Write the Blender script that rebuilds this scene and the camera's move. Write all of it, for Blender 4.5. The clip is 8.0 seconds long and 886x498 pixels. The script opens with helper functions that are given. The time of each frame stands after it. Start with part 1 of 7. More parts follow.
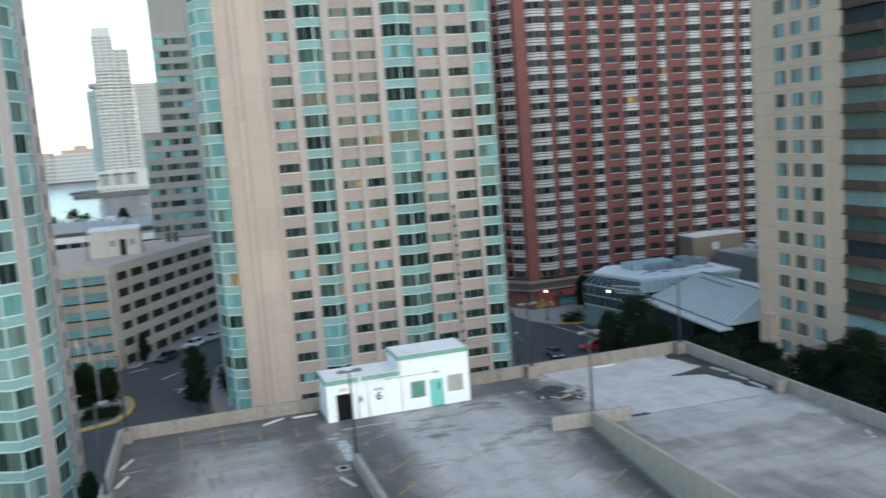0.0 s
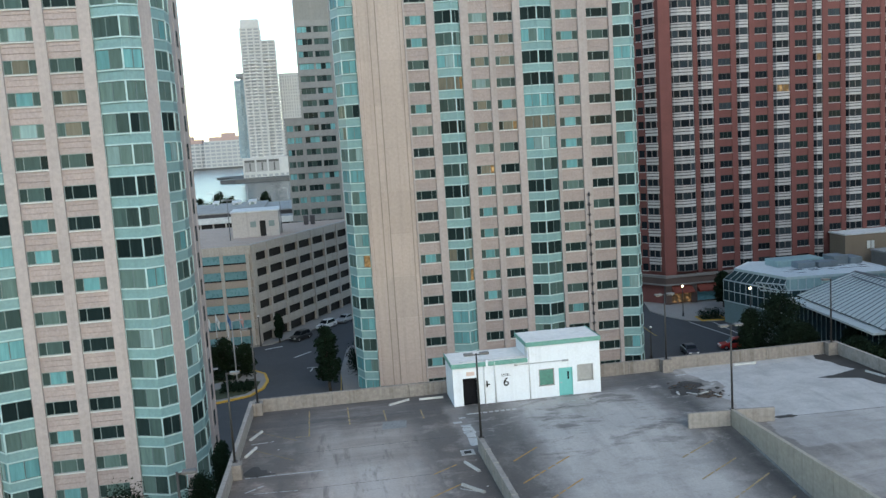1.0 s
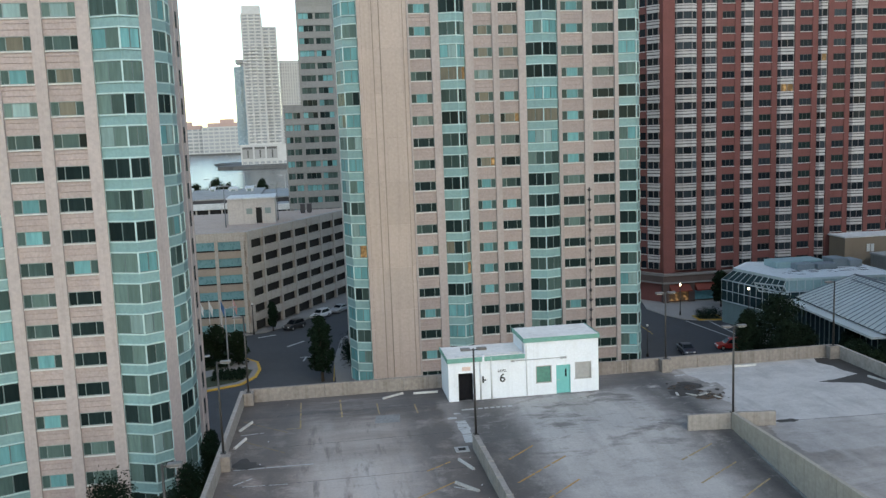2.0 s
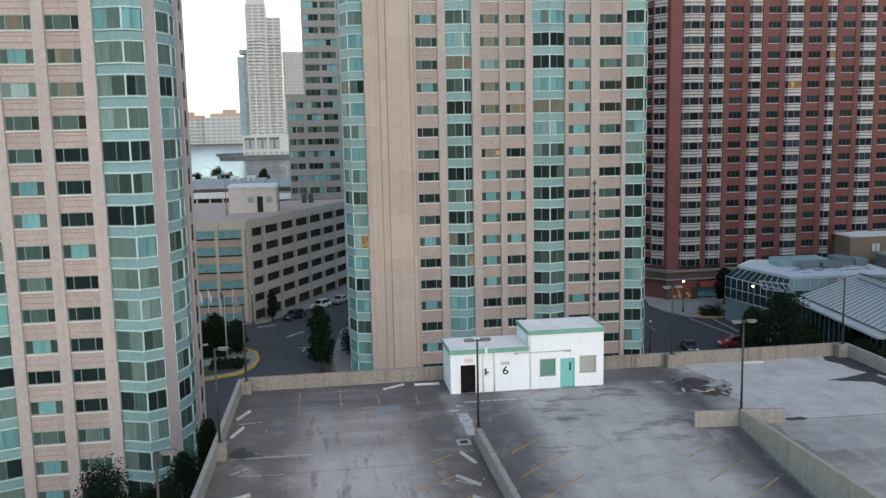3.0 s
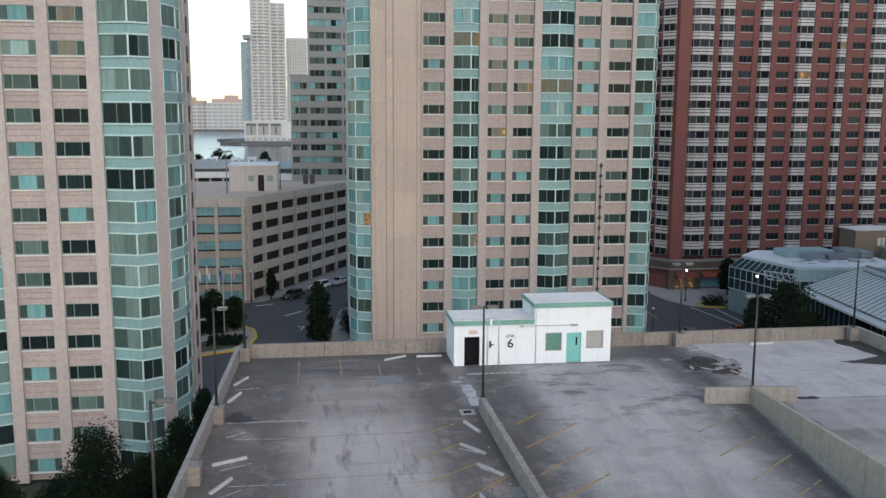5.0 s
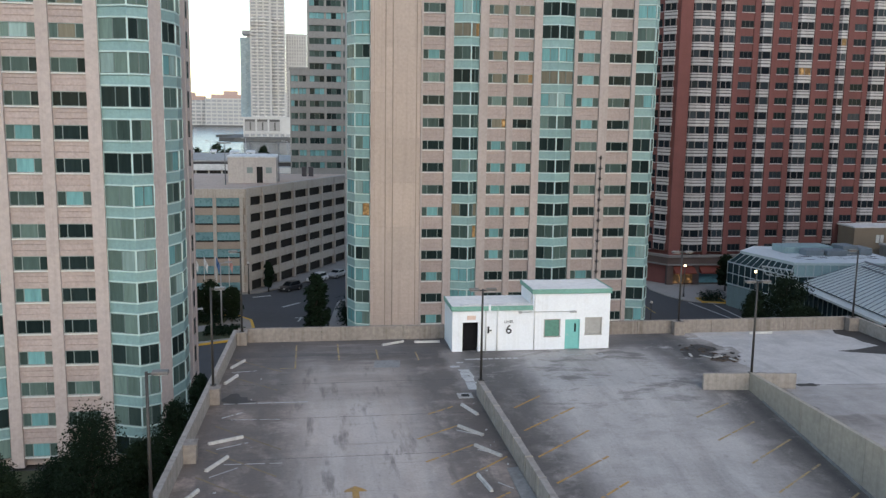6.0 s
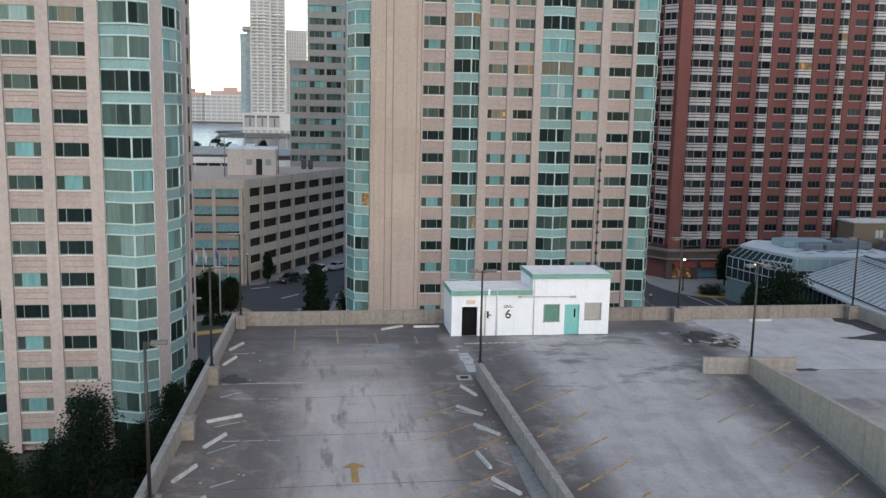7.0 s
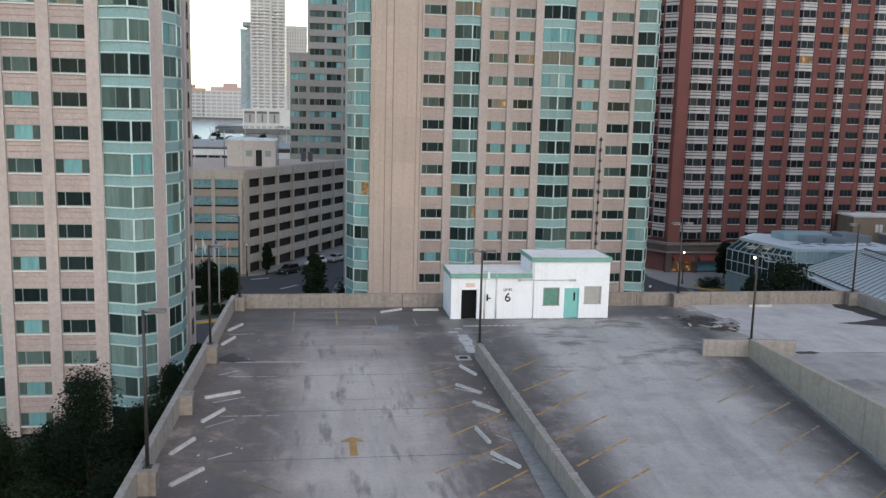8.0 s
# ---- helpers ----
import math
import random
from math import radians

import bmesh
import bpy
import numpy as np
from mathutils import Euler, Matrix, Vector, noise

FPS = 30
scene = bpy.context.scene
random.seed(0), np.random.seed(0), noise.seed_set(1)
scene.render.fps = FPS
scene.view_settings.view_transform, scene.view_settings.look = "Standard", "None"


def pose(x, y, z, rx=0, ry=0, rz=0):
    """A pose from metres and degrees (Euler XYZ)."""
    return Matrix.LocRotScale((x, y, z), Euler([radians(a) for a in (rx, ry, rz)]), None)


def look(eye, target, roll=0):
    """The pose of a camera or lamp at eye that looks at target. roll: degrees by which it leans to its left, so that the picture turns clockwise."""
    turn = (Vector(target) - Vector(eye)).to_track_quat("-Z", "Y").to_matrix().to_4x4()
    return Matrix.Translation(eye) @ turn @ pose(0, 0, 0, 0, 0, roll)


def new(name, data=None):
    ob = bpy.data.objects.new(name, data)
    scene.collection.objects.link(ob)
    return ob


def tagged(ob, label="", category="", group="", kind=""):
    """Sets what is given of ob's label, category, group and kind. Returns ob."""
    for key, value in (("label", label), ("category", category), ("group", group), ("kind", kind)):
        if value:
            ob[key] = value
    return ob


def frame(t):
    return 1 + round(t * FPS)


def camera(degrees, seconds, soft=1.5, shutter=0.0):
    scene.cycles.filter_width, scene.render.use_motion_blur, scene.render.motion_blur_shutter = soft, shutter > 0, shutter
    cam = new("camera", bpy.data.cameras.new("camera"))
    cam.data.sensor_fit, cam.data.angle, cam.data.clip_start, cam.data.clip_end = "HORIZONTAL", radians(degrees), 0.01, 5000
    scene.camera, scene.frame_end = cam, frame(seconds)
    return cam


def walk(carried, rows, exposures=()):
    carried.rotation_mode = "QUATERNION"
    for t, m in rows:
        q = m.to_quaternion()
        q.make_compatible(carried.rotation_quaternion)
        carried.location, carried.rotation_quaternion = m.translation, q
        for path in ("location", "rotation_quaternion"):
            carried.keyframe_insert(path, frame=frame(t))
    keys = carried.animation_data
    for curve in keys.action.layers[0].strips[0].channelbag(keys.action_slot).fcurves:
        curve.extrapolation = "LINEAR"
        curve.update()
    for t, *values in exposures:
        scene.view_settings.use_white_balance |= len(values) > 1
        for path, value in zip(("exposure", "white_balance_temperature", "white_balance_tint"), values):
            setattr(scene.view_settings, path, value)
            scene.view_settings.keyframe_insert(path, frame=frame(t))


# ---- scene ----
cam = camera(53.0, 8.0, soft=1.4, shutter=0.5)
PATH = [
    (0, (-0.838, -8.736, 20.497), (-0.2747, -6.8348, 20.2374), -4.32),
    (0.1, (-0.817, -8.581, 20.406), (-0.3090, -6.6642, 20.1479), -4.31),
    (0.2, (-0.795, -8.427, 20.314), (-0.3572, -6.4928, 20.0584), -4.30),
    (0.3, (-0.773, -8.273, 20.223), (-0.4264, -6.3191, 19.9699), -4.39),
    (0.4, (-0.753, -8.119, 20.132), (-0.4447, -6.1585, 19.8805), -4.38),
    (0.5, (-0.731, -7.964, 20.040), (-0.4337, -6.0017, 19.7899), -4.37),
    (1, (-0.576, -7.297, 19.657), (-0.3013, -5.3326, 19.3993), -3.66),
    (1.5, (-0.578, -6.635, 19.572), (-0.3011, -4.6729, 19.3039), -2.84),
    (3, (-0.669, -4.763, 18.923), (-0.3883, -2.8034, 18.6353), -1.15),
    (3.5, (-0.785, -4.173, 18.479), (-0.5040, -2.2145, 18.1849), -0.71),
    (4, (-0.897, -3.600, 17.964), (-0.6145, -1.6420, 17.6688), -0.33),
    (4.5, (-0.967, -3.482, 17.523), (-0.6848, -1.5249, 17.2223), 0.00),
    (6, (-1.051, -3.327, 16.142), (-0.7632, -1.3721, 15.8342), 0.84),
    (6.5, (-1.043, -3.322, 15.645), (-0.7543, -1.3673, 15.3344), 1.03),
    (7, (-1.081, -3.333, 15.179), (-0.7910, -1.3786, 14.8672), 1.18),
    (7.5, (-1.089, -3.356, 14.620), (-0.7980, -1.4022, 14.3059), 1.34),
    (8, (-1.085, -3.360, 14.152), (-0.7936, -1.4068, 13.8353), 1.46),
]
walk(cam, [(t, look(eye, target, roll)) for t, eye, target, roll in PATH],
     exposures=[(0, 1.26, 6900, 0), (0.5, 1.24, 6900, 0), (1.0, 1.04, 6900, 0), (1.5, 0.99, 7050, 1), (3.0, 0.97, 7350, 6), (4.5, 0.97, 7450, 8), (8.0, 0.97, 7520, 10)])

# ---- sky and sun ----
world = bpy.data.worlds.new("sky")
scene.world = world
world.use_nodes = True
wn = world.node_tree
sky = wn.nodes.new("ShaderNodeTexSky")
sky.sky_type = "NISHITA"
sky.sun_disc = False
sky.sun_elevation, sky.sun_rotation = radians(30), radians(168)
sky.air_density, sky.dust_density, sky.ozone_density = 1.0, 0.4, 1.0
wn.nodes["Background"].inputs["Strength"].default_value = 0.15
wn.links.new(sky.outputs[0], wn.nodes["Background"].inputs["Color"])
sun_lamp = new("sun", bpy.data.lights.new("sun", "SUN"))
sun_lamp.data.energy, sun_lamp.data.angle, sun_lamp.data.color = 0.5, radians(40), (1.0, 0.94, 0.88)
sun_lamp.matrix_basis = look((21, -98, 58), (0, 0, 0))

# ---- building helpers ----
STREET = -14.6


class Geo:
    """Collects boxes, prisms and tubes for one mesh."""

    def __init__(self):
        self.v, self.f, self.k, self.s = [], [], [], []

    def face(self, pts, k=0, smooth=False):
        n = len(self.v)
        self.v += [tuple(p) for p in pts]
        self.f.append(tuple(range(n, n + len(pts))))
        self.k.append(k)
        self.s.append(smooth)

    def box(self, x0, x1, y0, y1, z0, z1, k=0):
        n = len(self.v)
        self.v += [(x, y, z) for z in (z0, z1) for y in (y0, y1) for x in (x0, x1)]
        for q in ((0, 2, 3, 1), (4, 5, 7, 6), (0, 1, 5, 4), (2, 6, 7, 3), (0, 4, 6, 2), (1, 3, 7, 5)):
            self.f.append(tuple(n + i for i in q))
            self.k.append(k)
            self.s.append(False)
        return self

    def prism(self, pts, z0, z1, k=0, ktop=None):
        """An upright prism over a counter-clockwise outline; z0 and z1 may be lists, one height a corner."""
        n, m = len(self.v), len(pts)
        lo = z0 if isinstance(z0, (list, tuple)) else [z0] * m
        hi = z1 if isinstance(z1, (list, tuple)) else [z1] * m
        self.v += [(p[0], p[1], z) for p, z in zip(pts, lo)] + [(p[0], p[1], z) for p, z in zip(pts, hi)]
        for i in range(m):
            j = (i + 1) % m
            self.f.append((n + i, n + j, n + m + j, n + m + i))
            self.k.append(k)
            self.s.append(False)
        self.f += [tuple(n + m + i for i in range(m)), tuple(n + i for i in reversed(range(m)))]
        self.k += [k if ktop is None else ktop, k]
        self.s += [False, False]
        return self

    def tube(self, p, q, r0, r1=None, sides=8, k=0, caps=True):
        p, q = Vector(p), Vector(q)
        r1 = r0 if r1 is None else r1
        turn = (q - p).to_track_quat("Z", "Y")
        n = len(self.v)
        for c, r in ((p, r0), (q, r1)):
            for i in range(sides):
                a = 2 * math.pi * i / sides
                self.v.append(tuple(c + turn @ Vector((r * math.cos(a), r * math.sin(a), 0))))
        for i in range(sides):
            j = (i + 1) % sides
            self.f.append((n + i, n + j, n + sides + j, n + sides + i))
            self.k.append(k)
            self.s.append(True)
        if caps:
            self.f += [tuple(n + sides + i for i in range(sides)), tuple(n + i for i in reversed(range(sides)))]
            self.k += [k, k]
            self.s += [False, False]
        return self

    def stack(self, rings):
        """One closed solid of level outlines: (points, z, material of the band above)."""
        n, m = len(self.v), len(rings[0][0])
        for pts, z, _ in rings:
            self.v += [(p[0], p[1], z) for p in pts]
        for r in range(len(rings) - 1):
            for i in range(m):
                j = (i + 1) % m
                self.f.append((n + r * m + i, n + r * m + j, n + (r + 1) * m + j, n + (r + 1) * m + i))
                self.k.append(rings[r][2])
                self.s.append(False)
        e = n + (len(rings) - 1) * m
        self.f += [tuple(n + i for i in reversed(range(m))), tuple(e + i for i in range(m))]
        self.k += [rings[0][2], rings[-1][2]]
        self.s += [False, False]
        return self

    def along_x(self, profile, x0, x1, k=0):
        """A bar along x with a (y, z) profile, counter-clockwise seen from +x."""
        n, m = len(self.v), len(profile)
        self.v += [(x, y, z) for x in (x0, x1) for y, z in profile]
        for i in range(m):
            j = (i + 1) % m
            self.f.append((n + i, n + m + i, n + m + j, n + j))
        self.f += [tuple(n + i for i in reversed(range(m))), tuple(n + m + i for i in range(m))]
        self.k += [k] * (m + 2)
        self.s += [False] * (m + 2)
        return self

    def mesh(self, name, *materials):
        me = bpy.data.meshes.new(name)
        me.from_pydata(self.v, [], self.f)
        for m in materials:
            me.materials.append(m)
        me.polygons.foreach_set("material_index", self.k)
        me.polygons.foreach_set("use_smooth", self.s)
        me.update()
        return me


# Things are drawn on the block's survey grid; plan() lays that grid on the ground.
DRAWN = {}


def plan(x, y):
    """The deck is drawn as it lies; the streets round it lie a little askew to their grid."""
    if y < 62 and x < 45:
        return x, y
    return 0.98196 * x + 0.02076 * y - 1.535, -0.04393 * x + 1.07192 * y - 2.786


def laid(me):
    """Lays a mesh drawn on the grid, corner by corner."""
    for v in me.vertices:
        v.co.x, v.co.y = plan(v.co.x, v.co.y)
    return me


def world_of(ob):
    """The pose of an object as drawn on the grid."""
    m = Matrix()
    while ob.parent:
        m, ob = ob.matrix_basis @ m, ob.parent
    return DRAWN.get(ob.name, ob.matrix_basis) @ m


def place(name, me, parent=None, m=None, label="", fixed=False):
    """Links a mesh as one object; m is its pose on the grid, or in the world where fixed."""
    ob = new(name, me)
    if parent:
        ob.parent = parent
        m = world_of(parent).inverted() @ (Matrix() if m is None else m)
    elif m is None:
        m = Matrix()
        if not fixed:
            laid(me)
    elif not fixed:
        x, y = plan(m[0][3], m[1][3])
        m = Matrix.Translation((x - m[0][3], y - m[1][3], 0)) @ m
    ob.matrix_basis = m
    if label:
        ob["label"] = label
    return ob


def thing(name, x, y, z, label, category, group="", kind="", turn=0, shift=None):
    """A top-level Empty at the base of a thing drawn at x, y on the grid; shift: its own way from there to its place."""
    ob = new(name)
    ob.empty_display_size = 0.3
    DRAWN[ob.name] = pose(x, y, z, 0, 0, turn)
    px, py = plan(x, y)
    ob.matrix_basis = Matrix.Translation(shift or (px - x, py - y, 0)) @ DRAWN[ob.name]
    return tagged(ob, label, category, group, kind)


def bevelled(ob, width=0.02, segments=2):
    b = ob.modifiers.new("bevel", "BEVEL")
    b.width, b.segments, b.limit_method = width, segments, "ANGLE"
    return ob


# ---- materials ----
def nodes_of(name):
    m = bpy.data.materials.new(name)
    m.use_nodes = True
    t = m.node_tree
    return m, t, t.nodes["Principled BSDF"]


def node(t, kind, **values):
    n = t.nodes.new(kind)
    for key, v in values.items():
        n.inputs[key].default_value = v
    return n


def position(t, scale=(1, 1, 1)):
    g = t.nodes.new("ShaderNodeNewGeometry")
    mp = t.nodes.new("ShaderNodeMapping")
    mp.inputs["Scale"].default_value = scale
    t.links.new(g.outputs["Position"], mp.inputs["Vector"])
    return mp.outputs[0]


def noise_of(t, vec, scale, detail=4.0, rough=0.55):
    n = node(t, "ShaderNodeTexNoise", Scale=scale, Detail=detail, Roughness=rough)
    t.links.new(vec, n.inputs["Vector"])
    return n.outputs["Fac"]


def ramp_of(t, fac, stops):
    r = t.nodes.new("ShaderNodeValToRGB")
    e = r.color_ramp.elements
    while len(e) < len(stops):
        e.new(0.5)
    for el, (pos, v) in zip(e, stops):
        el.position = pos
        el.color = (*v, 1) if isinstance(v, tuple) else (v, v, v, 1)
    t.links.new(fac, r.inputs["Fac"])
    return r.outputs["Color"]


def mixed(t, a, b, fac, how="MIX"):
    m = t.nodes.new("ShaderNodeMix")
    m.data_type, m.blend_type = "RGBA", how
    for sock, v in ((m.inputs["Factor"], fac), (m.inputs["A"], a), (m.inputs["B"], b)):
        if isinstance(v, bpy.types.NodeSocket):
            t.links.new(v, sock)
        elif isinstance(v, tuple):
            sock.default_value = (*v, 1)
        else:
            sock.default_value = v
    return m.outputs["Result"]


def calc(t, op, a, b=0.0):
    m = t.nodes.new("ShaderNodeMath")
    m.operation = op
    for sock, v in zip(m.inputs, (a, b)):
        if isinstance(v, bpy.types.NodeSocket):
            t.links.new(v, sock)
        else:
            sock.default_value = v
    return m.outputs[0]


def bump_of(t, bsdf, height, strength=0.3, distance=0.02):
    b = node(t, "ShaderNodeBump", Strength=strength, Distance=distance)
    t.links.new(height, b.inputs["Height"])
    t.links.new(b.outputs[0], bsdf.inputs["Normal"])


def surface(name, color, rough=0.8, spread=0.18, fine=6.0, coarse=0.5, per_object=0.08, metal=0.0, bump=0.25, streak=0.0, stain=(0.0, (0.1, 0.09, 0.08))):
    """A painted, cast or laid surface: grain, broad blotches, rain streaks, a change from piece to piece."""
    m, t, b = nodes_of(name)
    vec = position(t)
    grain, blotch = noise_of(t, vec, fine, 5), noise_of(t, vec, coarse, 3)
    lo, hi = tuple(c * (1 - spread) for c in color), tuple(min(1, c * (1 + spread)) for c in color)
    col = mixed(t, lo, hi, ramp_of(t, grain, [(0.3, 0.0), (0.7, 1.0)]))
    col = mixed(t, col, mixed(t, col, (0.55, 0.53, 0.52), 1.0, "MULTIPLY"), ramp_of(t, blotch, [(0.45, 0.0), (0.8, min(1, spread * 2.2))]))
    if streak:
        drip = noise_of(t, position(t, (2.2, 2.2, 0.06)), 1.0, 4, 0.7)
        col = mixed(t, col, mixed(t, col, (0.5, 0.47, 0.44), 1.0, "MULTIPLY"), ramp_of(t, drip, [(0.5, 0.0), (0.75, streak)]))
    if stain[0]:
        dirt = noise_of(t, vec, 1.3, 6, 0.7)
        col = mixed(t, col, stain[1], ramp_of(t, dirt, [(0.52, 0.0), (0.72, stain[0])]))
    if per_object:
        info = t.nodes.new("ShaderNodeObjectInfo")
        f = calc(t, "ADD", calc(t, "MULTIPLY", info.outputs["Random"], 2 * per_object), 1 - per_object)
        col = mixed(t, col, f, 1.0, "MULTIPLY")
    t.links.new(col, b.inputs["Base Color"])
    b.inputs["Metallic"].default_value = metal
    t.links.new(ramp_of(t, grain, [(0.2, max(0.02, rough - 0.1)), (0.8, min(1, rough + 0.1))]), b.inputs["Roughness"])
    bump_of(t, b, grain, bump)
    return m


def pane(name, color, rough=0.06, spread=0.35, glow=None):
    """Window glass with what hangs behind it: a dark room, blinds or curtains under a glossy coat."""
    m, t, b = nodes_of(name)
    info = t.nodes.new("ShaderNodeObjectInfo")
    vec = position(t, (1, 1, 1))
    soft = noise_of(t, position(t, (3.4, 3.4, 0.35)), 0.9, 3, 0.7)
    f = calc(t, "ADD", calc(t, "MULTIPLY", info.outputs["Random"], 2 * spread), 1 - spread)
    # uneven tone in the colour stands for curtain folds and faint reflections
    f = calc(t, "MULTIPLY", f, calc(t, "ADD", calc(t, "MULTIPLY", soft, 0.9), 0.55))
    t.links.new(mixed(t, color, f, 1.0, "MULTIPLY"), b.inputs["Base Color"])
    b.inputs["Roughness"].default_value = rough
    b.inputs["IOR"].default_value = 1.12
    wob = noise_of(t, vec, 0.7, 2)
    bump_of(t, b, wob, 0.08, 0.05)
    if glow:
        spots = ramp_of(t, noise_of(t, vec, 1.6, 2), [(0.5, 0.08), (0.68, 1.0)])
        t.links.new(mixed(t, glow[0], spots, 1.0, "MULTIPLY"), b.inputs["Emission Color"])
        b.inputs["Emission Strength"].default_value = glow[1]
    return m


TAN = surface("pink_beige_precast", (0.41, 0.348, 0.328), 0.85, 0.10, 3.0, 0.15, 0.05, streak=0.25)
TAN_ROSE = surface("rose_beige_precast", (0.465, 0.392, 0.372), 0.85, 0.10, 3.0, 0.15, 0.05, streak=0.25)
ROSE_SPAN = surface("rose_split_precast", (0.42, 0.338, 0.318), 0.88, 0.14, 5.0, 0.3, 0.07, streak=0.15)
TAN_SPAN = surface("pinkish_split_precast", (0.385, 0.312, 0.292), 0.88, 0.14, 5.0, 0.3, 0.07, streak=0.15)
TAN_SMOOTH = surface("buff_precast", (0.462, 0.376, 0.33), 0.85, 0.08, 3.0, 0.12, 0.05, streak=0.3)
SILL = surface("white_painted_sill", (0.62, 0.62, 0.60), 0.6, 0.08, 8, 1, 0.05)
TEAL = surface("pale_teal_panel", (0.225, 0.365, 0.368), 0.45, 0.10, 4, 0.4, 0.08, streak=0.25)
TEAL_TRIM = surface("light_teal_trim", (0.47, 0.62, 0.61), 0.45, 0.08, 4, 0.6, 0.05, streak=0.15)
BRICK_RED = surface("red_brick_panel", (0.168, 0.061, 0.055), 0.85, 0.18, 9, 0.3, 0.08, streak=0.25)
BRICK_BROWN = surface("brown_brick_base", (0.10, 0.07, 0.064), 0.85, 0.18, 9, 0.3, 0.06)
CREAM = surface("grey_white_bay_panel", (0.47, 0.445, 0.44), 0.6, 0.12, 5, 0.5, 0.08, streak=0.25)
FRAME_RED = surface("taupe_bay_frame", (0.17, 0.15, 0.15), 0.5, 0.12, 5, 0.5, 0.08)
DARK_BAND = surface("near_black_coat", (0.06, 0.055, 0.06), 0.6, 0.2, 8, 1)
BUFF_BRICK = surface("buff_brick", (0.68, 0.50, 0.375), 0.85, 0.10, 10, 0.25, 0.05, streak=0.2)
GREY_STONE = surface("grey_green_cladding", (0.235, 0.23, 0.222), 0.7, 0.12, 3, 0.2, 0.05, streak=0.2)
GARAGE = surface("grey_buff_concrete", (0.40, 0.36, 0.325), 0.9, 0.14, 4, 0.25, 0.06, streak=0.35)
GARAGE_ORANGE = surface("buff_orange_spandrel", (0.31, 0.25, 0.21), 0.85, 0.10, 4, 0.3, 0.06)
BLUE_PANEL = surface("blue_grey_tinted_panel", (0.13, 0.26, 0.29), 0.3, 0.12, 3, 0.4, 0.12)
# near black in place of the shade inside openings
DARK_OPEN = surface("painted_opening_shade", (0.015, 0.014, 0.013), 0.9, 0.3, 3, 0.5, 0.2)
FRAME_GREY = surface("grey_green_frame", (0.22, 0.27, 0.26), 0.5, 0.1, 6, 1, 0.05)
FRAME_BAY = surface("grey_teal_bay_frame", (0.12, 0.17, 0.165), 0.5, 0.1, 6, 1, 0.05)
FRAME_DARK = surface("dark_bronze_frame", (0.05, 0.05, 0.05), 0.45, 0.1, 6, 1, 0.05)
FRAME_WHITE = surface("white_frame", (0.55, 0.54, 0.53), 0.5, 0.08, 6, 1, 0.05)
ROOF_GREY = surface("grey_roof_membrane", (0.34, 0.33, 0.32), 0.9, 0.2, 2, 0.3, 0.05, stain=(0.5, (0.15, 0.14, 0.13)))
ROOF_WHITE = surface("white_roof_membrane", (0.66, 0.66, 0.66), 0.8, 0.12, 2, 0.3, 0.05, stain=(0.5, (0.3, 0.29, 0.28)))
G_DARK = pane("dark_window_glass", (0.017, 0.028, 0.028))
G_MID = pane("green_grey_curtain_glass", (0.057, 0.089, 0.082))
G_TEAL = pane("teal_blind_glass", (0.14, 0.31, 0.32), 0.12, 0.2)
G_LIGHT = pane("pale_blind_glass", (0.24, 0.34, 0.33), 0.12, 0.2)
G_BEIGE = pane("beige_curtain_glass", (0.17, 0.155, 0.12), 0.12, 0.2)
G_SAGE = pane("sage_curtain_glass", (0.125, 0.185, 0.167), 0.1, 0.25)
G_LIT = pane("lamp_lit_room_glass", (0.16, 0.10, 0.05), 0.1, 0.1, ((1.0, 0.62, 0.3), 0.28))
G_BLUE = pane("dark_blue_window_glass", (0.014, 0.019, 0.024))
G_BLUEMID = pane("grey_blue_blind_glass", (0.034, 0.044, 0.052))
STATES = {"dark": G_DARK, "mid": G_MID, "teal": G_TEAL, "light": G_LIGHT, "beige": G_BEIGE, "lit": G_LIT, "sage": G_SAGE}

# ---- windows of the two beige towers ----
def wall_with_holes(x0, x1, z0, z1, y0, y1, holes):
    """A front wall with openings cut through."""
    g = Geo()
    xs = sorted({x0, x1, *(v for h in holes for v in h[:2])})
    for a, c in zip(xs, xs[1:]):
        z = z0
        for h in sorted((h for h in holes if h[0] <= a and h[1] >= c), key=lambda h: h[2]):
            if h[2] > z:
                g.box(a, c, y0, y1, z, h[2])
            z = h[3]
        if z < z1:
            g.box(a, c, y0, y1, z, z1)
    bm = bmesh.new()
    me = g.mesh("tmp")
    bm.from_mesh(me)
    bpy.data.meshes.remove(me)
    bmesh.ops.remove_doubles(bm, verts=bm.verts, dist=0.0005)
    g.v, g.f = [tuple(v.co) for v in bm.verts], [tuple(v.index for v in f.verts) for f in bm.faces]
    g.k, g.s = [0] * len(g.f), [False] * len(g.f)
    bm.free()
    return g



_cache = {}


def once(key, make):
    if key not in _cache:
        _cache[key] = make()
    return _cache[key]


def pane_mesh(w, h, state):
    def make():
        g = Geo()
        g.box(0, w, -0.03, 0, 0, h)
        return g.mesh("pane", STATES[state])
    return once(("pane", round(w, 3), round(h, 3), state), make)


def window_frame_mesh(w, h, cuts, frame_mat):
    """Frame bars and mullions; origin at the lower left, outside face at y = 0, outwards is -y."""
    def make():
        b = 0.06
        xs = [b] + [v for c in cuts for v in (c - 0.03, c + 0.03)] + [w - b]
        return wall_with_holes(0, w, 0, h, 0.02, 0.12, [(p, q, b, h - b) for p, q in zip(xs[::2], xs[1::2])]).mesh("window", frame_mat)
    return once(("frame", round(w, 3), round(h, 3), tuple(cuts), frame_mat.name), make)


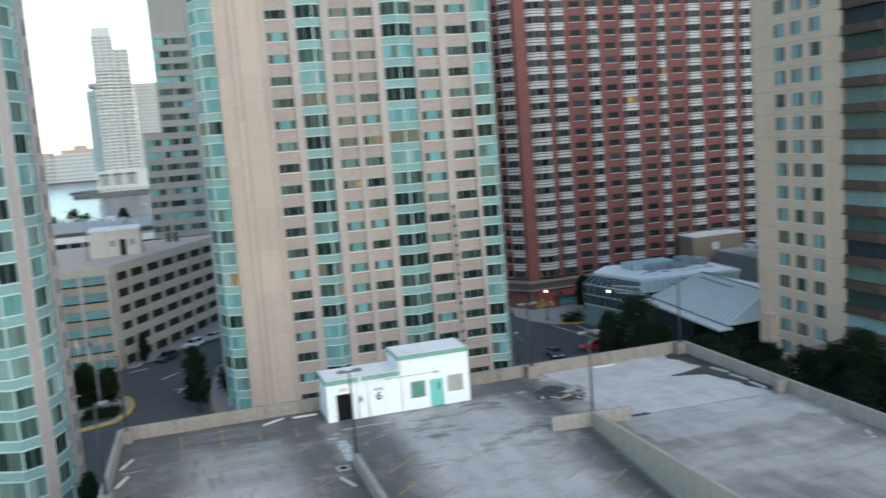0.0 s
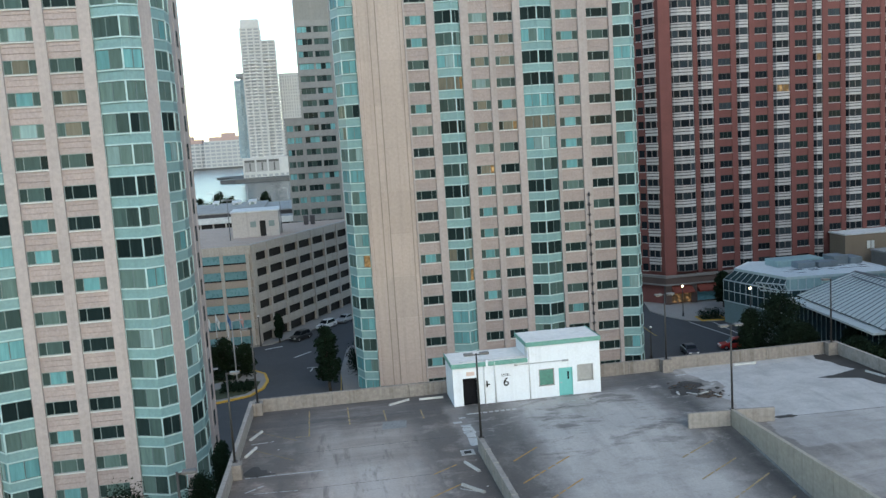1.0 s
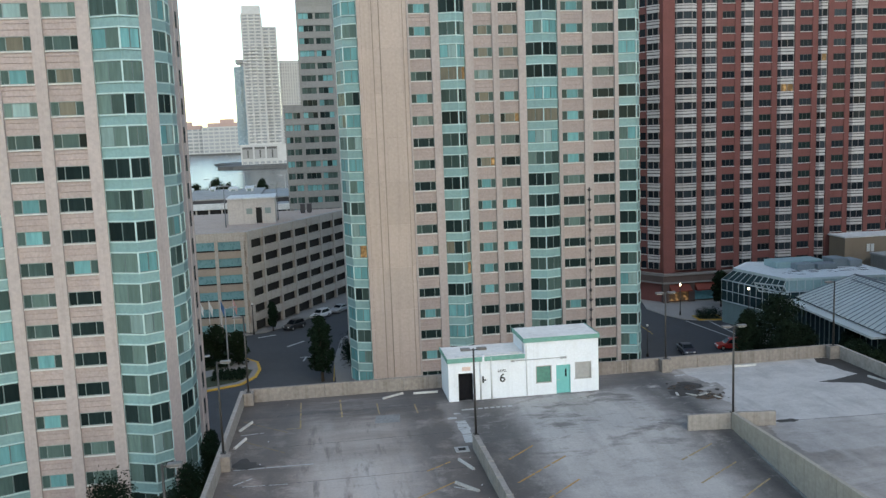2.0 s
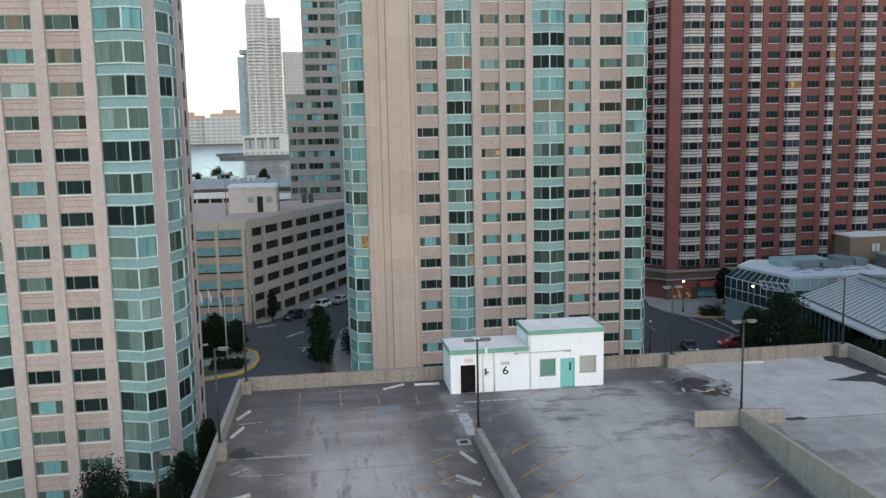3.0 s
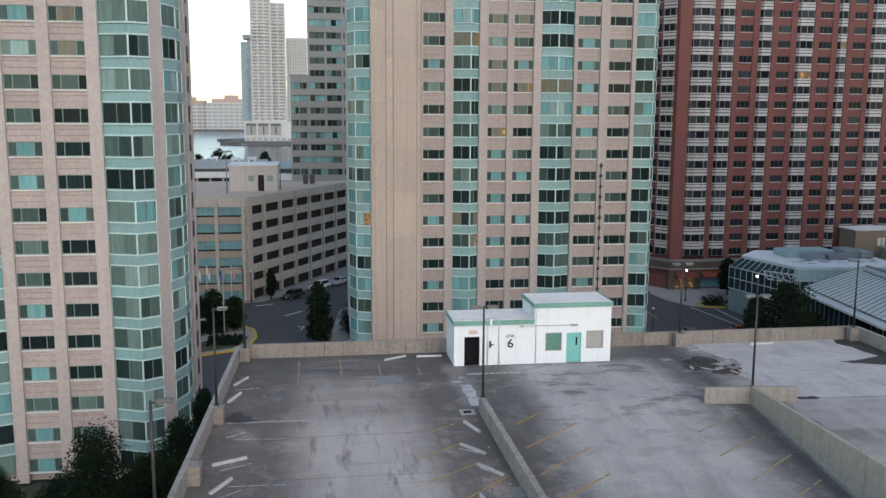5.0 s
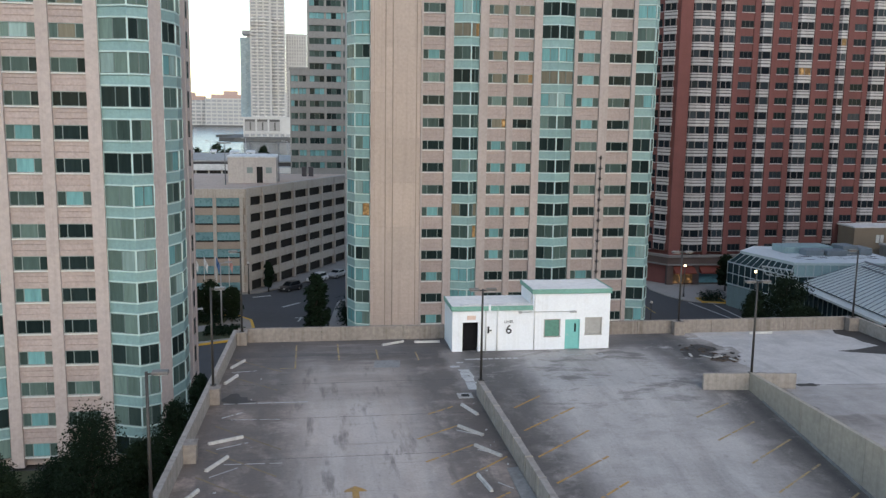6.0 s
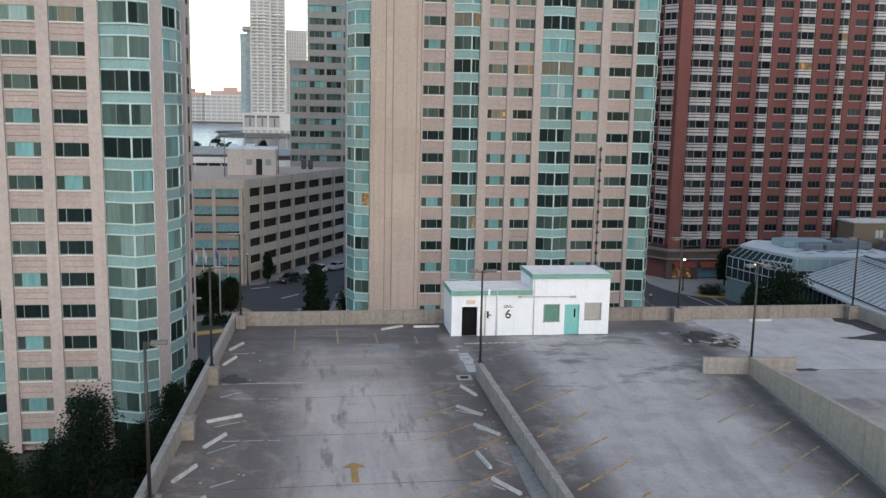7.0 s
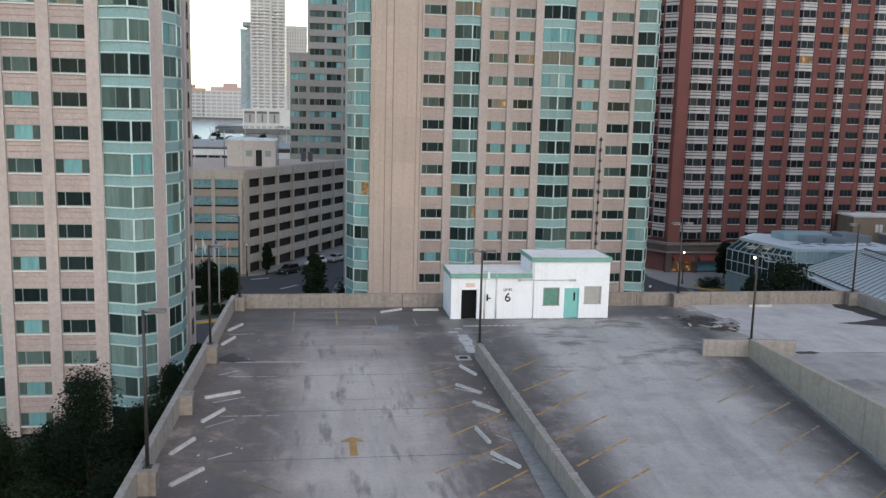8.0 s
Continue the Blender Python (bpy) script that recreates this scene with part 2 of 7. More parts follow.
def sill_mesh(w, mat):
    prof = [(-0.13, -0.10), (-0.11, -0.13), (0.12, -0.13), (0.12, -0.01), (-0.11, -0.03), (-0.13, -0.05)]
    return once(("sill", round(w, 3), mat.name), lambda: Geo().along_x(prof, -0.06, w + 0.06).mesh("sill", mat))


# how a window is hung: D dark room, M dim curtain, S sage curtain, T teal blind, L pale blind, B beige curtain, W lamp lit
HUNG = {"D": ["dark", "dark", "dark"], "M": ["mid", "mid", "dark"], "S": ["mid", "sage", "mid"], "T": ["mid", "teal", "mid"],
        "L": ["sage", "light", "sage"], "B": ["mid", "beige", "mid"], "W": ["dark", "beige", "lit"]}
BAY_HUNG = {"D": ("dark", "dark", "dark", "mid"), "M": ("mid", "mid", "dark", "sage"), "S": ("sage", "sage", "light"), "T": ("teal", "teal", "light", "sage"),
            "L": ("light", "light", "sage"), "B": ("beige", "mid", "dark"), "W": ("beige", "lit", "mid")}


def tower_window(parent, m, w, h, states):
    cuts = (round(w * 0.25, 3), round(w * 0.75, 3))
    win = place("window", window_frame_mesh(w, h, cuts, FRAME_GREY), parent, m)
    place("sill", sill_mesh(w, SILL), win, m)
    for a, c, s in ((0.06, cuts[0] - 0.03, states[0]), (cuts[0] + 0.03, cuts[1] - 0.03, states[1]), (cuts[1] + 0.03, w - 0.06, states[2])):
        place("pane", pane_mesh(c - a, h - 0.12, s), win, m @ Matrix.Translation((a, 0.10, 0.06)))
    return win


def spandrel_mesh(w, h, mat):
    """A band of precast between two windows, cut by two grooves."""
    def make():
        prof = [(0.3, h), (0.0, h)]
        for i in (2, 1):
            z = i * h / 3
            prof += [(0.0, z + 0.03), (0.07, z + 0.02), (0.07, z - 0.02), (0.0, z - 0.03)]
        prof += [(0.0, 0.0), (0.3, 0.0)]
        return Geo().along_x(prof, 0, w).mesh("spandrel", mat)
    return once(("spandrel", round(w, 3), round(h, 3), mat.name), make)


def along(p, q):
    """The pose at p whose x axis runs to q; outwards is its -y."""
    return pose(p[0], p[1], 0, 0, 0, math.degrees(math.atan2(q[1] - p[1], q[0] - p[0]))), math.hypot(q[0] - p[0], q[1] - p[1])


def bay_floor(parent, pts, z, storey, moods, h, rng, lit=False):
    """One storey of a glazed bay over an outline of points: teal apron, ledges, corner posts and panes. z: the window's foot."""
    key = ("bay", tuple(pts), round(storey, 3), round(h, 3))

    def ring(shift):
        return [(p[0], p[1] + shift) for p in pts] + [(pts[-1][0], pts[-1][1] + 0.5), (pts[0][0], pts[0][1] + 0.5)]

    def make():
        rows = ((h, -0.04, 1), (h + 0.12, -0.04, 0), (h + 0.12, 0.06, 0), (storey - 0.12, 0.06, 1), (storey - 0.12, -0.07, 1), (storey, -0.07, 1))
        return Geo().stack([(ring(o), zz, k) for zz, o, k in rows]).mesh("bay_storey", TEAL, TEAL_TRIM)

    base = once(key, make)
    bay = place("bay_storey", base, parent, pose(0, 0, z))
    for n, p in enumerate(pts):
        w = 0.065 if 0 < n < len(pts) - 1 else 0.035
        place("post", once(("baypost", p, h), lambda: Geo().box(p[0] - w, p[0] + w, p[1] - 0.04, p[1] + 0.09, 0, h).mesh("post", TEAL_TRIM)), bay, pose(0, 0, z))
    mood = moods[0]
    for p, q in zip(pts, pts[1:]):
        m, length = along(p, q)
        if length < 0.4:
            continue
        n = 2 if length > 1.2 else 1
        step = (length - 0.1) / n
        cells = [(0.05 + i * step + 0.05, 0.05 + (i + 1) * step - 0.03, 0.06, h - 0.06) for i in range(n)]
        lattice = once(("lattice", round(length, 3), h), lambda: wall_with_holes(0.04, length - 0.04, 0, h, 0.02, 0.07, cells).mesh("frame", FRAME_BAY))
        place("frame", lattice, bay, Matrix.Translation((0, 0, z)) @ m)
        for i in range(n):
            a, c = 0.08 + i * (length - 0.16) / n, 0.08 + (i + 1) * (length - 0.16) / n - 0.05
            s = "lit" if lit and i == n - 1 and p is pts[-2] else mood if rng.random() < 0.55 else rng.choice(moods)
            place("pane", pane_mesh(c - a, h - 0.02, s), bay, Matrix.Translation((0, 0, z + 0.01)) @ m @ Matrix.Translation((a, 0.08, 0)))
    return bay

# ---- the parking deck ----
DECK_W, DECK_E, DECK_N, DECK_S = -6.31, 39.95, 58.0, 4.0
WEST_S, EAST_S = -8.1, 39.9
RAMP_W, RAMP_E, RAMP_TOP, FALL = 8.4, 24.85, 46.0, 0.10


def ramp_z(y):
    return -FALL * (RAMP_TOP - y) if y < RAMP_TOP else 0.0


def node_color(t, vec, scale):
    n = node(t, "ShaderNodeTexNoise", Scale=scale, Detail=3.0)
    t.links.new(vec, n.inputs["Vector"])
    return n.outputs["Color"]


def scaled(t, vec, scale):
    mp = t.nodes.new("ShaderNodeMapping")
    mp.inputs["Scale"].default_value = scale
    t.links.new(vec, mp.inputs["Vector"])
    return mp.outputs[0]


def deck_material():
    m, t, b = nodes_of("weathered_deck_concrete")
    vec = position(t)
    sep = t.nodes.new("ShaderNodeSeparateXYZ")
    t.links.new(vec, sep.inputs[0])
    x, y = sep.outputs[0], sep.outputs[1]
    grain = noise_of(t, vec, 7.0, 6, 0.65)
    broad = noise_of(t, vec, 0.16, 5, 0.6)
    va = t.nodes.new("ShaderNodeVectorMath")
    va.operation = "MULTIPLY_ADD"
    t.links.new(node_color(t, vec, 0.35), va.inputs[0])
    va.inputs[1].default_value = (1.4, 1.4, 0)
    t.links.new(vec, va.inputs[2])
    warp = va.outputs[0]
    tracks = noise_of(t, scaled(t, warp, (0.6, 0.075, 1)), 1.0, 5, 0.6)
    cross = noise_of(t, scaled(t, warp, (0.06, 0.55, 1)), 1.0, 5, 0.62)
    blots = noise_of(t, warp, 0.42, 7, 0.72)
    specks = noise_of(t, vec, 2.6, 5, 0.75)
    col = mixed(t, (0.20, 0.187, 0.18), (0.40, 0.383, 0.375), ramp_of(t, broad, [(0.40, 0.0), (0.60, 1.0)]))
    col = mixed(t, col, (0.44, 0.425, 0.42), ramp_of(t, tracks, [(0.5, 0.0), (0.7, 0.6)]))
    col = mixed(t, col, (0.125, 0.118, 0.116), ramp_of(t, cross, [(0.53, 0.0), (0.72, 0.55)]))

    def lane(centre, half, soft):
        d = calc(t, "ABSOLUTE", calc(t, "SUBTRACT", x, centre))
        d = calc(t, "ADD", d, calc(t, "MULTIPLY", calc(t, "SUBTRACT", blots, 0.5), 4.0))
        return ramp_of(t, calc(t, "DIVIDE", calc(t, "SUBTRACT", d, half), soft), [(0.0, 1.0), (1.0, 0.0)])

    # the west aisle is older, browner concrete
    aisle = ramp_of(t, calc(t, "ADD", calc(t, "SUBTRACT", 8.6, x), calc(t, "MULTIPLY", calc(t, "SUBTRACT", broad, 0.5), 1.0)), [(0.0, 0.0), (0.6, 1.0)])
    col = mixed(t, col, mixed(t, col, (1.02, 0.93, 0.87), 1.0, "MULTIPLY"), aisle)
    # driving lanes worn pale
    for centre, half in ((1.7, 2.3), (16.8, 3.8)):
        col = mixed(t, col, (0.43, 0.425, 0.425), calc(t, "MULTIPLY", lane(centre, half, 3.0), ramp_of(t, tracks, [(0.34, 0.45), (0.62, 0.85)])))
    # the far end of the aisle: damp, dark brown pour, then a warm grey one
    yy = calc(t, "ADD", y, calc(t, "MULTIPLY", calc(t, "SUBTRACT", blots, 0.5), 4.0))
    damp = calc(t, "MULTIPLY", aisle, ramp_of(t, calc(t, "DIVIDE", calc(t, "SUBTRACT", yy, 50.2), 3.0), [(0.0, 0.0), (1.0, 1.0)]))
    warm = calc(t, "MULTIPLY", aisle, ramp_of(t, calc(t, "DIVIDE", calc(t, "SUBTRACT", yy, 43.6), 2.4), [(0.0, 0.0), (1.0, 1.0)]))
    col = mixed(t, col, (0.215, 0.198, 0.187), calc(t, "MULTIPLY", warm, ramp_of(t, cross, [(0.32, 0.85), (0.66, 0.3)])))
    streaks = noise_of(t, scaled(t, warp, (0.11, 0.9, 1)), 1.0, 6, 0.7)
    col = mixed(t, col, (0.098, 0.088, 0.083), calc(t, "MULTIPLY", damp, ramp_of(t, streaks, [(0.38, 0.2), (0.56, 0.92)])))
    # slab edges: thin pale and dark lines across the aisle
    lines = noise_of(t, scaled(t, vec, (0.05, 1.3, 1)), 1.0, 6, 0.8)
    col = mixed(t, col, (0.10, 0.092, 0.088), calc(t, "MULTIPLY", aisle, ramp_of(t, lines, [(0.58, 0.0), (0.70, 0.5)])))
    col = mixed(t, col, (0.40, 0.38, 0.37), calc(t, "MULTIPLY", aisle, ramp_of(t, lines, [(0.32, 0.5), (0.42, 0.0)])))
    # stalls blackened by oil
    oil = ramp_of(t, blots, [(0.34, 0.35), (0.50, 1.0)])
    for centre, half in ((-5.3, 2.3), (6.9, 1.5), (10.2, 0.9), (23.6, 0.9)):
        col = mixed(t, col, (0.076, 0.072, 0.072), calc(t, "MULTIPLY", calc(t, "MULTIPLY", lane(centre, half, 1.8), oil), 0.8))
    # dark runs dripped down the fall of the aisle
    runs = noise_of(t, scaled(t, vec, (1.1, 0.2, 1)), 1.0, 5, 0.62)
    col = mixed(t, col, (0.11, 0.103, 0.10), calc(t, "MULTIPLY", aisle, ramp_of(t, runs, [(0.55, 0.0), (0.66, 0.65)])))
    # newer pale overlay on the far east part
    edge = calc(t, "ADD", calc(t, "SUBTRACT", x, 26.8), calc(t, "MULTIPLY", calc(t, "SUBTRACT", noise_of(t, vec, 0.35, 4), 0.5), 7.0))
    north = calc(t, "ADD", calc(t, "SUBTRACT", y, 39.5), calc(t, "MULTIPLY", calc(t, "SUBTRACT", noise_of(t, vec, 0.3, 3), 0.5), 3.0))
    pale = calc(t, "MULTIPLY", ramp_of(t, edge, [(0.0, 0.0), (0.25, 1.0)]), calc(t, "MULTIPLY", ramp_of(t, north, [(0.0, 0.0), (0.3, 1.0)]), ramp_of(t, calc(t, "SUBTRACT", y, 44.7), [(0.0, 0.5), (0.15, 1.0)])))
    col = mixed(t, col, mixed(t, (0.42, 0.42, 0.43), (0.54, 0.54, 0.55), ramp_of(t, blots, [(0.4, 0.0), (0.6, 1.0)])), calc(t, "MULTIPLY", pale, 0.85))
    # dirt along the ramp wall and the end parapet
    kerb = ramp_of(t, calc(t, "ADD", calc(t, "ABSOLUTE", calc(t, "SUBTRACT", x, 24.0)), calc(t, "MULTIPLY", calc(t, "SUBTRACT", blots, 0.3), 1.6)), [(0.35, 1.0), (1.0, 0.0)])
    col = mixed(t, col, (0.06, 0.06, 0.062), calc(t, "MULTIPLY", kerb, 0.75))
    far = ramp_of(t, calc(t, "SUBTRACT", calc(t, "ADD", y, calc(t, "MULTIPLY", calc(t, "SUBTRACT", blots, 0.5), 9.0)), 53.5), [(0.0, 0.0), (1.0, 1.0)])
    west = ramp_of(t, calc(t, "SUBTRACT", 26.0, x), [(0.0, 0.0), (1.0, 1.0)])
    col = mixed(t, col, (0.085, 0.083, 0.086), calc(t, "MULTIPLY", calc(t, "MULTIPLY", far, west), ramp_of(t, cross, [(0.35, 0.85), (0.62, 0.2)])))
    # pale washed strip by the hut's door
    by = calc(t, "ADD", calc(t, "ABSOLUTE", calc(t, "SUBTRACT", x, 8.1)), calc(t, "MULTIPLY", calc(t, "SUBTRACT", blots, 0.5), 2.4))
    ny = calc(t, "ABSOLUTE", calc(t, "SUBTRACT", y, 50.5))
    wash = calc(t, "MULTIPLY", ramp_of(t, by, [(0.5, 1.0), (1.0, 0.0)]), ramp_of(t, calc(t, "DIVIDE", ny, 5.0), [(0.7, 1.0), (1.0, 0.0)]))
    col = mixed(t, col, (0.52, 0.51, 0.51), calc(t, "MULTIPLY", wash, 0.22))
    # tyre marks and drips down the lanes
    marks = noise_of(t, scaled(t, vec, (0.9, 0.10, 1)), 1.0, 6, 0.62)
    col = mixed(t, col, (0.13, 0.125, 0.125), ramp_of(t, marks, [(0.54, 0.0), (0.76, 0.35)]))
    # old patches and washed spots between the hut and the head of the ramp
    worn = noise_of(t, scaled(t, warp, (0.22, 0.5, 1)), 1.0, 6, 0.7)
    head = calc(t, "MULTIPLY", calc(t, "SUBTRACT", 1.0, aisle), calc(t, "MULTIPLY", calc(t, "SUBTRACT", 1.0, pale), ramp_of(t, calc(t, "DIVIDE", calc(t, "SUBTRACT", yy, 40.0), 6.0), [(0.0, 0.25), (1.0, 1.0)])))
    col = mixed(t, col, (0.13, 0.122, 0.118), calc(t, "MULTIPLY", head, ramp_of(t, worn, [(0.52, 0.0), (0.62, 0.8)])))
    col = mixed(t, col, (0.47, 0.455, 0.45), calc(t, "MULTIPLY", head, ramp_of(t, worn, [(0.34, 0.7), (0.42, 0.0)])))
    # scuffs, specks and grit
    col = mixed(t, col, (0.50, 0.495, 0.50), ramp_of(t, specks, [(0.64, 0.0), (0.74, 0.45)]))
    col = mixed(t, col, mixed(t, col, (0.62, 0.62, 0.62), 1.0, "MULTIPLY"), ramp_of(t, specks, [(0.28, 0.6), (0.44, 0.0)]))
    col = mixed(t, col, mixed(t, col, (0.86, 0.86, 0.86), 1.0, "MULTIPLY"), ramp_of(t, grain, [(0.35, 1.0), (0.65, 0.0)]))
    # cement with a warm cast, warmer in the old aisle
    col = mixed(t, col, mixed(t, (1.06, 1.0, 0.955), (1.18, 1.06, 0.985), aisle), 1.0, "MULTIPLY")
    t.links.new(col, b.inputs["Base Color"])
    t.links.new(ramp_of(t, broad, [(0.3, 0.62), (0.7, 0.9)]), b.inputs["Roughness"])
    bump_of(t, b, grain, 0.2)
    return m


DECK = deck_material()
PARAPET = surface("weathered_parapet_concrete", (0.31, 0.275, 0.25), 0.9, 0.16, 4, 0.4, 0.05, streak=0.6, stain=(0.55, (0.17, 0.135, 0.115)))
PARAPET_N = surface("rust_stained_parapet_concrete", (0.25, 0.215, 0.192), 0.9, 0.2, 4, 0.4, 0.08, streak=0.8, stain=(0.55, (0.17, 0.135, 0.115)))
RAMP_PANEL = surface("buff_ramp_wall_concrete", (0.375, 0.33, 0.275), 0.9, 0.12, 4, 0.35, 0.05, streak=0.4)
PALE_CONC = surface("pale_wheel_stop_concrete", (0.43, 0.415, 0.395), 0.9, 0.18, 9, 2, 0.15, stain=(0.5, (0.2, 0.18, 0.17)))
YELLOW = surface("worn_yellow_paint", (0.43, 0.245, 0.075), 0.8, 0.25, 14, 1.2, 0.1, stain=(0.8, (0.16, 0.15, 0.15)))
WHITE_MARK = surface("worn_white_paint", (0.43, 0.42, 0.41), 0.8, 0.2, 14, 1.2, 0.1, stain=(0.8, (0.18, 0.18, 0.18)))
KERB_STRIP = surface("grimy_kerb_concrete", (0.24, 0.235, 0.23), 0.9, 0.2, 5, 0.6, 0.0, stain=(0.6, (0.12, 0.115, 0.11)))
JOINT = surface("dark_joint_filler", (0.07, 0.07, 0.075), 0.9, 0.2, 8, 1)
POST = surface("dark_bronze_post", (0.035, 0.032, 0.03), 0.5, 0.15, 10, 2)
HEAD_GREY = surface("weathered_grey_lamp_head", (0.14, 0.13, 0.128), 0.4, 0.15, 8, 2)
LAMP_GLASS = surface("frosted_lamp_lens", (0.5, 0.5, 0.48), 0.3, 0.05, 6, 1)

g = Geo()
T = 0.35
g.prism([(WEST_S, DECK_S), (RAMP_W, DECK_S), (RAMP_W, DECK_N), (DECK_W, DECK_N)], -T, 0)
g.prism([(RAMP_W, RAMP_TOP), (RAMP_E, RAMP_TOP), (RAMP_E, DECK_N), (RAMP_W, DECK_N)], -T, 0)
zs = ramp_z(DECK_S)
g.prism([(RAMP_W, DECK_S), (RAMP_E, DECK_S), (RAMP_E, RAMP_TOP), (RAMP_W, RAMP_TOP)], [zs - T, zs - T, -T, -T], [zs, zs, 0, 0])
g.prism([(RAMP_E + 0.01, DECK_S), (EAST_S, DECK_S), (DECK_E, DECK_N), (RAMP_E + 0.01, DECK_N)], -T, 0)
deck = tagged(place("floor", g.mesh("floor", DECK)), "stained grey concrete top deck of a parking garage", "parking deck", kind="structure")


def wall_run(name, p, q, h0, h1, thick, mat, label, foot=(0.0, 0.0)):
    """A parapet from p to q in panels with open joints; its own thickness lies to the left of the way."""
    p, q = plan(*p), plan(*q)
    m, length = along(p, q)
    root = thing(name, p[0], p[1], 0, label, "parapet wall", kind="structure", shift=(0, 0, 0))
    n = max(1, round(length / 6))
    for i in range(n):
        a, c = i * length / n + 0.012, (i + 1) * length / n - 0.012
        fa, fc = (foot[0] + (foot[1] - foot[0]) * v / length for v in (a, c))
        ha, hc = (h0 + (h1 - h0) * v / length for v in (a, c))
        g = Geo().prism([(a, 0), (c, 0), (c, thick), (a, thick)], [fa, fc, fc, fa], [ha, hc, hc, ha])
        bevelled(place("panel", g.mesh("panel", mat), root, m), 0.02)
    return root


wall_run("wall_north", (DECK_W, DECK_N), (DECK_E, DECK_N), 0.98, 0.98, 0.3, PARAPET_N, "long weathered concrete parapet along the deck edge", (-1.0, -1.0))
wall_run("wall_west", (WEST_S, DECK_S), (DECK_W, DECK_N - 0.01), 0.95, 0.95, 0.28, PARAPET, "weathered concrete parapet with square piers", (-1.0, -1.0))
wall_run("wall_east", (DECK_E, DECK_N - 0.01), (EAST_S, DECK_S + 0.3), 1.0, 1.0, 0.25, PARAPET, "pale concrete parapet on the far side of the deck", (-1.0, -1.0))
wall_run("wall_south", (EAST_S, DECK_S), (WEST_S, DECK_S), 0.98, 0.98, 0.25, PARAPET, "plain concrete parapet closing the deck", (-1.5, -1.5))
wall_run("divider_wall", (8.13, 45.05), (8.36, DECK_S + 0.1), 0.98, 0.98, 0.32, PARAPET, "low concrete wall between the aisle and the ramp", (-0.3, ramp_z(DECK_S)))
wall_run("ramp_wall", (24.5, DECK_S + 0.1), (24.92, 44.9), 1.75, 0.95, 0.25, RAMP_PANEL, "long buff concrete wall beside the descending ramp", (ramp_z(DECK_S), -0.2))
wall_run("ramp_end_wall", (21.87, 45.0), (24.66, 44.75), 0.9, 0.9, 0.22, PARAPET, "short concrete wall at the head of the ramp", (-0.2, -0.2))
wall_run("ramp_end_wall", (24.93, 44.72), (27.45, 44.35), 0.92, 0.92, 0.22, PARAPET, "short concrete wall at the head of the ramp", (0.0, 0.0))

for x, y in ((-7.52, 11.4), (-7.25, 19.9), (-6.97, 28.4), (-6.78, 36.9), (-6.54, 45.1), (-5.98, 57.55)):
    g = Geo().box(-0.33, 0.33, -0.38, 0.38, 0, 0.86).box(-0.37, 0.37, -0.42, 0.42, 0.86, 0.93)
    bevelled(tagged(place("pier", g.mesh("pier", PARAPET_N), None, pose(x, y, 0)), "square weathered concrete pier beside the parapet", "pier", "piers along the parapet", "structure"))
for x, y in ((25.6, 57.6), (39.55, 57.6), (39.5, 44.3)):
    g = Geo().box(-0.4, 0.4, -0.3, 0.3, 0, 0.95).box(-0.44, 0.44, -0.34, 0.34, 0.95, 1.02)
    bevelled(tagged(place("pier", g.mesh("pier", PARAPET_N), None, pose(x, y, 0)), "square concrete pier at the end parapet", "pier", "piers along the parapet", "structure"))


def stop_mesh():
    """A wheel stop: a bar with sloping sides, chipped ends and two drain notches."""
    bm = bmesh.new()
    sec = [(-0.09, 0), (0.09, 0), (0.06, 0.12), (0.03, 0.14), (-0.03, 0.14), (-0.06, 0.12)]
    rings = []
    for x in (-0.9, -0.87, -0.4, 0.0, 0.4, 0.87, 0.9):
        s = 0.9 if abs(x) == 0.9 else 1.0
        rings.append([bm.verts.new((x, a * s, b * s)) for a, b in sec])
    for r, q in zip(rings, rings[1:]):
        for i in range(6):
            bm.faces.new((r[i], r[(i + 1) % 6], q[(i + 1) % 6], q[i]))
    bm.faces.new(rings[0][::-1])
    bm.faces.new(rings[-1])
    bmesh.ops.recalc_face_normals(bm, faces=bm.faces)
    me = bpy.data.meshes.new("wheel_stop")
    bm.to_mesh(me)
    me.materials.append(PALE_CONC)
    return me


STOP = stop_mesh()
for x0, y0, x1, y1 in ((-6.29, 51.6, -5.44, 53.5), (-6.33, 48.4, -5.68, 50.2), (-6.12, 38.85, -4.64, 39.61), (-5.93, 35.5, -5.08, 37.16), (-6.74, 31.85, -5.98, 33.52), (-6.28, 28.82, -5.25, 30.3), (3.55, 56.31, 5.18, 57.26), (5.98, 56.96, 7.61, 56.94), (7.06, 43.23, 7.54, 41.84), (6.27, 40.06, 7.3, 38.62), (6.64, 37.37, 7.67, 35.84), (6.14, 33.86, 6.44, 32.02), (6.28, 30.96, 7.13, 29.36), (31.1, 57.38, 32.9, 57.31), (39.08, 52.24, 39.41, 50.65), (39.21, 49.83, 39.48, 48.2), (39.24, 47.46, 39.33, 45.69)):
    m, _ = along(plan(x0, y0), plan(x1, y1))
    tagged(place("wheel_stop", STOP, None, Matrix.Translation(((x0 + x1) / 2, (y0 + y1) / 2, 0.0)) @ m.to_3x3().to_4x4()), "pale concrete wheel stop knocked askew on the deck", "wheel stop", "wheel stops")


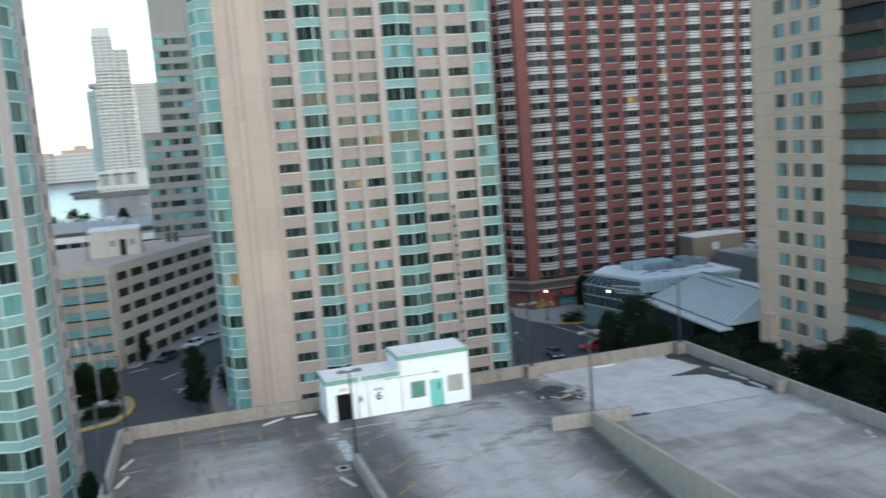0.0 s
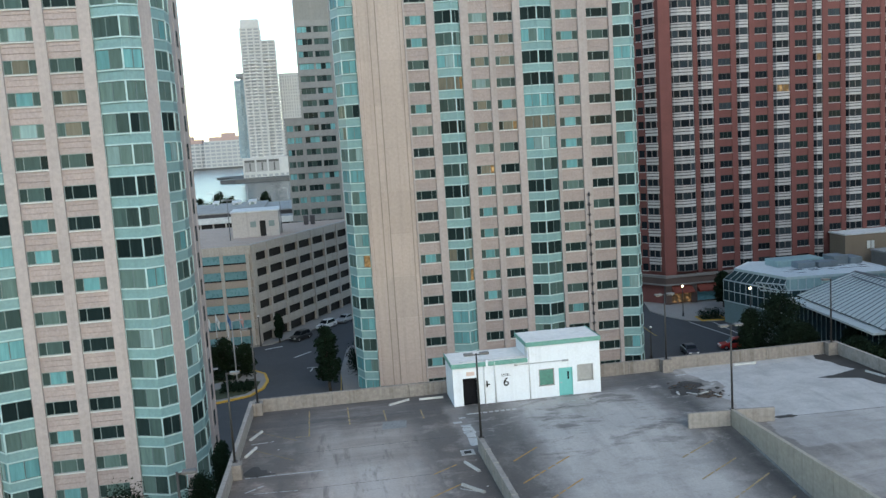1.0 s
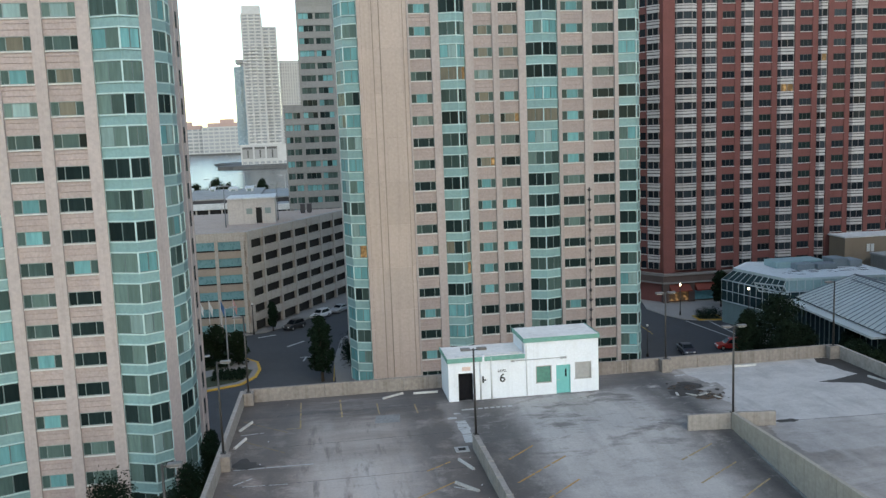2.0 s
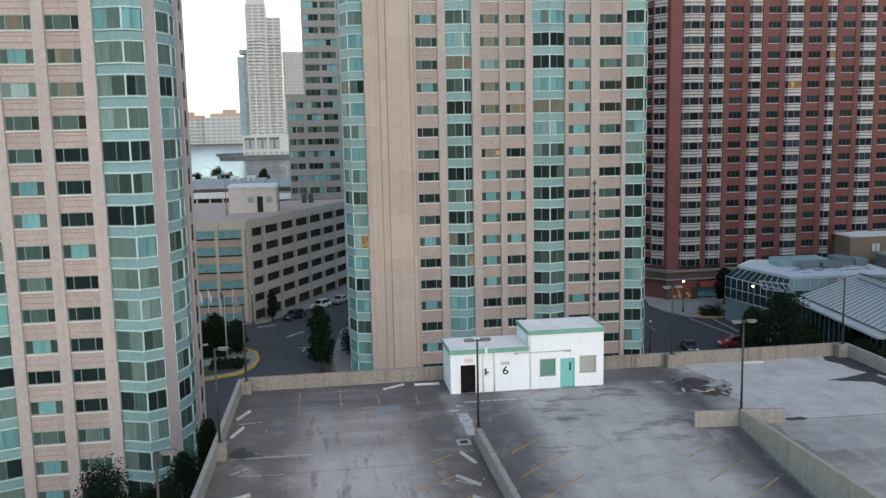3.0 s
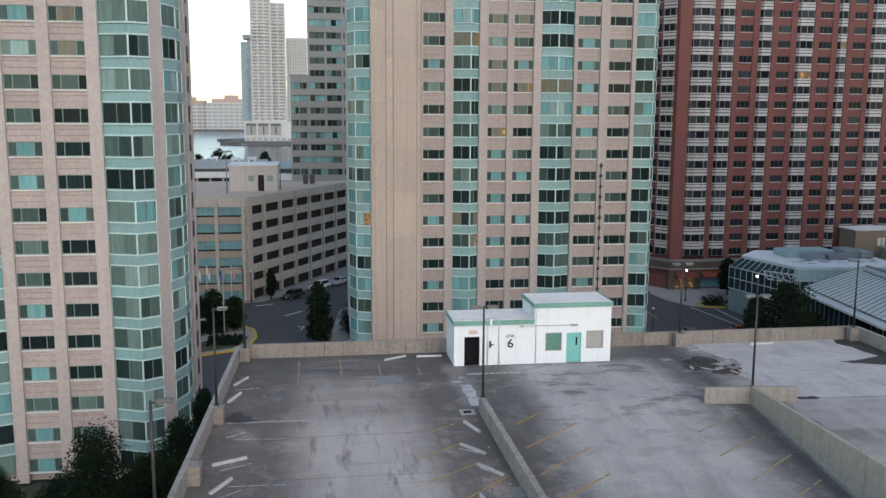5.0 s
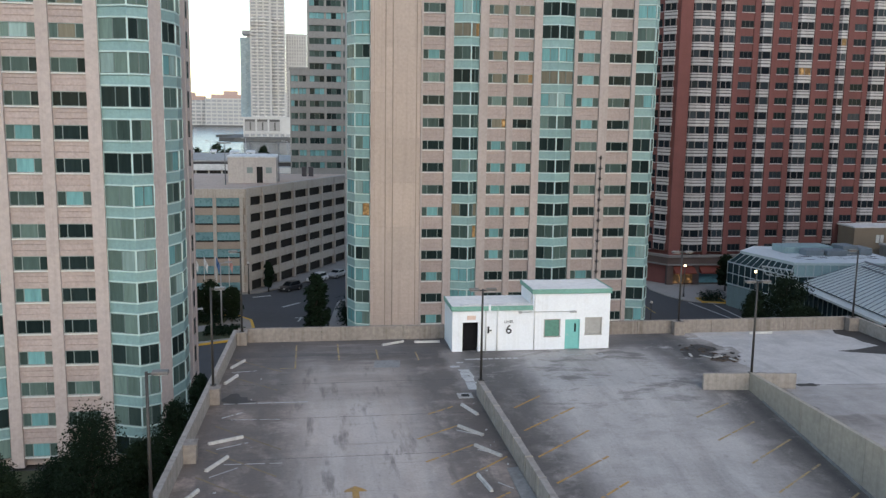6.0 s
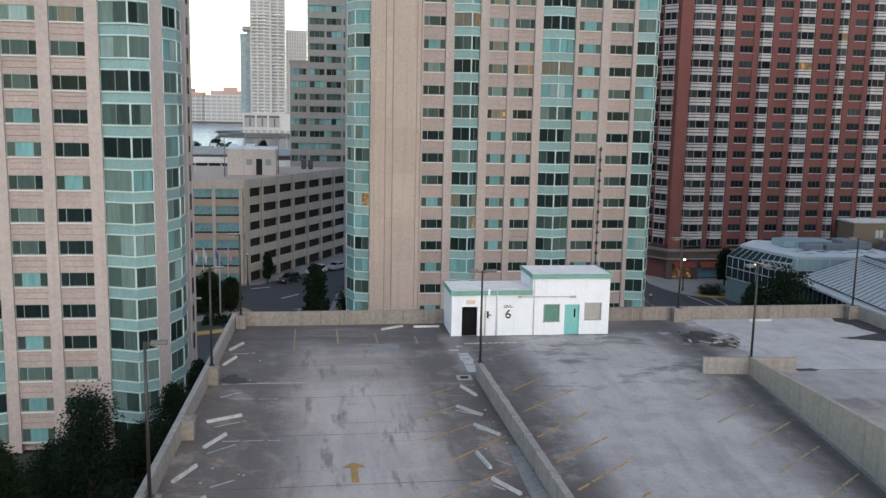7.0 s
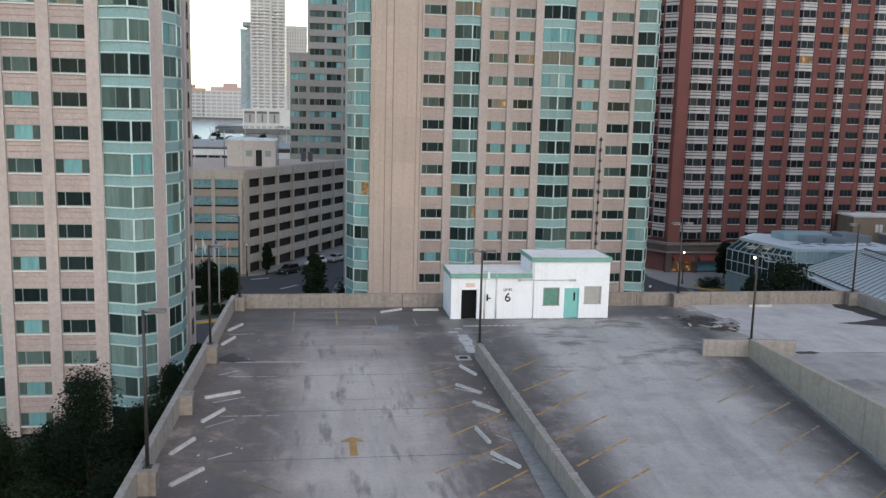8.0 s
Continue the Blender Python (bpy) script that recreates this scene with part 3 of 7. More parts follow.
def stripe(p, q, w, mat, label, lift=0.005):
    """A worn painted line laid just over the deck, with ragged ends and gaps."""
    m, length = along(plan(*p), plan(*q))
    rng = random.Random(int(p[0] * 100 + p[1] * 7))
    g, a = Geo(), 0.0
    while a < length - 0.1:
        c = min(length, a + rng.uniform(0.35, 0.9))
        wa = w * rng.uniform(0.75, 1.0)
        z0, z1 = (ramp_z(p[1] + (q[1] - p[1]) * v / length) if RAMP_W < p[0] < RAMP_E else 0.0 for v in (a, c))
        g.prism([(a, -wa / 2), (c, -wa / 2 * rng.uniform(0.8, 1)), (c, wa / 2), (a, wa / 2 * rng.uniform(0.8, 1))], [z0 - 0.01, z1 - 0.01, z1 - 0.01, z0 - 0.01], [z0 + lift, z1 + lift, z1 + lift, z0 + lift])
        a = c + (rng.uniform(0.02, 0.22) if rng.random() < 0.5 else 0.0)
    return tagged(place("stall_line", g.mesh("stall_line", mat), None, m, fixed=True), label, "marking", "stall lines", "structure")


FADED = surface("nearly_gone_yellow_paint", (0.20, 0.15, 0.09), 0.85, 0.3, 14, 1.2, 0.1, stain=(0.9, (0.15, 0.14, 0.135)))
PALE_YELLOW = surface("rubbed_yellow_paint", (0.33, 0.235, 0.12), 0.85, 0.25, 14, 1.2, 0.1, stain=(0.9, (0.24, 0.235, 0.23)))
YL = "worn yellow stall line painted on the deck"
for x0, y0, x1, y1 in ((10.0, 43.4, 11.95, 45.0), (9.9, 40.57, 13.44, 43.23), (9.94, 37.65, 13.37, 40.32), (10.18, 35.05, 13.5, 37.44), (10.5, 32.51, 13.7, 34.94), (10.64, 29.9, 13.75, 32.14), (10.8, 27.3, 13.8, 29.5), (10.9, 24.7, 13.9, 26.9)):
    stripe((x0, y0), (x1, y1), 0.14, YELLOW, YL)
for x0, y0, x1, y1 in ((19.9, 41.4, 22.6, 43.1), (19.88, 38.62, 22.9, 40.6), (20.48, 36.08, 23.81, 38.41), (20.4, 33.27, 23.87, 35.69), (20.52, 30.33, 24.22, 32.91), (20.5, 27.6, 24.1, 30.1)):
    stripe((x0, y0), (x1, y1), 0.14, PALE_YELLOW, YL)
for x0, y0, x1, y1 in ((4.95, 42.12, 6.54, 43.28), (3.96, 38.53, 6.31, 40.27), (4.03, 35.61, 6.71, 37.57), (4.81, 32.98, 7.94, 35.86), (3.68, 29.16, 7.22, 31.94), (4.96, 27.0, 7.41, 29.17)):
    stripe((x0, y0), (x1, y1), 0.13, YELLOW, YL)
for x, a, c in ((-2.27, 57.0, 51.4), (0.53, 57.0, 53.0), (3.08, 55.4, 53.0), (5.69, 54.6, 52.6)):
    stripe((x, a), (x, c), 0.13, PALE_YELLOW, YL)
stripe((-3.2, 51.5), (-2.2, 51.4), 0.12, PALE_YELLOW, YL)
for p, q in (((27.7, 56.56), (29.5, 56.8)), ((33.62, 56.54), (35.29, 56.8)), ((25.75, 56.27), (27.49, 56.5)), ((38.92, 41.7), (38.34, 40.18)), ((39.16, 38.34), (38.6, 36.98)), ((39.14, 35.56), (38.49, 34.16))):
    stripe(p, q, 0.3, WHITE_MARK, "pale scar where a wheel stop lay")
for x0, y0, x1, y1 in ((-6.1, 41.4, -2.7, 37.9), (-6.2, 38.2, -2.8, 34.7), (-6.3, 35.0, -2.9, 31.6), (-6.3, 31.9, -2.2, 27.9), (-6.1, 50.0, -3.2, 47.1), (-6.1, 53.7, -3.1, 50.8)):
    stripe((x0, y0), (x1, y1), 0.12, FADED, YL)
stripe((-6.05, 44.89), (-1.45, 44.84), 0.15, WHITE_MARK, "pale repaired joint across the deck")
stripe((-5.4, 42.3), (-2.9, 42.14), 0.07, WHITE_MARK, "pale repaired joint across the deck")
stripe((-5.2, 36.3), (-2.4, 36.2), 0.07, WHITE_MARK, "pale repaired joint across the deck")
for p, q, w in (((-5.75, 38.2), (-4.3, 38.95), 0.1), ((-5.7, 34.9), (-4.5, 35.9), 0.08), ((-5.2, 31.3), (-4.3, 31.9), 0.1), ((-6.1, 50.9), (-4.6, 51.1), 0.12), ((-5.9, 42.6), (-4.9, 43.4), 0.1), ((6.1, 39.6), (7.0, 38.9), 0.1), ((6.7, 36.9), (7.4, 36.3), 0.1), ((6.9, 33.0), (7.5, 32.2), 0.1), ((6.2, 30.4), (6.6, 29.9), 0.12)):
    stripe(p, q, w, WHITE_MARK, "pale scrape beside a wheel stop", 0.006)
for x0, x1, y, w in ((7.5, 8.2, 50.87, 0.45), (8.7, 9.5, 52.43, 0.3), (8.05, 8.5, 51.75, 0.25), (7.9, 8.6, 50.1, 0.3), (7.85, 8.65, 48.7, 0.5), (7.95, 8.6, 47.4, 0.35)):
    stripe((x0, y), (x1, y), w, WHITE_MARK, "worn white bars painted by the hut door", 0.006)
stripe((8.15, 46.1), (8.3, 50.0), 0.75, WHITE_MARK, "worn white strip painted by the hut door")
for k in range(7):
    stripe((9.46 + 0.42 * k, 52.45), (9.76 + 0.42 * k, 52.43), 0.35, WHITE_MARK, "faded white lettering painted on the deck", 0.006)
for k in range(9):
    stripe((14.0 + 0.5 * k, 52.95), (14.3 + 0.5 * k, 52.93), 0.22, WHITE_MARK, "faded white lettering painted on the deck", 0.006)
# direction arrow
g = Geo()
g.prism([(-0.16, -1.1), (0.16, -1.1), (0.14, 0.45), (-0.14, 0.45)], -0.01, 0.006)
g.prism([(-0.5, 0.42), (0.5, 0.42), (0.42, 0.62), (0.0, 1.0), (-0.42, 0.62)], -0.01, 0.006)
tagged(place("direction_arrow", g.mesh("direction_arrow", YELLOW), None, pose(0.63, 32.3, 0)), "worn yellow direction arrow painted on the deck", "marking", kind="structure")
# slab joints
for y in (25.4, 31.0, 36.7, 42.2, 48.2, 54.3):
    g = Geo().prism([(-6.1, y - 0.012), (8.1, y - 0.012), (8.1, y + 0.012), (-6.1, y + 0.012)], -0.02, 0.004)
    tagged(place("slab_joint", g.mesh("slab_joint", JOINT)), "dark filled joint between deck slabs", "joint", kind="structure")
# concrete strip beside the divider
g = Geo().prism([(7.3, 24.0), (8.22, 24.0), (8.16, 34.5), (7.62, 34.4)], -0.02, 0.06)
bevelled(tagged(place("kerb_strip", g.mesh("kerb_strip", KERB_STRIP)), "narrow raised concrete strip along the divider wall", "kerb", kind="structure"), 0.01)
# kerb at the foot of the ramp wall, falling with the ramp
ends = (ramp_z(8.0), ramp_z(8.0), ramp_z(43.0), ramp_z(43.0))
g = Geo().prism([(24.05, 8.0), (24.5, 8.0), (24.86, 43.0), (24.6, 43.0)], [z - 0.02 for z in ends], [z + 0.12 for z in ends])
bevelled(tagged(place("kerb_strip", g.mesh("kerb_strip", KERB_STRIP)), "grimy raised concrete kerb along the ramp wall", "kerb", kind="structure"), 0.01)
g = Geo().prism([(28.0, 44.95), (38.0, 44.5), (38.0, 44.54), (28.0, 45.0)], -0.02, 0.004)
tagged(place("slab_joint", g.mesh("slab_joint", JOINT)), "dark filled joint between deck slabs", "joint", kind="structure")


def deck_lamp(x, y, z, heads, turn, h, base):
    """A slim square post with flat shoebox heads on short arms."""
    root = thing("deck_lamp", x, y, z, "slim dark lamp post with a flat head on the deck", "lamp post", "deck lamps", turn=turn)
    w = world_of(root)
    g = Geo().box(-0.16, 0.16, -0.16, 0.16, 0, 0.04)
    place("base_plate", g.mesh("base_plate", POST), root, w)
    g = Geo().tube((0, 0, 0.03), (0, 0, h), 0.075, 0.055, 10)
    place("pole", g.mesh("pole", POST), root, w)
    for s in heads:
        g = Geo().box(min(0, 0.25 * s), max(0, 0.25 * s), -0.03, 0.03, h - 0.12, h - 0.05)
        place("arm", g.mesh("arm", POST), root, w)
        a, c = sorted((0.2 * s, 0.78 * s))
        g = Geo().box(a, c, -0.17, 0.17, h - 0.10, h + 0.04)
        head = bevelled(place("lamp_head", g.mesh("lamp_head", HEAD_GREY), root, w), 0.03)
        a, c = sorted((0.28 * s, 0.7 * s))
        g = Geo().box(a, c, -0.12, 0.12, h - 0.125, h - 0.102)
        place("lens", g.mesh("lens", LAMP_GLASS), head, w)
    return root


deck_lamp(8.32, 44.75, 0.98, (-1, 1), 0, 5.3, 0)
deck_lamp(24.8, 44.85, 0.9, (-1, 1), 0, 5.6, 0)
deck_lamp(-7.0, 28.5, 0.93, (1,), 0, 5.85, 0)
deck_lamp(-6.62, 45.4, 0.93, (1,), 0, 5.5, 0)
deck_lamp(-5.98, 57.5, 0.93, (-1,), 0, 5.6, 0)
deck_lamp(25.6, 57.6, 1.02, (-1, 1), 0, 5.2, 0)
deck_lamp(39.55, 57.6, 1.02, (-1,), 0, 5.2, 0)

# ---- stair hut ----
HUT_WHITE = surface("white_painted_block", (0.74, 0.76, 0.80), 0.75, 0.05, 10, 0.8, 0.0, streak=0.22, stain=(0.12, (0.45, 0.42, 0.40)))
HUT_ROOF = surface("white_hut_roof_coating", (0.76, 0.715, 0.68), 0.85, 0.08, 3, 0.5, 0.0, stain=(0.35, (0.42, 0.38, 0.35)))
PIPE_GREY = surface("grimy_white_pipe", (0.60, 0.60, 0.61), 0.6, 0.12, 8, 1, 0.05, stain=(0.4, (0.25, 0.24, 0.24)))
HUT_GREEN = surface("sea_green_trim", (0.15, 0.33, 0.275), 0.6, 0.14, 6, 0.8, 0.04, streak=0.2)
DOOR_TEAL = surface("turquoise_door_paint", (0.16, 0.46, 0.44), 0.5, 0.06, 6, 0.8, 0.0)
BLACK = surface("unlit_interior_black", (0.012, 0.012, 0.014), 0.9, 0.2, 6, 1)
GREY_BOARD = surface("grey_boarded_window", (0.36, 0.35, 0.34), 0.8, 0.08, 6, 0.8)
GREEN_BOARD = surface("green_boarded_window", (0.09, 0.24, 0.19), 0.6, 0.15, 6, 0.8)
for nd in BLACK.node_tree.nodes:
    if nd.type == "BSDF_PRINCIPLED":
        nd.inputs["Specular IOR Level"].default_value = 0.05
INK = surface("black_sign_paint", (0.02, 0.02, 0.022), 0.7, 0.2, 10, 1)
PEACH = surface("faded_orange_sign", (0.62, 0.46, 0.40), 0.7, 0.1, 10, 1)
CONDUIT = surface("grey_conduit", (0.35, 0.35, 0.36), 0.5, 0.1, 10, 1)

HX0, HXM, HX1, HY0, HY1 = 8.16, 13.7, 19.16, 54.37, 57.9
hut = thing("stair_hut", HX0, HY0, 0, "white painted stair hut with green trim on the parking deck", "hut")


DOOR_L, DOOR_R = (8.86, 9.92, 0.0, 2.02), (16.0, 17.05, 0.0, 2.1)
WIN_L, WIN_R = (14.5, 15.66, 0.93, 2.15), (17.4, 18.62, 1.02, 2.22)
g = wall_with_holes(HX0, HXM, 0, 2.95, HY0, HY0 + 0.2, [DOOR_L])
place("front_wall", g.mesh("front_wall", HUT_WHITE), hut)
place("side_wall", Geo().box(HX0, HX0 + 0.2, HY0 + 0.2, HY1, 0, 2.95).mesh("side_wall", HUT_WHITE), hut)
place("back_wall", Geo().box(HX0 + 0.2, HXM, HY1 - 0.2, HY1, 0, 2.95).mesh("back_wall", HUT_WHITE), hut)
g = wall_with_holes(HXM, HX1, 0, 4.05, HY0 - 0.02, HY0 + 0.2, [WIN_L, DOOR_R, WIN_R])
place("front_wall", g.mesh("front_wall", HUT_WHITE), hut)
for a, c, d, e in ((HXM, HXM + 0.2, HY0 + 0.2, HY1), (HX1 - 0.2, HX1, HY0 + 0.2, HY1)):
    place("side_wall", Geo().box(a, c, d, e, 0, 4.05).mesh("side_wall", HUT_WHITE), hut)
place("back_wall", Geo().box(HXM + 0.2, HX1 - 0.2, HY1 - 0.2, HY1, 0, 4.05).mesh("back_wall", HUT_WHITE), hut)
for x0, x1, z, nm in ((HX0, HXM, 2.95, "low_roof"), (HXM, HX1, 4.05, "high_roof")):
    g = Geo().box(x0 - 0.05, x1 + (0.05 if x1 == HX1 else 0), HY0 - 0.07, HY1 + 0.05, z, z + 0.14)
    place(nm, g.mesh(nm, HUT_ROOF), hut)
    g = Geo().box(x0 - 0.09, x1 + (0.09 if x1 == HX1 else -0.004), HY0 - 0.12, HY0 - 0.074, z - 0.13, z + 0.19)
    g.box(x0 - 0.1, x0 - 0.054, HY0 - 0.07, HY1 + 0.05, z - 0.1, z + 0.2)
    if x1 == HX1:
        g.box(x1 + 0.054, x1 + 0.1, HY0 - 0.07, HY1 + 0.05, z - 0.1, z + 0.2)
    bevelled(place("fascia", g.mesh("fascia", HUT_GREEN), hut, None, "sea-green painted fascia"), 0.01)
    g = Geo().box(x0 + 0.1, x1 - 0.1, HY0 + 0.1, HY1 - 0.1, z + 0.14, z + 0.155)
    place("roof_felt", g.mesh("roof_felt", HUT_ROOF), hut)
# shallow box behind the doorway, coloured black for the stairwell's shade
g = Geo().box(DOOR_L[0] - 0.3, DOOR_L[1] + 0.3, HY0 + 0.45, HY0 + 0.5, 0, 2.3)
g.box(DOOR_L[0] - 0.3, DOOR_L[1] + 0.3, HY0 + 0.2, HY0 + 0.45, 0.0, 0.01).box(DOOR_L[0] - 0.3, DOOR_L[0] - 0.26, HY0 + 0.2, HY0 + 0.45, 0.01, 2.3).box(DOOR_L[1] + 0.26, DOOR_L[1] + 0.3, HY0 + 0.2, HY0 + 0.45, 0.01, 2.3)
place("dark_stairwell", g.mesh("dark_stairwell", BLACK), hut)
g = Geo()
for a, c, lo, hi in ((DOOR_L[0] - 0.06, DOOR_L[0], 0, 2.08), (DOOR_L[1], DOOR_L[1] + 0.06, 0, 2.08), (DOOR_L[0], DOOR_L[1], 2.02, 2.08)):
    g.box(a, c, HY0 - 0.03, HY0 + 0.05, lo, hi)
place("door_frame", g.mesh("door_frame", HUT_WHITE), hut)
g = Geo().box(DOOR_R[0] + 0.05, DOOR_R[1] - 0.05, HY0 + 0.06, HY0 + 0.11, 0.01, 2.05)
door = place("door", g.mesh("door", DOOR_TEAL), hut, None, "turquoise painted steel door")
g = Geo().box(DOOR_R[1] - 0.38, DOOR_R[1] - 0.26, HY0 + 0.045, HY0 + 0.058, 1.2, 1.78)
place("vision_panel", g.mesh("vision_panel", BLACK), door)
g = Geo().tube((DOOR_R[0] + 0.14, HY0 + 0.06, 1.0), (DOOR_R[0] + 0.14, HY0 - 0.0, 1.0), 0.03).box(DOOR_R[0] + 0.1, DOOR_R[0] + 0.24, HY0 - 0.02, HY0 + 0.005, 0.985, 1.015)
place("door_handle", g.mesh("door_handle", CONDUIT), door)
g = Geo()
for a, c, lo, hi in ((DOOR_R[0], DOOR_R[0] + 0.05, 0, 2.1), (DOOR_R[1] - 0.05, DOOR_R[1], 0, 2.1), (DOOR_R[0] + 0.05, DOOR_R[1] - 0.05, 2.05, 2.1)):
    g.box(a, c, HY0 - 0.035, HY0 + 0.12, lo, hi)
place("door_frame", g.mesh("door_frame", DOOR_TEAL), hut)
for hole, mat in ((WIN_L, GREEN_BOARD), (WIN_R, GREY_BOARD)):
    g = Geo().box(hole[0], hole[1], HY0 + 0.07, HY0 + 0.1, hole[2], hole[3])
    w = place("window_board", g.mesh("window_board", mat), hut)
    g = Geo()
    for a, c, lo, hi in ((hole[0], hole[0] + 0.06, hole[2], hole[3]), (hole[1] - 0.06, hole[1], hole[2], hole[3]), (hole[0] + 0.06, hole[1] - 0.06, hole[3] - 0.06, hole[3]), (hole[0] - 0.04, hole[1] + 0.04, hole[2] - 0.06, hole[2])):
        g.box(a, c, HY0 - 0.04, HY0 + 0.06, lo, hi)
    place("window_frame", g.mesh("window_frame", GREY_BOARD), hut)
# pipes, box and hood on the front
for x, top, r in ((10.45, 2.85, 0.05), (11.25, 3.1, 0.055), (13.82, 4.0, 0.035)):
    place("downpipe", Geo().tube((x, HY0 - 0.07, 0.01), (x, HY0 - 0.07, top), r).mesh("downpipe", PIPE_GREY), hut)
place("roof_pipe", Geo().tube((8.7, HY0 + 0.35, 3.14), (10.4, HY0 + 0.3, 3.2), 0.04).tube((10.4, HY0 + 0.3, 3.2), (13.5, HY0 + 0.35, 3.14), 0.035).mesh("roof_pipe", PIPE_GREY), hut)
place("corner_pipe", Geo().tube((HXM - 0.06, HY0 + 0.3, 3.1), (HXM - 0.06, HY0 + 0.3, 4.3), 0.04).mesh("corner_pipe", PIPE_GREY), hut)
g = Geo().tube((13.0, HY0 - 0.09, 2.68), (16.3, HY0 - 0.09, 2.68), 0.025).box(16.3, 16.75, HY0 - 0.16, HY0 - 0.02, 2.6, 2.72).box(12.7, 12.95, HY0 - 0.12, HY0, 2.6, 2.72)
place("conduit", g.mesh("conduit", CONDUIT), hut)
g = Geo().box(10.58, 10.68, HY0 - 0.12, HY0, 1.25, 1.7).box(10.68, 10.86, HY0 - 0.1, HY0, 1.4, 1.46)
place("call_box", g.mesh("call_box", INK), hut)
g = Geo().box(9.15, 9.75, HY0 - 0.03, HY0, 2.2, 2.48)
place("exit_sign", g.mesh("exit_sign", PEACH), hut, None, "faded orange sign plate")
# slight buckle in the low fascia
g = Geo().box(10.6, 10.75, HY0 - 0.16, HY0 - 0.07, 2.75, 3.26)
place("gutter_head", g.mesh("gutter_head", HUT_WHITE), hut)


def lettering(text, x, z, size, squash=1.0):
    cu = bpy.data.curves.new(text.lower(), "FONT")
    cu.body, cu.size, cu.extrude, cu.align_x, cu.align_y, cu.offset = text, size, 0.006, "CENTER", "CENTER", 0.012 * size
    tmp = bpy.data.objects.new("tmp", cu)
    me = bpy.data.meshes.new_from_object(tmp)
    bpy.data.objects.remove(tmp)
    me.materials.clear()
    me.materials.append(INK)
    return place("lettering", me, hut, pose(x, HY0 - 0.012, z, 90, 0, 0) @ Matrix.Diagonal((squash, 1, 1, 1)), "black painted lettering")


lettering("LEVEL", 12.05, 2.0, 0.25, 1.0)
lettering("6", 12.05, 1.45, 0.86, 1.05)


# pale mortar joints over the divider wall
for i in range(9):
    y = 42.6 - 2.3 * i
    x = 8.14 + 0.0055 * (44.15 - y)
    g = Geo().box(x - 0.02, x + 0.34, y - 0.05, y + 0.05, 0.92, 0.992).box(x - 0.018, x, y - 0.04, y + 0.04, 0.02, 0.92)
    tagged(place("mortar_joint", g.mesh("mortar_joint", RAMP_PANEL)), "pale mortar joint across the divider wall", "joint", "divider joints", "structure")

# ---- ground, roads, water ----
ASPHALT = surface("dark_asphalt", (0.055, 0.057, 0.063), 0.9, 0.2, 9, 0.15, 0.0, stain=(0.5, (0.085, 0.085, 0.09)))
PAVING = surface("grey_pavement", (0.26, 0.245, 0.235), 0.9, 0.12, 6, 0.3, 0.03, stain=(0.3, (0.16, 0.15, 0.14)))
PLAZA = surface("pale_plaza_paving", (0.30, 0.278, 0.262), 0.9, 0.12, 6, 0.3, 0.03, stain=(0.3, (0.2, 0.19, 0.18)))
KERB_YELLOW = surface("yellow_kerb_paint", (0.50, 0.30, 0.05), 0.8, 0.15, 8, 1)
SOIL = surface("mulch_and_grass", (0.05, 0.06, 0.03), 0.95, 0.4, 6, 0.6)
m_, t_, b_ = nodes_of("river_water")
b_.inputs["Base Color"].default_value = (0.05, 0.065, 0.07, 1)
b_.inputs["Roughness"].default_value = 0.22
bump_of(t_, b_, noise_of(t_, position(t_, (0.12, 0.2, 1)), 1.0, 5), 0.25, 1.0)
WATER = m_

g = Geo()
for y0, y1 in ((-3000, 330), (1445, 4600)):
    g.face([(-3500, y0, STREET), (3500, y0, STREET), (3500, y1, STREET), (-3500, y1, STREET)])
g.face([(-3500, 330, STREET), (3500, 330, STREET), (3500, 330, -17.5), (-3500, 330, -17.5)])
g.face([(-3500, 1445, -17.5), (3500, 1445, -17.5), (3500, 1445, STREET), (-3500, 1445, STREET)])
tagged(place("ground", g.mesh("ground", ASPHALT)), "dark asphalt streets and yards of the city block", "ground", kind="structure")
g = Geo()
g.face([(-3400, 331, -16.6), (3400, 331, -16.6), (3400, 1444, -16.6), (-3400, 1444, -16.6)])
tagged(place("water", g.mesh("water", WATER)), "pale grey river water under an evening sky", "river", kind="structure")


def slab(name, pts, h, mat, label, category, z=STREET, kerb=None):
    g = Geo().prism(pts, z - 0.05, z + h, 0)
    if kerb:
        c = Vector((sum(p[0] for p in pts) / len(pts), sum(p[1] for p in pts) / len(pts)))
        for p, q in zip(pts, pts[1:] + pts[:1]):
            a, b = Vector(p), Vector(q)
            ai, bi = a + (c - a).normalized() * 0.35, b + (c - b).normalized() * 0.35
            g.prism([a - (ai - a) * 0.15, b - (bi - b) * 0.15, bi, ai], z - 0.04, z + h + 0.03, 1)
    return tagged(place(name, g.mesh(name, mat, kerb or mat)), label, category, kind="structure")


slab("pavement", [(-60, 136.6), (-16, 136.6), (-11.5, 138.2), (-6.5, 144.2), (4.5, 158.5), (14, 173), (4, 176), (-14, 141.5), (-60, 141.5)], 0.15, PAVING, "grey pavement along the garage front", "pavement")
slab("pavement", [(0.6, 100), (44, 100), (44, 128), (20, 140), (8, 140), (1.5, 131), (0.2, 118)], 0.15, PAVING, "grey pavement round the beige tower", "pavement")
slab("pavement", [(57.2, 139), (58.2, 134), (60.2, 130), (63.5, 128.2), (70, 127.8), (100, 134), (130, 139), (130, 180), (61, 180), (59.4, 148)], 0.15, PLAZA, "wide pale plaza pavement before the red tower", "pavement")
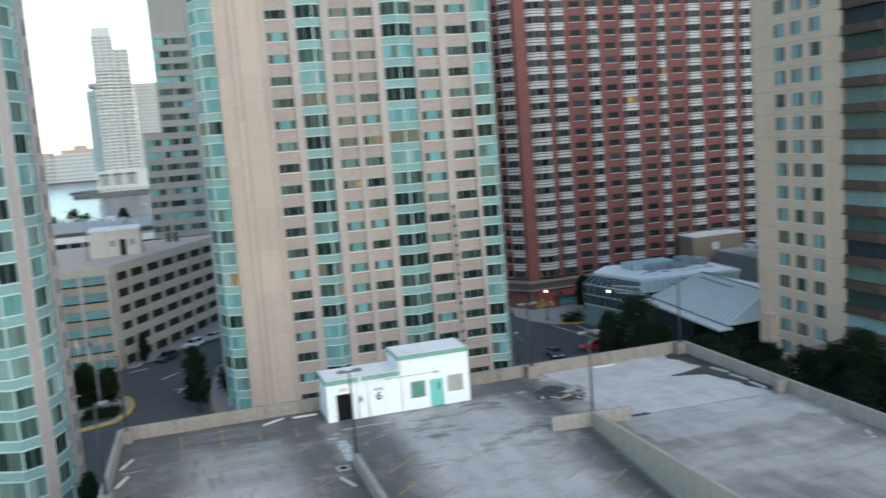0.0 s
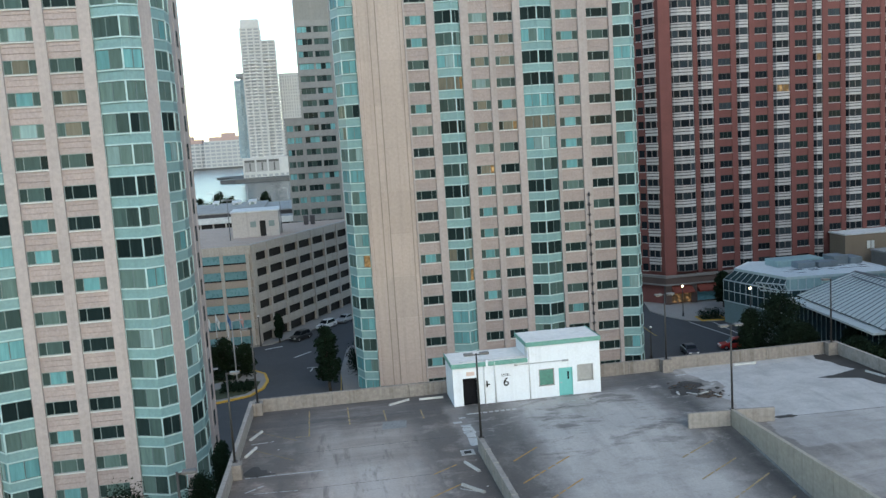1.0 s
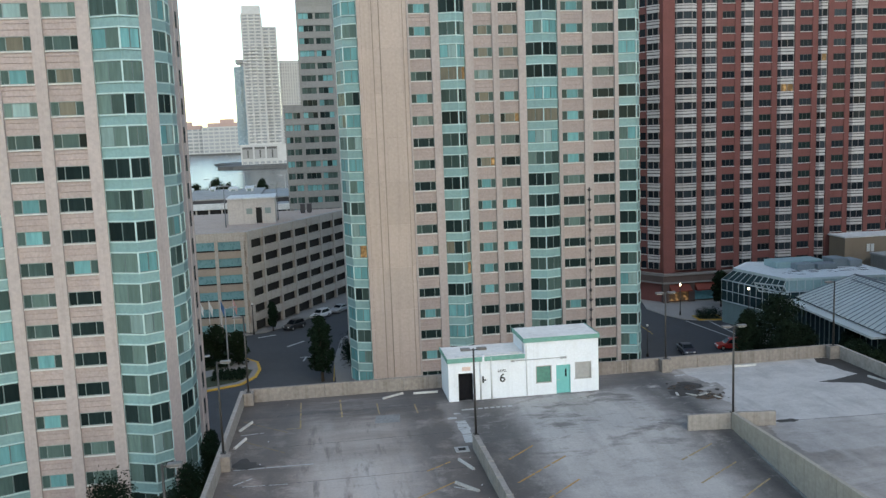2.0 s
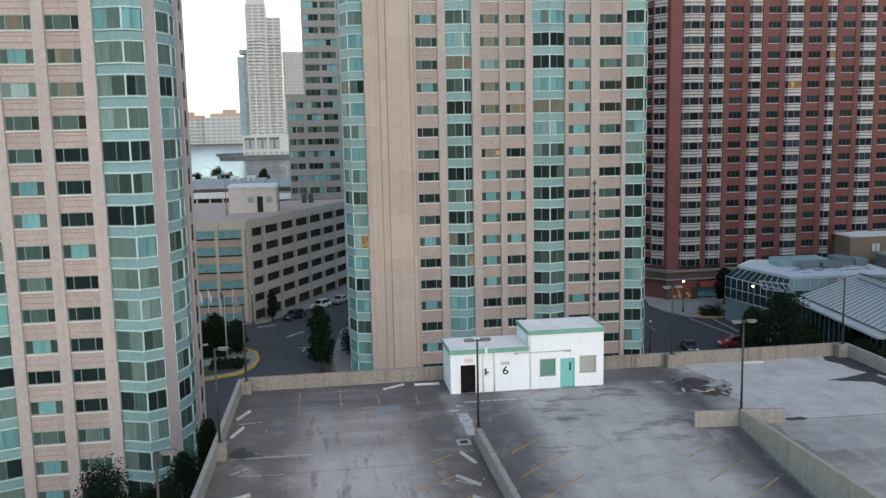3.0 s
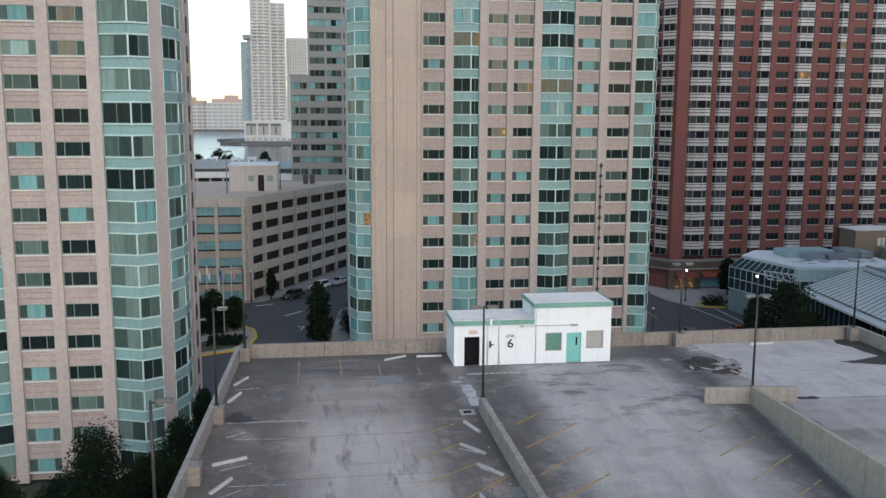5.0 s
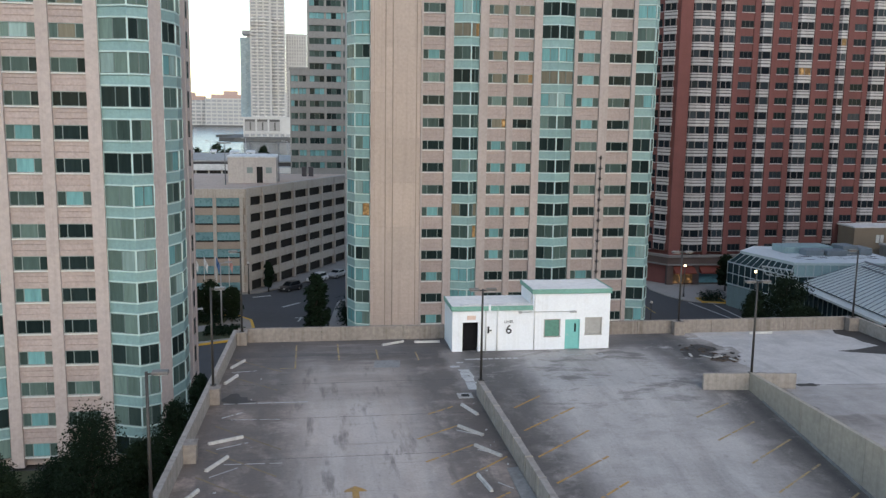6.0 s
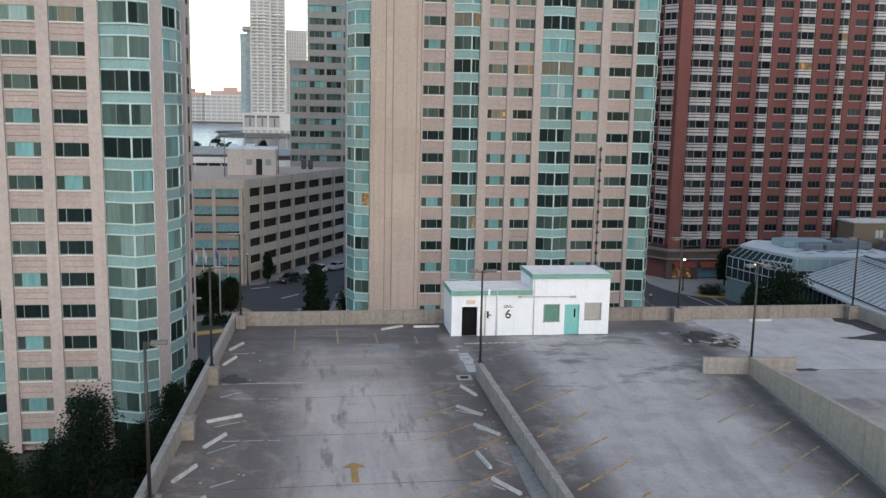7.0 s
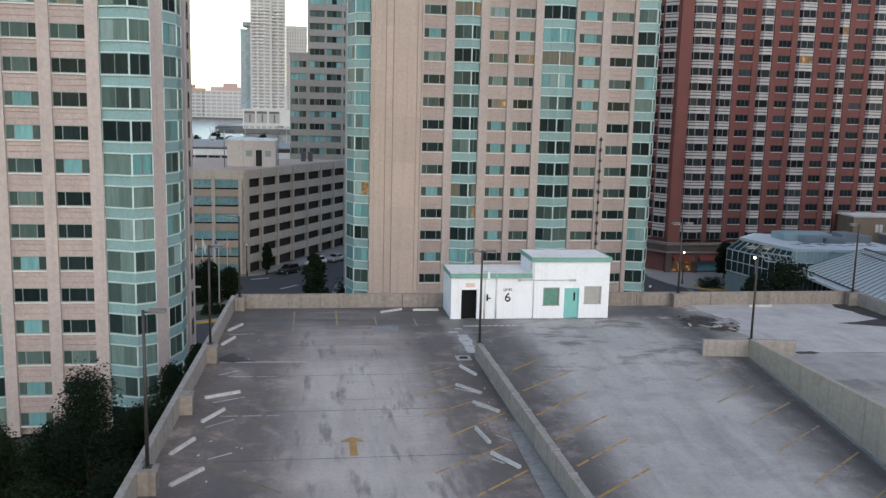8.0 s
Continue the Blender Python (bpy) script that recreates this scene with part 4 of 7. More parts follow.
slab("pavement", [(64.8, 100), (75, 90), (75, 118), (67, 124), (65.5, 119)], 0.15, PAVING, "pavement beside the glass pavilion", "pavement")
slab("planted_island", [(-34, 106.4), (-17, 106.8), (-12.6, 108.8), (-10.9, 112), (-10.5, 115.5), (-11.2, 119.5), (-13.5, 122.3), (-18, 123), (-34, 123)], 0.18, PAVING, "rounded planted island with a yellow kerb", "traffic island", kerb=KERB_YELLOW)
slab("planting_bed", [(-33, 108), (-17, 108.2), (-13.4, 109.8), (-12.0, 112.3), (-11.7, 115.2), (-13.6, 116.0), (-18, 112.5), (-33, 112.5)], 0.1, SOIL, "planted bed on the island", "planting bed", z=STREET + 0.18)
slab("planting_bed", [(-33, 116), (-19, 116), (-15, 118.2), (-14.6, 121), (-18, 122), (-33, 122)], 0.1, SOIL, "planted bed on the island", "planting bed", z=STREET + 0.18)
ROAD_WHITE = surface("road_marking_white", (0.42, 0.42, 0.42), 0.8, 0.15, 8, 1, 0.05, stain=(0.5, (0.1, 0.1, 0.1)))
ROAD_YELLOW = surface("road_marking_yellow", (0.40, 0.27, 0.06), 0.8, 0.15, 8, 1, 0.05, stain=(0.5, (0.1, 0.1, 0.1)))


def road_line(p, q, w, mat, label="painted road line"):
    m, length = along(plan(*p), plan(*q))
    g = Geo().box(0, length, -w / 2, w / 2, STREET - 0.02, STREET + 0.006)
    return tagged(place("road_line", g.mesh("road_line", mat), None, m, fixed=True), label, "marking", "road lines", "structure")


for p, q, w, mt in (((-12.5, 135), (-9.6, 136.3), 0.5, ROAD_WHITE), ((-7.2, 128), (-4.6, 131.0), 0.45, ROAD_WHITE), ((-4.4, 119), (-4.0, 121.4), 0.25, ROAD_WHITE), ((-5.0, 121.2), (-3.2, 121.0), 0.3, ROAD_WHITE),
                    ((0.1, 108), (0.3, 118), 0.15, ROAD_YELLOW), ((60.2, 129.2), (62.6, 116), 0.3, ROAD_WHITE), ((63.8, 127.8), (64.0, 118.5), 0.3, ROAD_WHITE), ((52.6, 150), (51.5, 122), 0.15, ROAD_YELLOW)):
    road_line(p, q, w, mt)

# ---- the garage's lower storeys ----
garage_face = thing("garage_wall", 17, 57, STREET, "open concrete storeys below the parking deck", "garage wall", kind="structure", shift=(0, 0, 0))
for k in range(5):
    z = STREET + 2.9 * k
    lo, hi = z + 1.7 if k else z, z + 2.9 if k < 4 else -0.36
    for a, b in (((DECK_W, DECK_N), (DECK_E, DECK_N)), ((WEST_S, DECK_S), (DECK_W, DECK_N)), ((DECK_E, DECK_N), (EAST_S, DECK_S)), ((EAST_S, DECK_S), (WEST_S, DECK_S))):
        m, length = along(a, b)
        g = Geo().box(0.3, length - 0.3, -0.3, -0.01, lo, hi)
        place("spandrel", g.mesh("spandrel", GARAGE), garage_face, m)
for x in range(5):
    for y in range(6):
        g = Geo().box(-0.4, 0.4, -0.4, 0.4, 0, -STREET - 0.9 - FALL * 42)
        place("column", once("gcol", lambda: g.mesh("column", GARAGE)), garage_face, pose(*plan(-6 + 11.3 * x, 5.4 + 10.3 * y), STREET))

# ---- beige tower in the middle ----
S1, Y1 = 2.735, 101.7
mid_tower = thing("apartment_tower", 22, 110, STREET, "tall pink-beige apartment tower with teal glazed bays", "apartment tower", shift=(0.88, 3.8, -0.02))
TOP1 = 50.0
g = Geo().prism([(2.7, 105.6), (3.6, 103.0), (5.0, 102.15), (40.6, 102.15), (41.1, 103), (41.1, 124), (2.7, 124)], STREET, TOP1)
place("core_wall", g.mesh("core_wall", TAN), mid_tower)
g = Geo().prism([(2.3, 105.2), (3.2, 102.3), (5.0, 101.3), (41.3, 101.2), (41.5, 103), (41.5, 124.4), (2.3, 124.4)], TOP1, TOP1 + 0.9)
place("roof", g.mesh("roof", ROOF_GREY), mid_tower)
for a, c in ((11.1, 11.31), (14.01, 15.01), (18.25, 19.33), (21.73, 22.53), (25.02, 25.98), (30.13, 30.58), (33.5, 34.63), (37.58, 38.11)):
    g = Geo().box(a, c, Y1 - 0.26, Y1 + 0.5, STREET, TOP1)
    place("pier", g.mesh("pier", TAN), mid_tower)
# blank end: tall panels; open joints get their shade from a darker backing
JOINT_TAN = surface("painted_joint_shade", (0.27, 0.22, 0.19), 0.9, 0.15, 5, 0.4)
g = Geo().box(5.0, 11.09, Y1 - 0.02, Y1 + 0.5, STREET, TOP1)
place("joint_backing", g.mesh("joint_backing", JOINT_TAN), mid_tower)
for a, c, out in ((4.98, 5.42, 0.10), (5.45, 6.74, 0.12), (6.86, 7.62, 0.07), (7.74, 10.52, 0.12), (10.60, 11.08, 0.10)):
    z, k = STREET, 0
    while z < TOP1 - 0.1:
        h = min(2 * S1, TOP1 - z)
        me = once(("blank", a, round(h, 2)), lambda: Geo().box(a, c, Y1 - out, Y1 + 0.1, 0.0, h - 0.015).mesh("panel", TAN_SMOOTH))
        place("panel", me, mid_tower, pose(0, 0, z))
        z += h
rng1 = random.Random(11)
# one letter a storey, from the street up
COLUMNS1 = ("DTDTDDTMDDMDSTMMTTDMTDM", "DDDDTTTTTTWSBBLBBLBMBLD", "DDDDMDTDTMDMWTMBBDMBDMT", "DSDTMDDSDSTTTTTMTTMTDMT", "DDDDDDMMMDDMDDSDMDTMDSM")
BAYS1 = ("DDTTDMBDMDMDDMBTMDDMDDM", "DDMDMMDDDDMTBTDDTDMDTDM", "DTDDTDDDDDSTDDMTDMTDMTD", "TTMTMTSTMTTSTMTTSTTMTTS")
for k in range(-5, 18):
    foot = 0.46 + S1 * k
    if foot + 1.2 > TOP1:
        break
    for i, (a, c) in enumerate(((11.31, 14.01), (19.33, 21.73), (22.53, 25.02), (30.58, 33.5), (34.63, 37.58))):
        tower_window(mid_tower, pose(a, Y1, foot), c - a, 1.14, HUNG[COLUMNS1[i][k + 5]])
        place("spandrel", spandrel_mesh(c - a, S1 - 1.14, TAN_SPAN), mid_tower, pose(a, Y1, foot + 1.14))
    for pts, hung, lit in ((((15.01, Y1), (17.1, Y1 - 0.75), (18.25, Y1)), BAYS1[0], k in (0, 9)), (((25.98, Y1), (28.0, Y1 - 0.8), (30.13, Y1)), BAYS1[1], False),
                           (((38.11, Y1), (40.35, Y1 - 0.6), (41.3, Y1 + 0.9)), BAYS1[2], False), (((2.3, 105.2), (3.15, 102.6), (4.95, 101.95)), BAYS1[3], k == 1)):
        bay_floor(mid_tower, pts, foot, S1, BAY_HUNG[hung[k + 5]], 1.6, rng1, lit)
# cable with weights hanging down the front
g = Geo().tube((33.95, Y1 - 0.5, -9.0), (33.95, Y1 - 0.5, 10.9), 0.05, sides=6)
for i in range(16):
    z = 10.6 - 1.32 * i
    g.tube((33.95, Y1 - 0.5, z - 0.22), (33.95, Y1 - 0.5, z + 0.22), 0.17, 0.11, 6).box(33.65, 34.25, Y1 - 0.55, Y1 - 0.45, z - 0.05, z + 0.02)
tagged(place("hanging_cable", g.mesh("hanging_cable", DARK_BAND), None, pose(0.88, 3.8, -0.02), fixed=True), "dark knotted cable hanging before the beige tower front", "cable")

# ---- beige tower with its rounded corner bay ----
S2, Y2, TOP2 = 2.68, 71.5, 46.0
left_tower = thing("apartment_tower", -25, 80, STREET, "pink-beige apartment tower with teal corner bays close to the deck", "apartment tower", shift=(0.5, 1.22, 0.3))
g = Geo().prism([(-40, 71.95), (-14.8, 71.95), (-14.0, 73.4), (-13.6, 78), (-13.6, 83.6), (-22, 88), (-40, 88)], STREET, TOP2)
place("core_wall", g.mesh("core_wall", TAN_ROSE), left_tower)
g = Geo().prism([(-40.3, 70.6), (-14.6, 70.6), (-13.0, 73), (-12.7, 83.8), (-21.8, 88.4), (-40.3, 88.4)], TOP2, TOP2 + 0.9)
place("roof", g.mesh("roof", ROOF_GREY), left_tower)
for pts in ([(-40, 71.24), (-30.3, 71.24), (-30.3, 72), (-40, 72)], [(-26.9, 71.24), (-25.92, 71.24), (-25.92, 72), (-26.9, 72)], [(-23.2, 71.24), (-22.24, 71.24), (-22.24, 72), (-23.2, 72)],
            [(-19.52, 71.24), (-18.5, 71.24), (-18.5, 72), (-19.52, 72)], [(-14.58, 71.5), (-13.82, 73.05), (-14.3, 73.4), (-14.9, 71.9)], [(-13.55, 78.0), (-13.05, 78.0), (-12.95, 79.6), (-13.55, 79.6)], [(-13.55, 80.1), (-12.95, 80.1), (-12.9, 82.2), (-13.55, 82.2)], [(-13.55, 82.8), (-12.9, 82.8), (-12.95, 83.7), (-13.55, 83.7)]):
    g = Geo().prism(pts, STREET, TOP2)
    place("pier", g.mesh("pier", TAN_ROSE), left_tower)
rng2 = random.Random(23)
COLUMNS2 = ("TTSTDTMSMTTMMLTBLMTDSTM", "SSSDDDDDTDDDMBBMLDMTDMS")
BAYS2 = ("MMSDMMSSTDMDSMSTMSLDMST", "SMTSDMTMSTDMTSMDTSMTDMS", "TSMDMSTMDTSMTDSMTSDMTSM")
for k in range(-6, 17):
    foot = 2.35 + S2 * k
    if foot + 1.3 > TOP2:
        break
    for hung, a, c in ((COLUMNS2[0], -25.92, -23.2), (COLUMNS2[1], -22.24, -19.52)):
        tower_window(left_tower, pose(a, Y2, foot), c - a, 1.19, HUNG[hung[k + 6]])
        place("spandrel", spandrel_mesh(c - a, S2 - 1.19, ROSE_SPAN), left_tower, pose(a, Y2, foot + 1.19))
    for pts, hung in ((((-18.5, Y2), (-16.05, Y2 - 1.0), (-14.58, Y2)), BAYS2[0]), (((-30.3, Y2), (-29.3, Y2 - 1.0), (-26.9, Y2)), BAYS2[1]), (((-13.82, 73.05), (-13.05, 75.3), (-13.05, 78.0)), BAYS2[2])):
        bay_floor(left_tower, pts, foot, S2, BAY_HUNG[hung[k + 6]], 1.66, rng2)
    for y in (79.6, 82.2):
        place("spandrel", once(("slitwall", y), lambda: Geo().box(-13.4, -13.1, y, y + 0.6, -S2 + 1.3, 0).mesh("spandrel", TAN_ROSE)), left_tower, pose(0, 0, foot))
        place("slit_window", once(("slit", y), lambda: Geo().box(-13.4, -13.25, y + 0.05, y + 0.45, 0, 1.3).mesh("slit_window", G_DARK)), left_tower, pose(0, 0, foot))
    place("slit_window", once("slit_mid", lambda: Geo().box(-13.1, -12.89, 80.75, 81.6, 0, 1.5).mesh("slit_window", G_DARK)), left_tower, pose(0, 0, foot))

# ---- red brick tower ----
S3, Y3, TOP3 = 2.64, 141.8, 46.0
red_tower = thing("apartment_tower", 86, 150, STREET, "tall red brick apartment tower with grey-white bays", "apartment tower", shift=(1.27, 5.7, 0))
g = Geo().prism([(58.22, 146.4), (61.26, 142.4), (112.8, 142.2), (112.8, 165), (58.22, 165)], STREET, TOP3)
place("core_wall", g.mesh("core_wall", BRICK_RED), red_tower)
g = Geo().prism([(57.55, 146), (60.59, 141.4), (113.2, 141.2), (113.2, 165.4), (57.55, 165.4)], TOP3, TOP3 + 1.0)
place("roof", g.mesh("roof", ROOF_GREY), red_tower)
BAYS3 = ((63.19, 67.38), (68.22, 71.17), (75.64, 78.21), (82.72, 86.09), (90.57, 92.55), (97.08, 100.42), (105.1, 108.14), (109.4, 112.1))
WINS3 = ((72.13, 74.56), (79.27, 81.65), (87.07, 89.48), (93.65, 96.09), (101.32, 104.13))
edges = sorted([*BAYS3, *WINS3])
for a, c in zip([(60.59, 60.97), *edges], [*edges, (112.8, 112.9)]):
    if c[0] - a[1] > 0.05:
        g = Geo().box(a[1], c[0], Y3 - 0.1, Y3 + 0.45, -9.3, TOP3)
        place("pier", g.mesh("pier", BRICK_RED), red_tower)


def red_window(parent, m, w, rng):
    def make():
        h, b = 1.2, 0.07
        xs = [b, w / 3 - 0.03, w / 3 + 0.03, 2 * w / 3 - 0.03, 2 * w / 3 + 0.03, w - b]
        return wall_with_holes(0, w, 0, h, 0.04, 0.14, [(p, q, b, h - b) for p, q in zip(xs[::2], xs[1::2])]).mesh("window", FRAME_DARK)
    win = place("window", once(("redwin", round(w, 2)), make), parent, m)
    place("sill", sill_mesh(w, CREAM), win, m)
    s = rng.choice([G_BLUE, G_BLUE, G_DARK, G_BLUEMID])
    me = once(("redpane", round(w, 2), s.name), lambda: Geo().box(0.07, w - 0.07, 0.10, 0.13, 0.07, 1.13).mesh("pane", s))
    place("pane", me, win, m)
    return win


def red_bay(parent, a, c, z, rng, lit=False):
    w, d = c - a, 0.55
    if w > 4:
        pts = [(w / 2 - w / 2 * math.cos(q), 0.1 - 1.0 * math.sin(q)) for q in (0, 0.45, 1.15, math.pi - 1.15, math.pi - 0.45, math.pi)]
    else:
        pts = [(0, 0.1), (0.45, -d), (w - 0.45, -d), (w, 0.1)]

    def make():
        back = [(w, 0.5), (0, 0.5)]
        # recessed lines between the pale bands are blackened as shadow lines
        rows = ((1.34, 0.05, 0), (1.75, 0.05, 1), (1.75, 0.11, 1), (1.92, 0.11, 0), (1.92, 0.02, 0), (2.30, 0.02, 1), (2.30, 0.11, 1), (2.45, 0.11, 0), (2.45, -0.05, 0), (S3, -0.05, 0))
        return Geo().stack([([(p[0], p[1] + o) for p in pts] + back, z_, k) for z_, o, k in rows]).mesh("bay_storey", CREAM, DARK_BAND)
    bay = place("bay_storey", once(("redbay", round(w, 2)), make), parent, pose(a, Y3, z))
    for p, q in zip(pts, pts[1:]):
        m, length = along(p, q)
        n = 2 if length > 1.9 else 1
        cells = [(0.09 + i * (length - 0.09) / n, (i + 1) * (length - 0.09) / n, 0.06, 1.28) for i in range(n)]
        lattice = once(("redframe", round(length, 2)), lambda: wall_with_holes(0, length, 0, 1.34, 0.0, 0.08, cells).mesh("frame", FRAME_RED))
        place("frame", lattice, bay, pose(a, Y3, z) @ m)
        s = "lit" if lit and p is pts[1] else rng.choice(["blue", "blue", "bluemid", "bluemid"])
        mt = {"lit": G_LIT, "blue": G_BLUE, "bluemid": G_BLUEMID}[s]
        me = once(("redbaypane", round(length, 2), s), lambda: Geo().box(0.05, length - 0.05, 0.085, 0.11, 0.02, 1.33).mesh("pane", mt))
        place("pane", me, bay, pose(a, Y3, z) @ m)


rng3 = random.Random(31)
for k in range(0, 21):
    foot = -8.28 + S3 * k
    for a, c in WINS3:
        red_window(red_tower, pose(a, Y3, foot), c - a, rng3)
        me = once(("redspan", round(c - a, 2)), lambda: Geo().box(0, c - a, 0, 0.4, 1.2, S3 - 0.16).mesh("spandrel", BRICK_RED))
        place("spandrel", me, red_tower, pose(a, Y3, foot))
    for i, (a, c) in enumerate(BAYS3):
        red_bay(red_tower, a, c, foot - 0.1, rng3, (i, k) in {(4, 14), (3, 12)})
    # the chamfered corner: a narrow window and a small bay
    m, length = along((57.93, 146.2), (61.07, 142.0))
    m = pose(0, 0, foot) @ m
    place("corner_spandrel", once("redc1", lambda: Geo().box(0, length, -0.06, 0.3, 1.3, S3).mesh("corner_spandrel", BRICK_RED)), red_tower, m)
    for x0, x1 in ((0, 0.5), (1.7, 2.3), (4.5, length)):
        place("corner_pier", once(("redc2", x0), lambda: Geo().box(x0, x1, -0.06, 0.3, 0, 1.3).mesh("corner_pier", BRICK_RED)), red_tower, m)
    win = place("window", once("redc3", lambda: Geo().box(0.45, 1.75, -0.14, 0.0, -0.14, -0.02).mesh("window", CREAM)), red_tower, m)
    place("pane", once("redc4", lambda: Geo().box(0.5, 1.7, 0.02, 0.06, 0, 1.3).mesh("pane", G_BLUE)), win, m)
    # same shadow lines coloured into the corner bay
    rows = ((1.3, 0.0, 0), (1.72, 0.0, 1), (1.72, 0.06, 1), (1.9, 0.06, 0), (1.9, -0.02, 0), (2.3, -0.02, 1), (2.3, 0.06, 1), (2.45, 0.06, 0), (2.45, -0.05, 0), (S3, -0.05, 0))
    me = once("redc5", lambda: Geo().stack([([(2.2 + o, -0.4 + o), (4.6 - o, -0.4 + o), (4.6 - o, 0), (2.2 + o, 0)], z_, k_) for z_, o, k_ in rows]).mesh("bay_storey", CREAM, DARK_BAND))
    bay = place("bay_storey", me, red_tower, m)
    place("frame", once("redc7", lambda: wall_with_holes(2.2, 4.6, 0, 1.3, -0.38, -0.3, [(2.34, 3.34, 0.06, 1.24), (3.46, 4.46, 0.06, 1.24)]).mesh("frame", FRAME_RED)), bay, m)
    place("pane", once("redc6", lambda: Geo().box(2.3, 4.5, -0.295, -0.26, 0.02, 1.28).mesh("pane", G_BLUE)), bay, m)
# shops at its foot
STONE_GREY = surface("grey_stone_course", (0.20, 0.185, 0.18), 0.8, 0.12, 4, 0.4)
def corner_line(o):
    return [(57.65, 146.4 - o), (60.78, Y3 - o), (113.1, Y3 - o), (113.1, Y3 + 0.3), (60.97, Y3 + 0.3), (57.93, 146.6)]


g = Geo().stack([(corner_line(o), z_, k_) for z_, o, k_ in ((-10.9, 0.6, 0), (-10.6, 0.6, 1), (-10.6, 0.4, 1), (-9.45, 0.4, 0), (-9.45, 0.7, 0), (-9.25, 0.75, 0), (-9.0, 0.75, 0))])
place("cornice", g.mesh("cornice", STONE_GREY, BRICK_BROWN), red_tower)
AWNING = surface("orange_red_awning", (0.16, 0.035, 0.022), 0.8, 0.12, 6, 1)
SHOP_TEAL = surface("teal_shop_hoarding", (0.10, 0.25, 0.30), 0.6, 0.2, 3, 0.7)
G_SHOP = pane("warm_lit_shop_glass", (0.10, 0.08, 0.06), 0.1, 0.2, ((1.0, 0.55, 0.25), 0.16))
for i in range(10):
    x = 61.5 + 4.95 * i
    g = Geo().box(x - 0.7, x + 0.5, Y3 - 0.3, Y3 + 0.4, STREET, -10.9)
    place("shop_pier", g.mesh("shop_pier", BRICK_BROWN), red_tower)
    g = Geo().box(x + 0.6, x + 4.4, Y3 - 0.05, Y3 + 0.05, STREET + 0.4, -11.6)
    place("shop_window", g.mesh("shop_window", (G_SHOP, G_DARK, SHOP_TEAL)[(0, 2, 1)[i % 3] if i < 3 else 1]), red_tower)
    if i in (0, 1, 2, 3):
        g = Geo().prism([(x + 0.5, Y3 - 1.5), (x + 4.5, Y3 - 1.5), (x + 4.5, Y3 - 0.1), (x + 0.5, Y3 - 0.1)], [-12.3, -12.3, -12.3, -12.3], [-12.1, -12.1, -11.1, -11.1])
        place("awning", g.mesh("awning", AWNING), red_tower, None, "orange-red fabric awning")

# ---- buff brick tower to the east ----
S4, X4, TOP4 = 2.69, 68.0, 46.0
east_tower = thing("apartment_tower", 78, 70, STREET, "buff brick apartment tower with dark recessed balconies", "apartment tower", shift=(0.29, 2.29, -0.72))
g = Geo().box(68.35, 92, 50, 83.5, STREET, TOP4)
place("core_wall", g.mesh("core_wall", BUFF_BRICK), east_tower)
g = Geo().box(67.8, 92.2, 49.8, 83.7, TOP4, TOP4 + 0.8)
place("roof", g.mesh("roof", ROOF_GREY), east_tower)
COLS4 = ((79.4, 77.5), (76.4, 74.6), (73.3, 71.5))
ys = [83.5] + [v for c in COLS4 for v in c] + [68.2]
for a, c in zip(ys[::2], ys[1::2]):
    g = Geo().box(X4, 68.4, c, a, STREET, TOP4)
    place("pier", g.mesh("pier", BUFF_BRICK), east_tower)
BALC = surface("dark_brown_balcony", (0.09, 0.055, 0.045), 0.7, 0.15, 5, 0.6, 0.1)
rng4 = random.Random(41)
for k in range(-5, 15):
    foot = 2.3 + S4 * k
    me = once("band4", lambda: Geo().box(X4 - 0.03, X4 + 0.05, 68.2, 83.5, 1.84, 1.92).mesh("floor_band", CREAM))
    place("floor_band", me, east_tower, pose(0, 0, foot))
    for a, c in COLS4:
        m = pose(X4, a, foot, 0, 0, -90)
        tower_window(east_tower, m, a - c, 1.55, rng4.choice([["light", "light", "dark"], ["beige", "mid", "beige"], ["dark", "beige", "dark"], ["mid", "light", "light"], ["beige", "beige", "dark"]]))
        me = once(("span4", round(a - c, 2)), lambda: Geo().box(0, a - c, 0.01, 0.35, 1.55, S4).mesh("spandrel", BUFF_BRICK))
        place("spandrel", me, east_tower, m)
    me = once("balc4", lambda: Geo().prism([(67.2, 62.5), (67.6, 62.0), (68.4, 62.0), (68.4, 68.0), (67.6, 68.0), (67.2, 67.5)], -1.0, -0.1).box(67.3, 68.4, 62.0, 68.0, -1.12, -1.0).mesh("balcony", BALC))
    place("balcony", me, east_tower, pose(0, 0, foot))
    mt = rng4.choice([G_MID, G_LIGHT, G_BLUEMID, G_SAGE])
    me = once(("balcwin4", mt.name), lambda: Geo().box(67.9, 68.0, 62.1, 67.9, -0.1, 1.5).mesh("balcony_glazing", mt))
    place("balcony_glazing", me, east_tower, pose(0, 0, foot))
g = Geo().box(68.0, 68.4, 50, 61.9, STREET, TOP4)
place("pier", g.mesh("pier", BUFF_BRICK), east_tower)
g = Geo().box(67.4, 68.0, 80.3, 81.8, STREET, -4.2).box(67.2, 68.0, 80.1, 82.0, -4.2, -3.9)
place("chimney_breast", g.mesh("chimney_breast", BUFF_BRICK), east_tower)

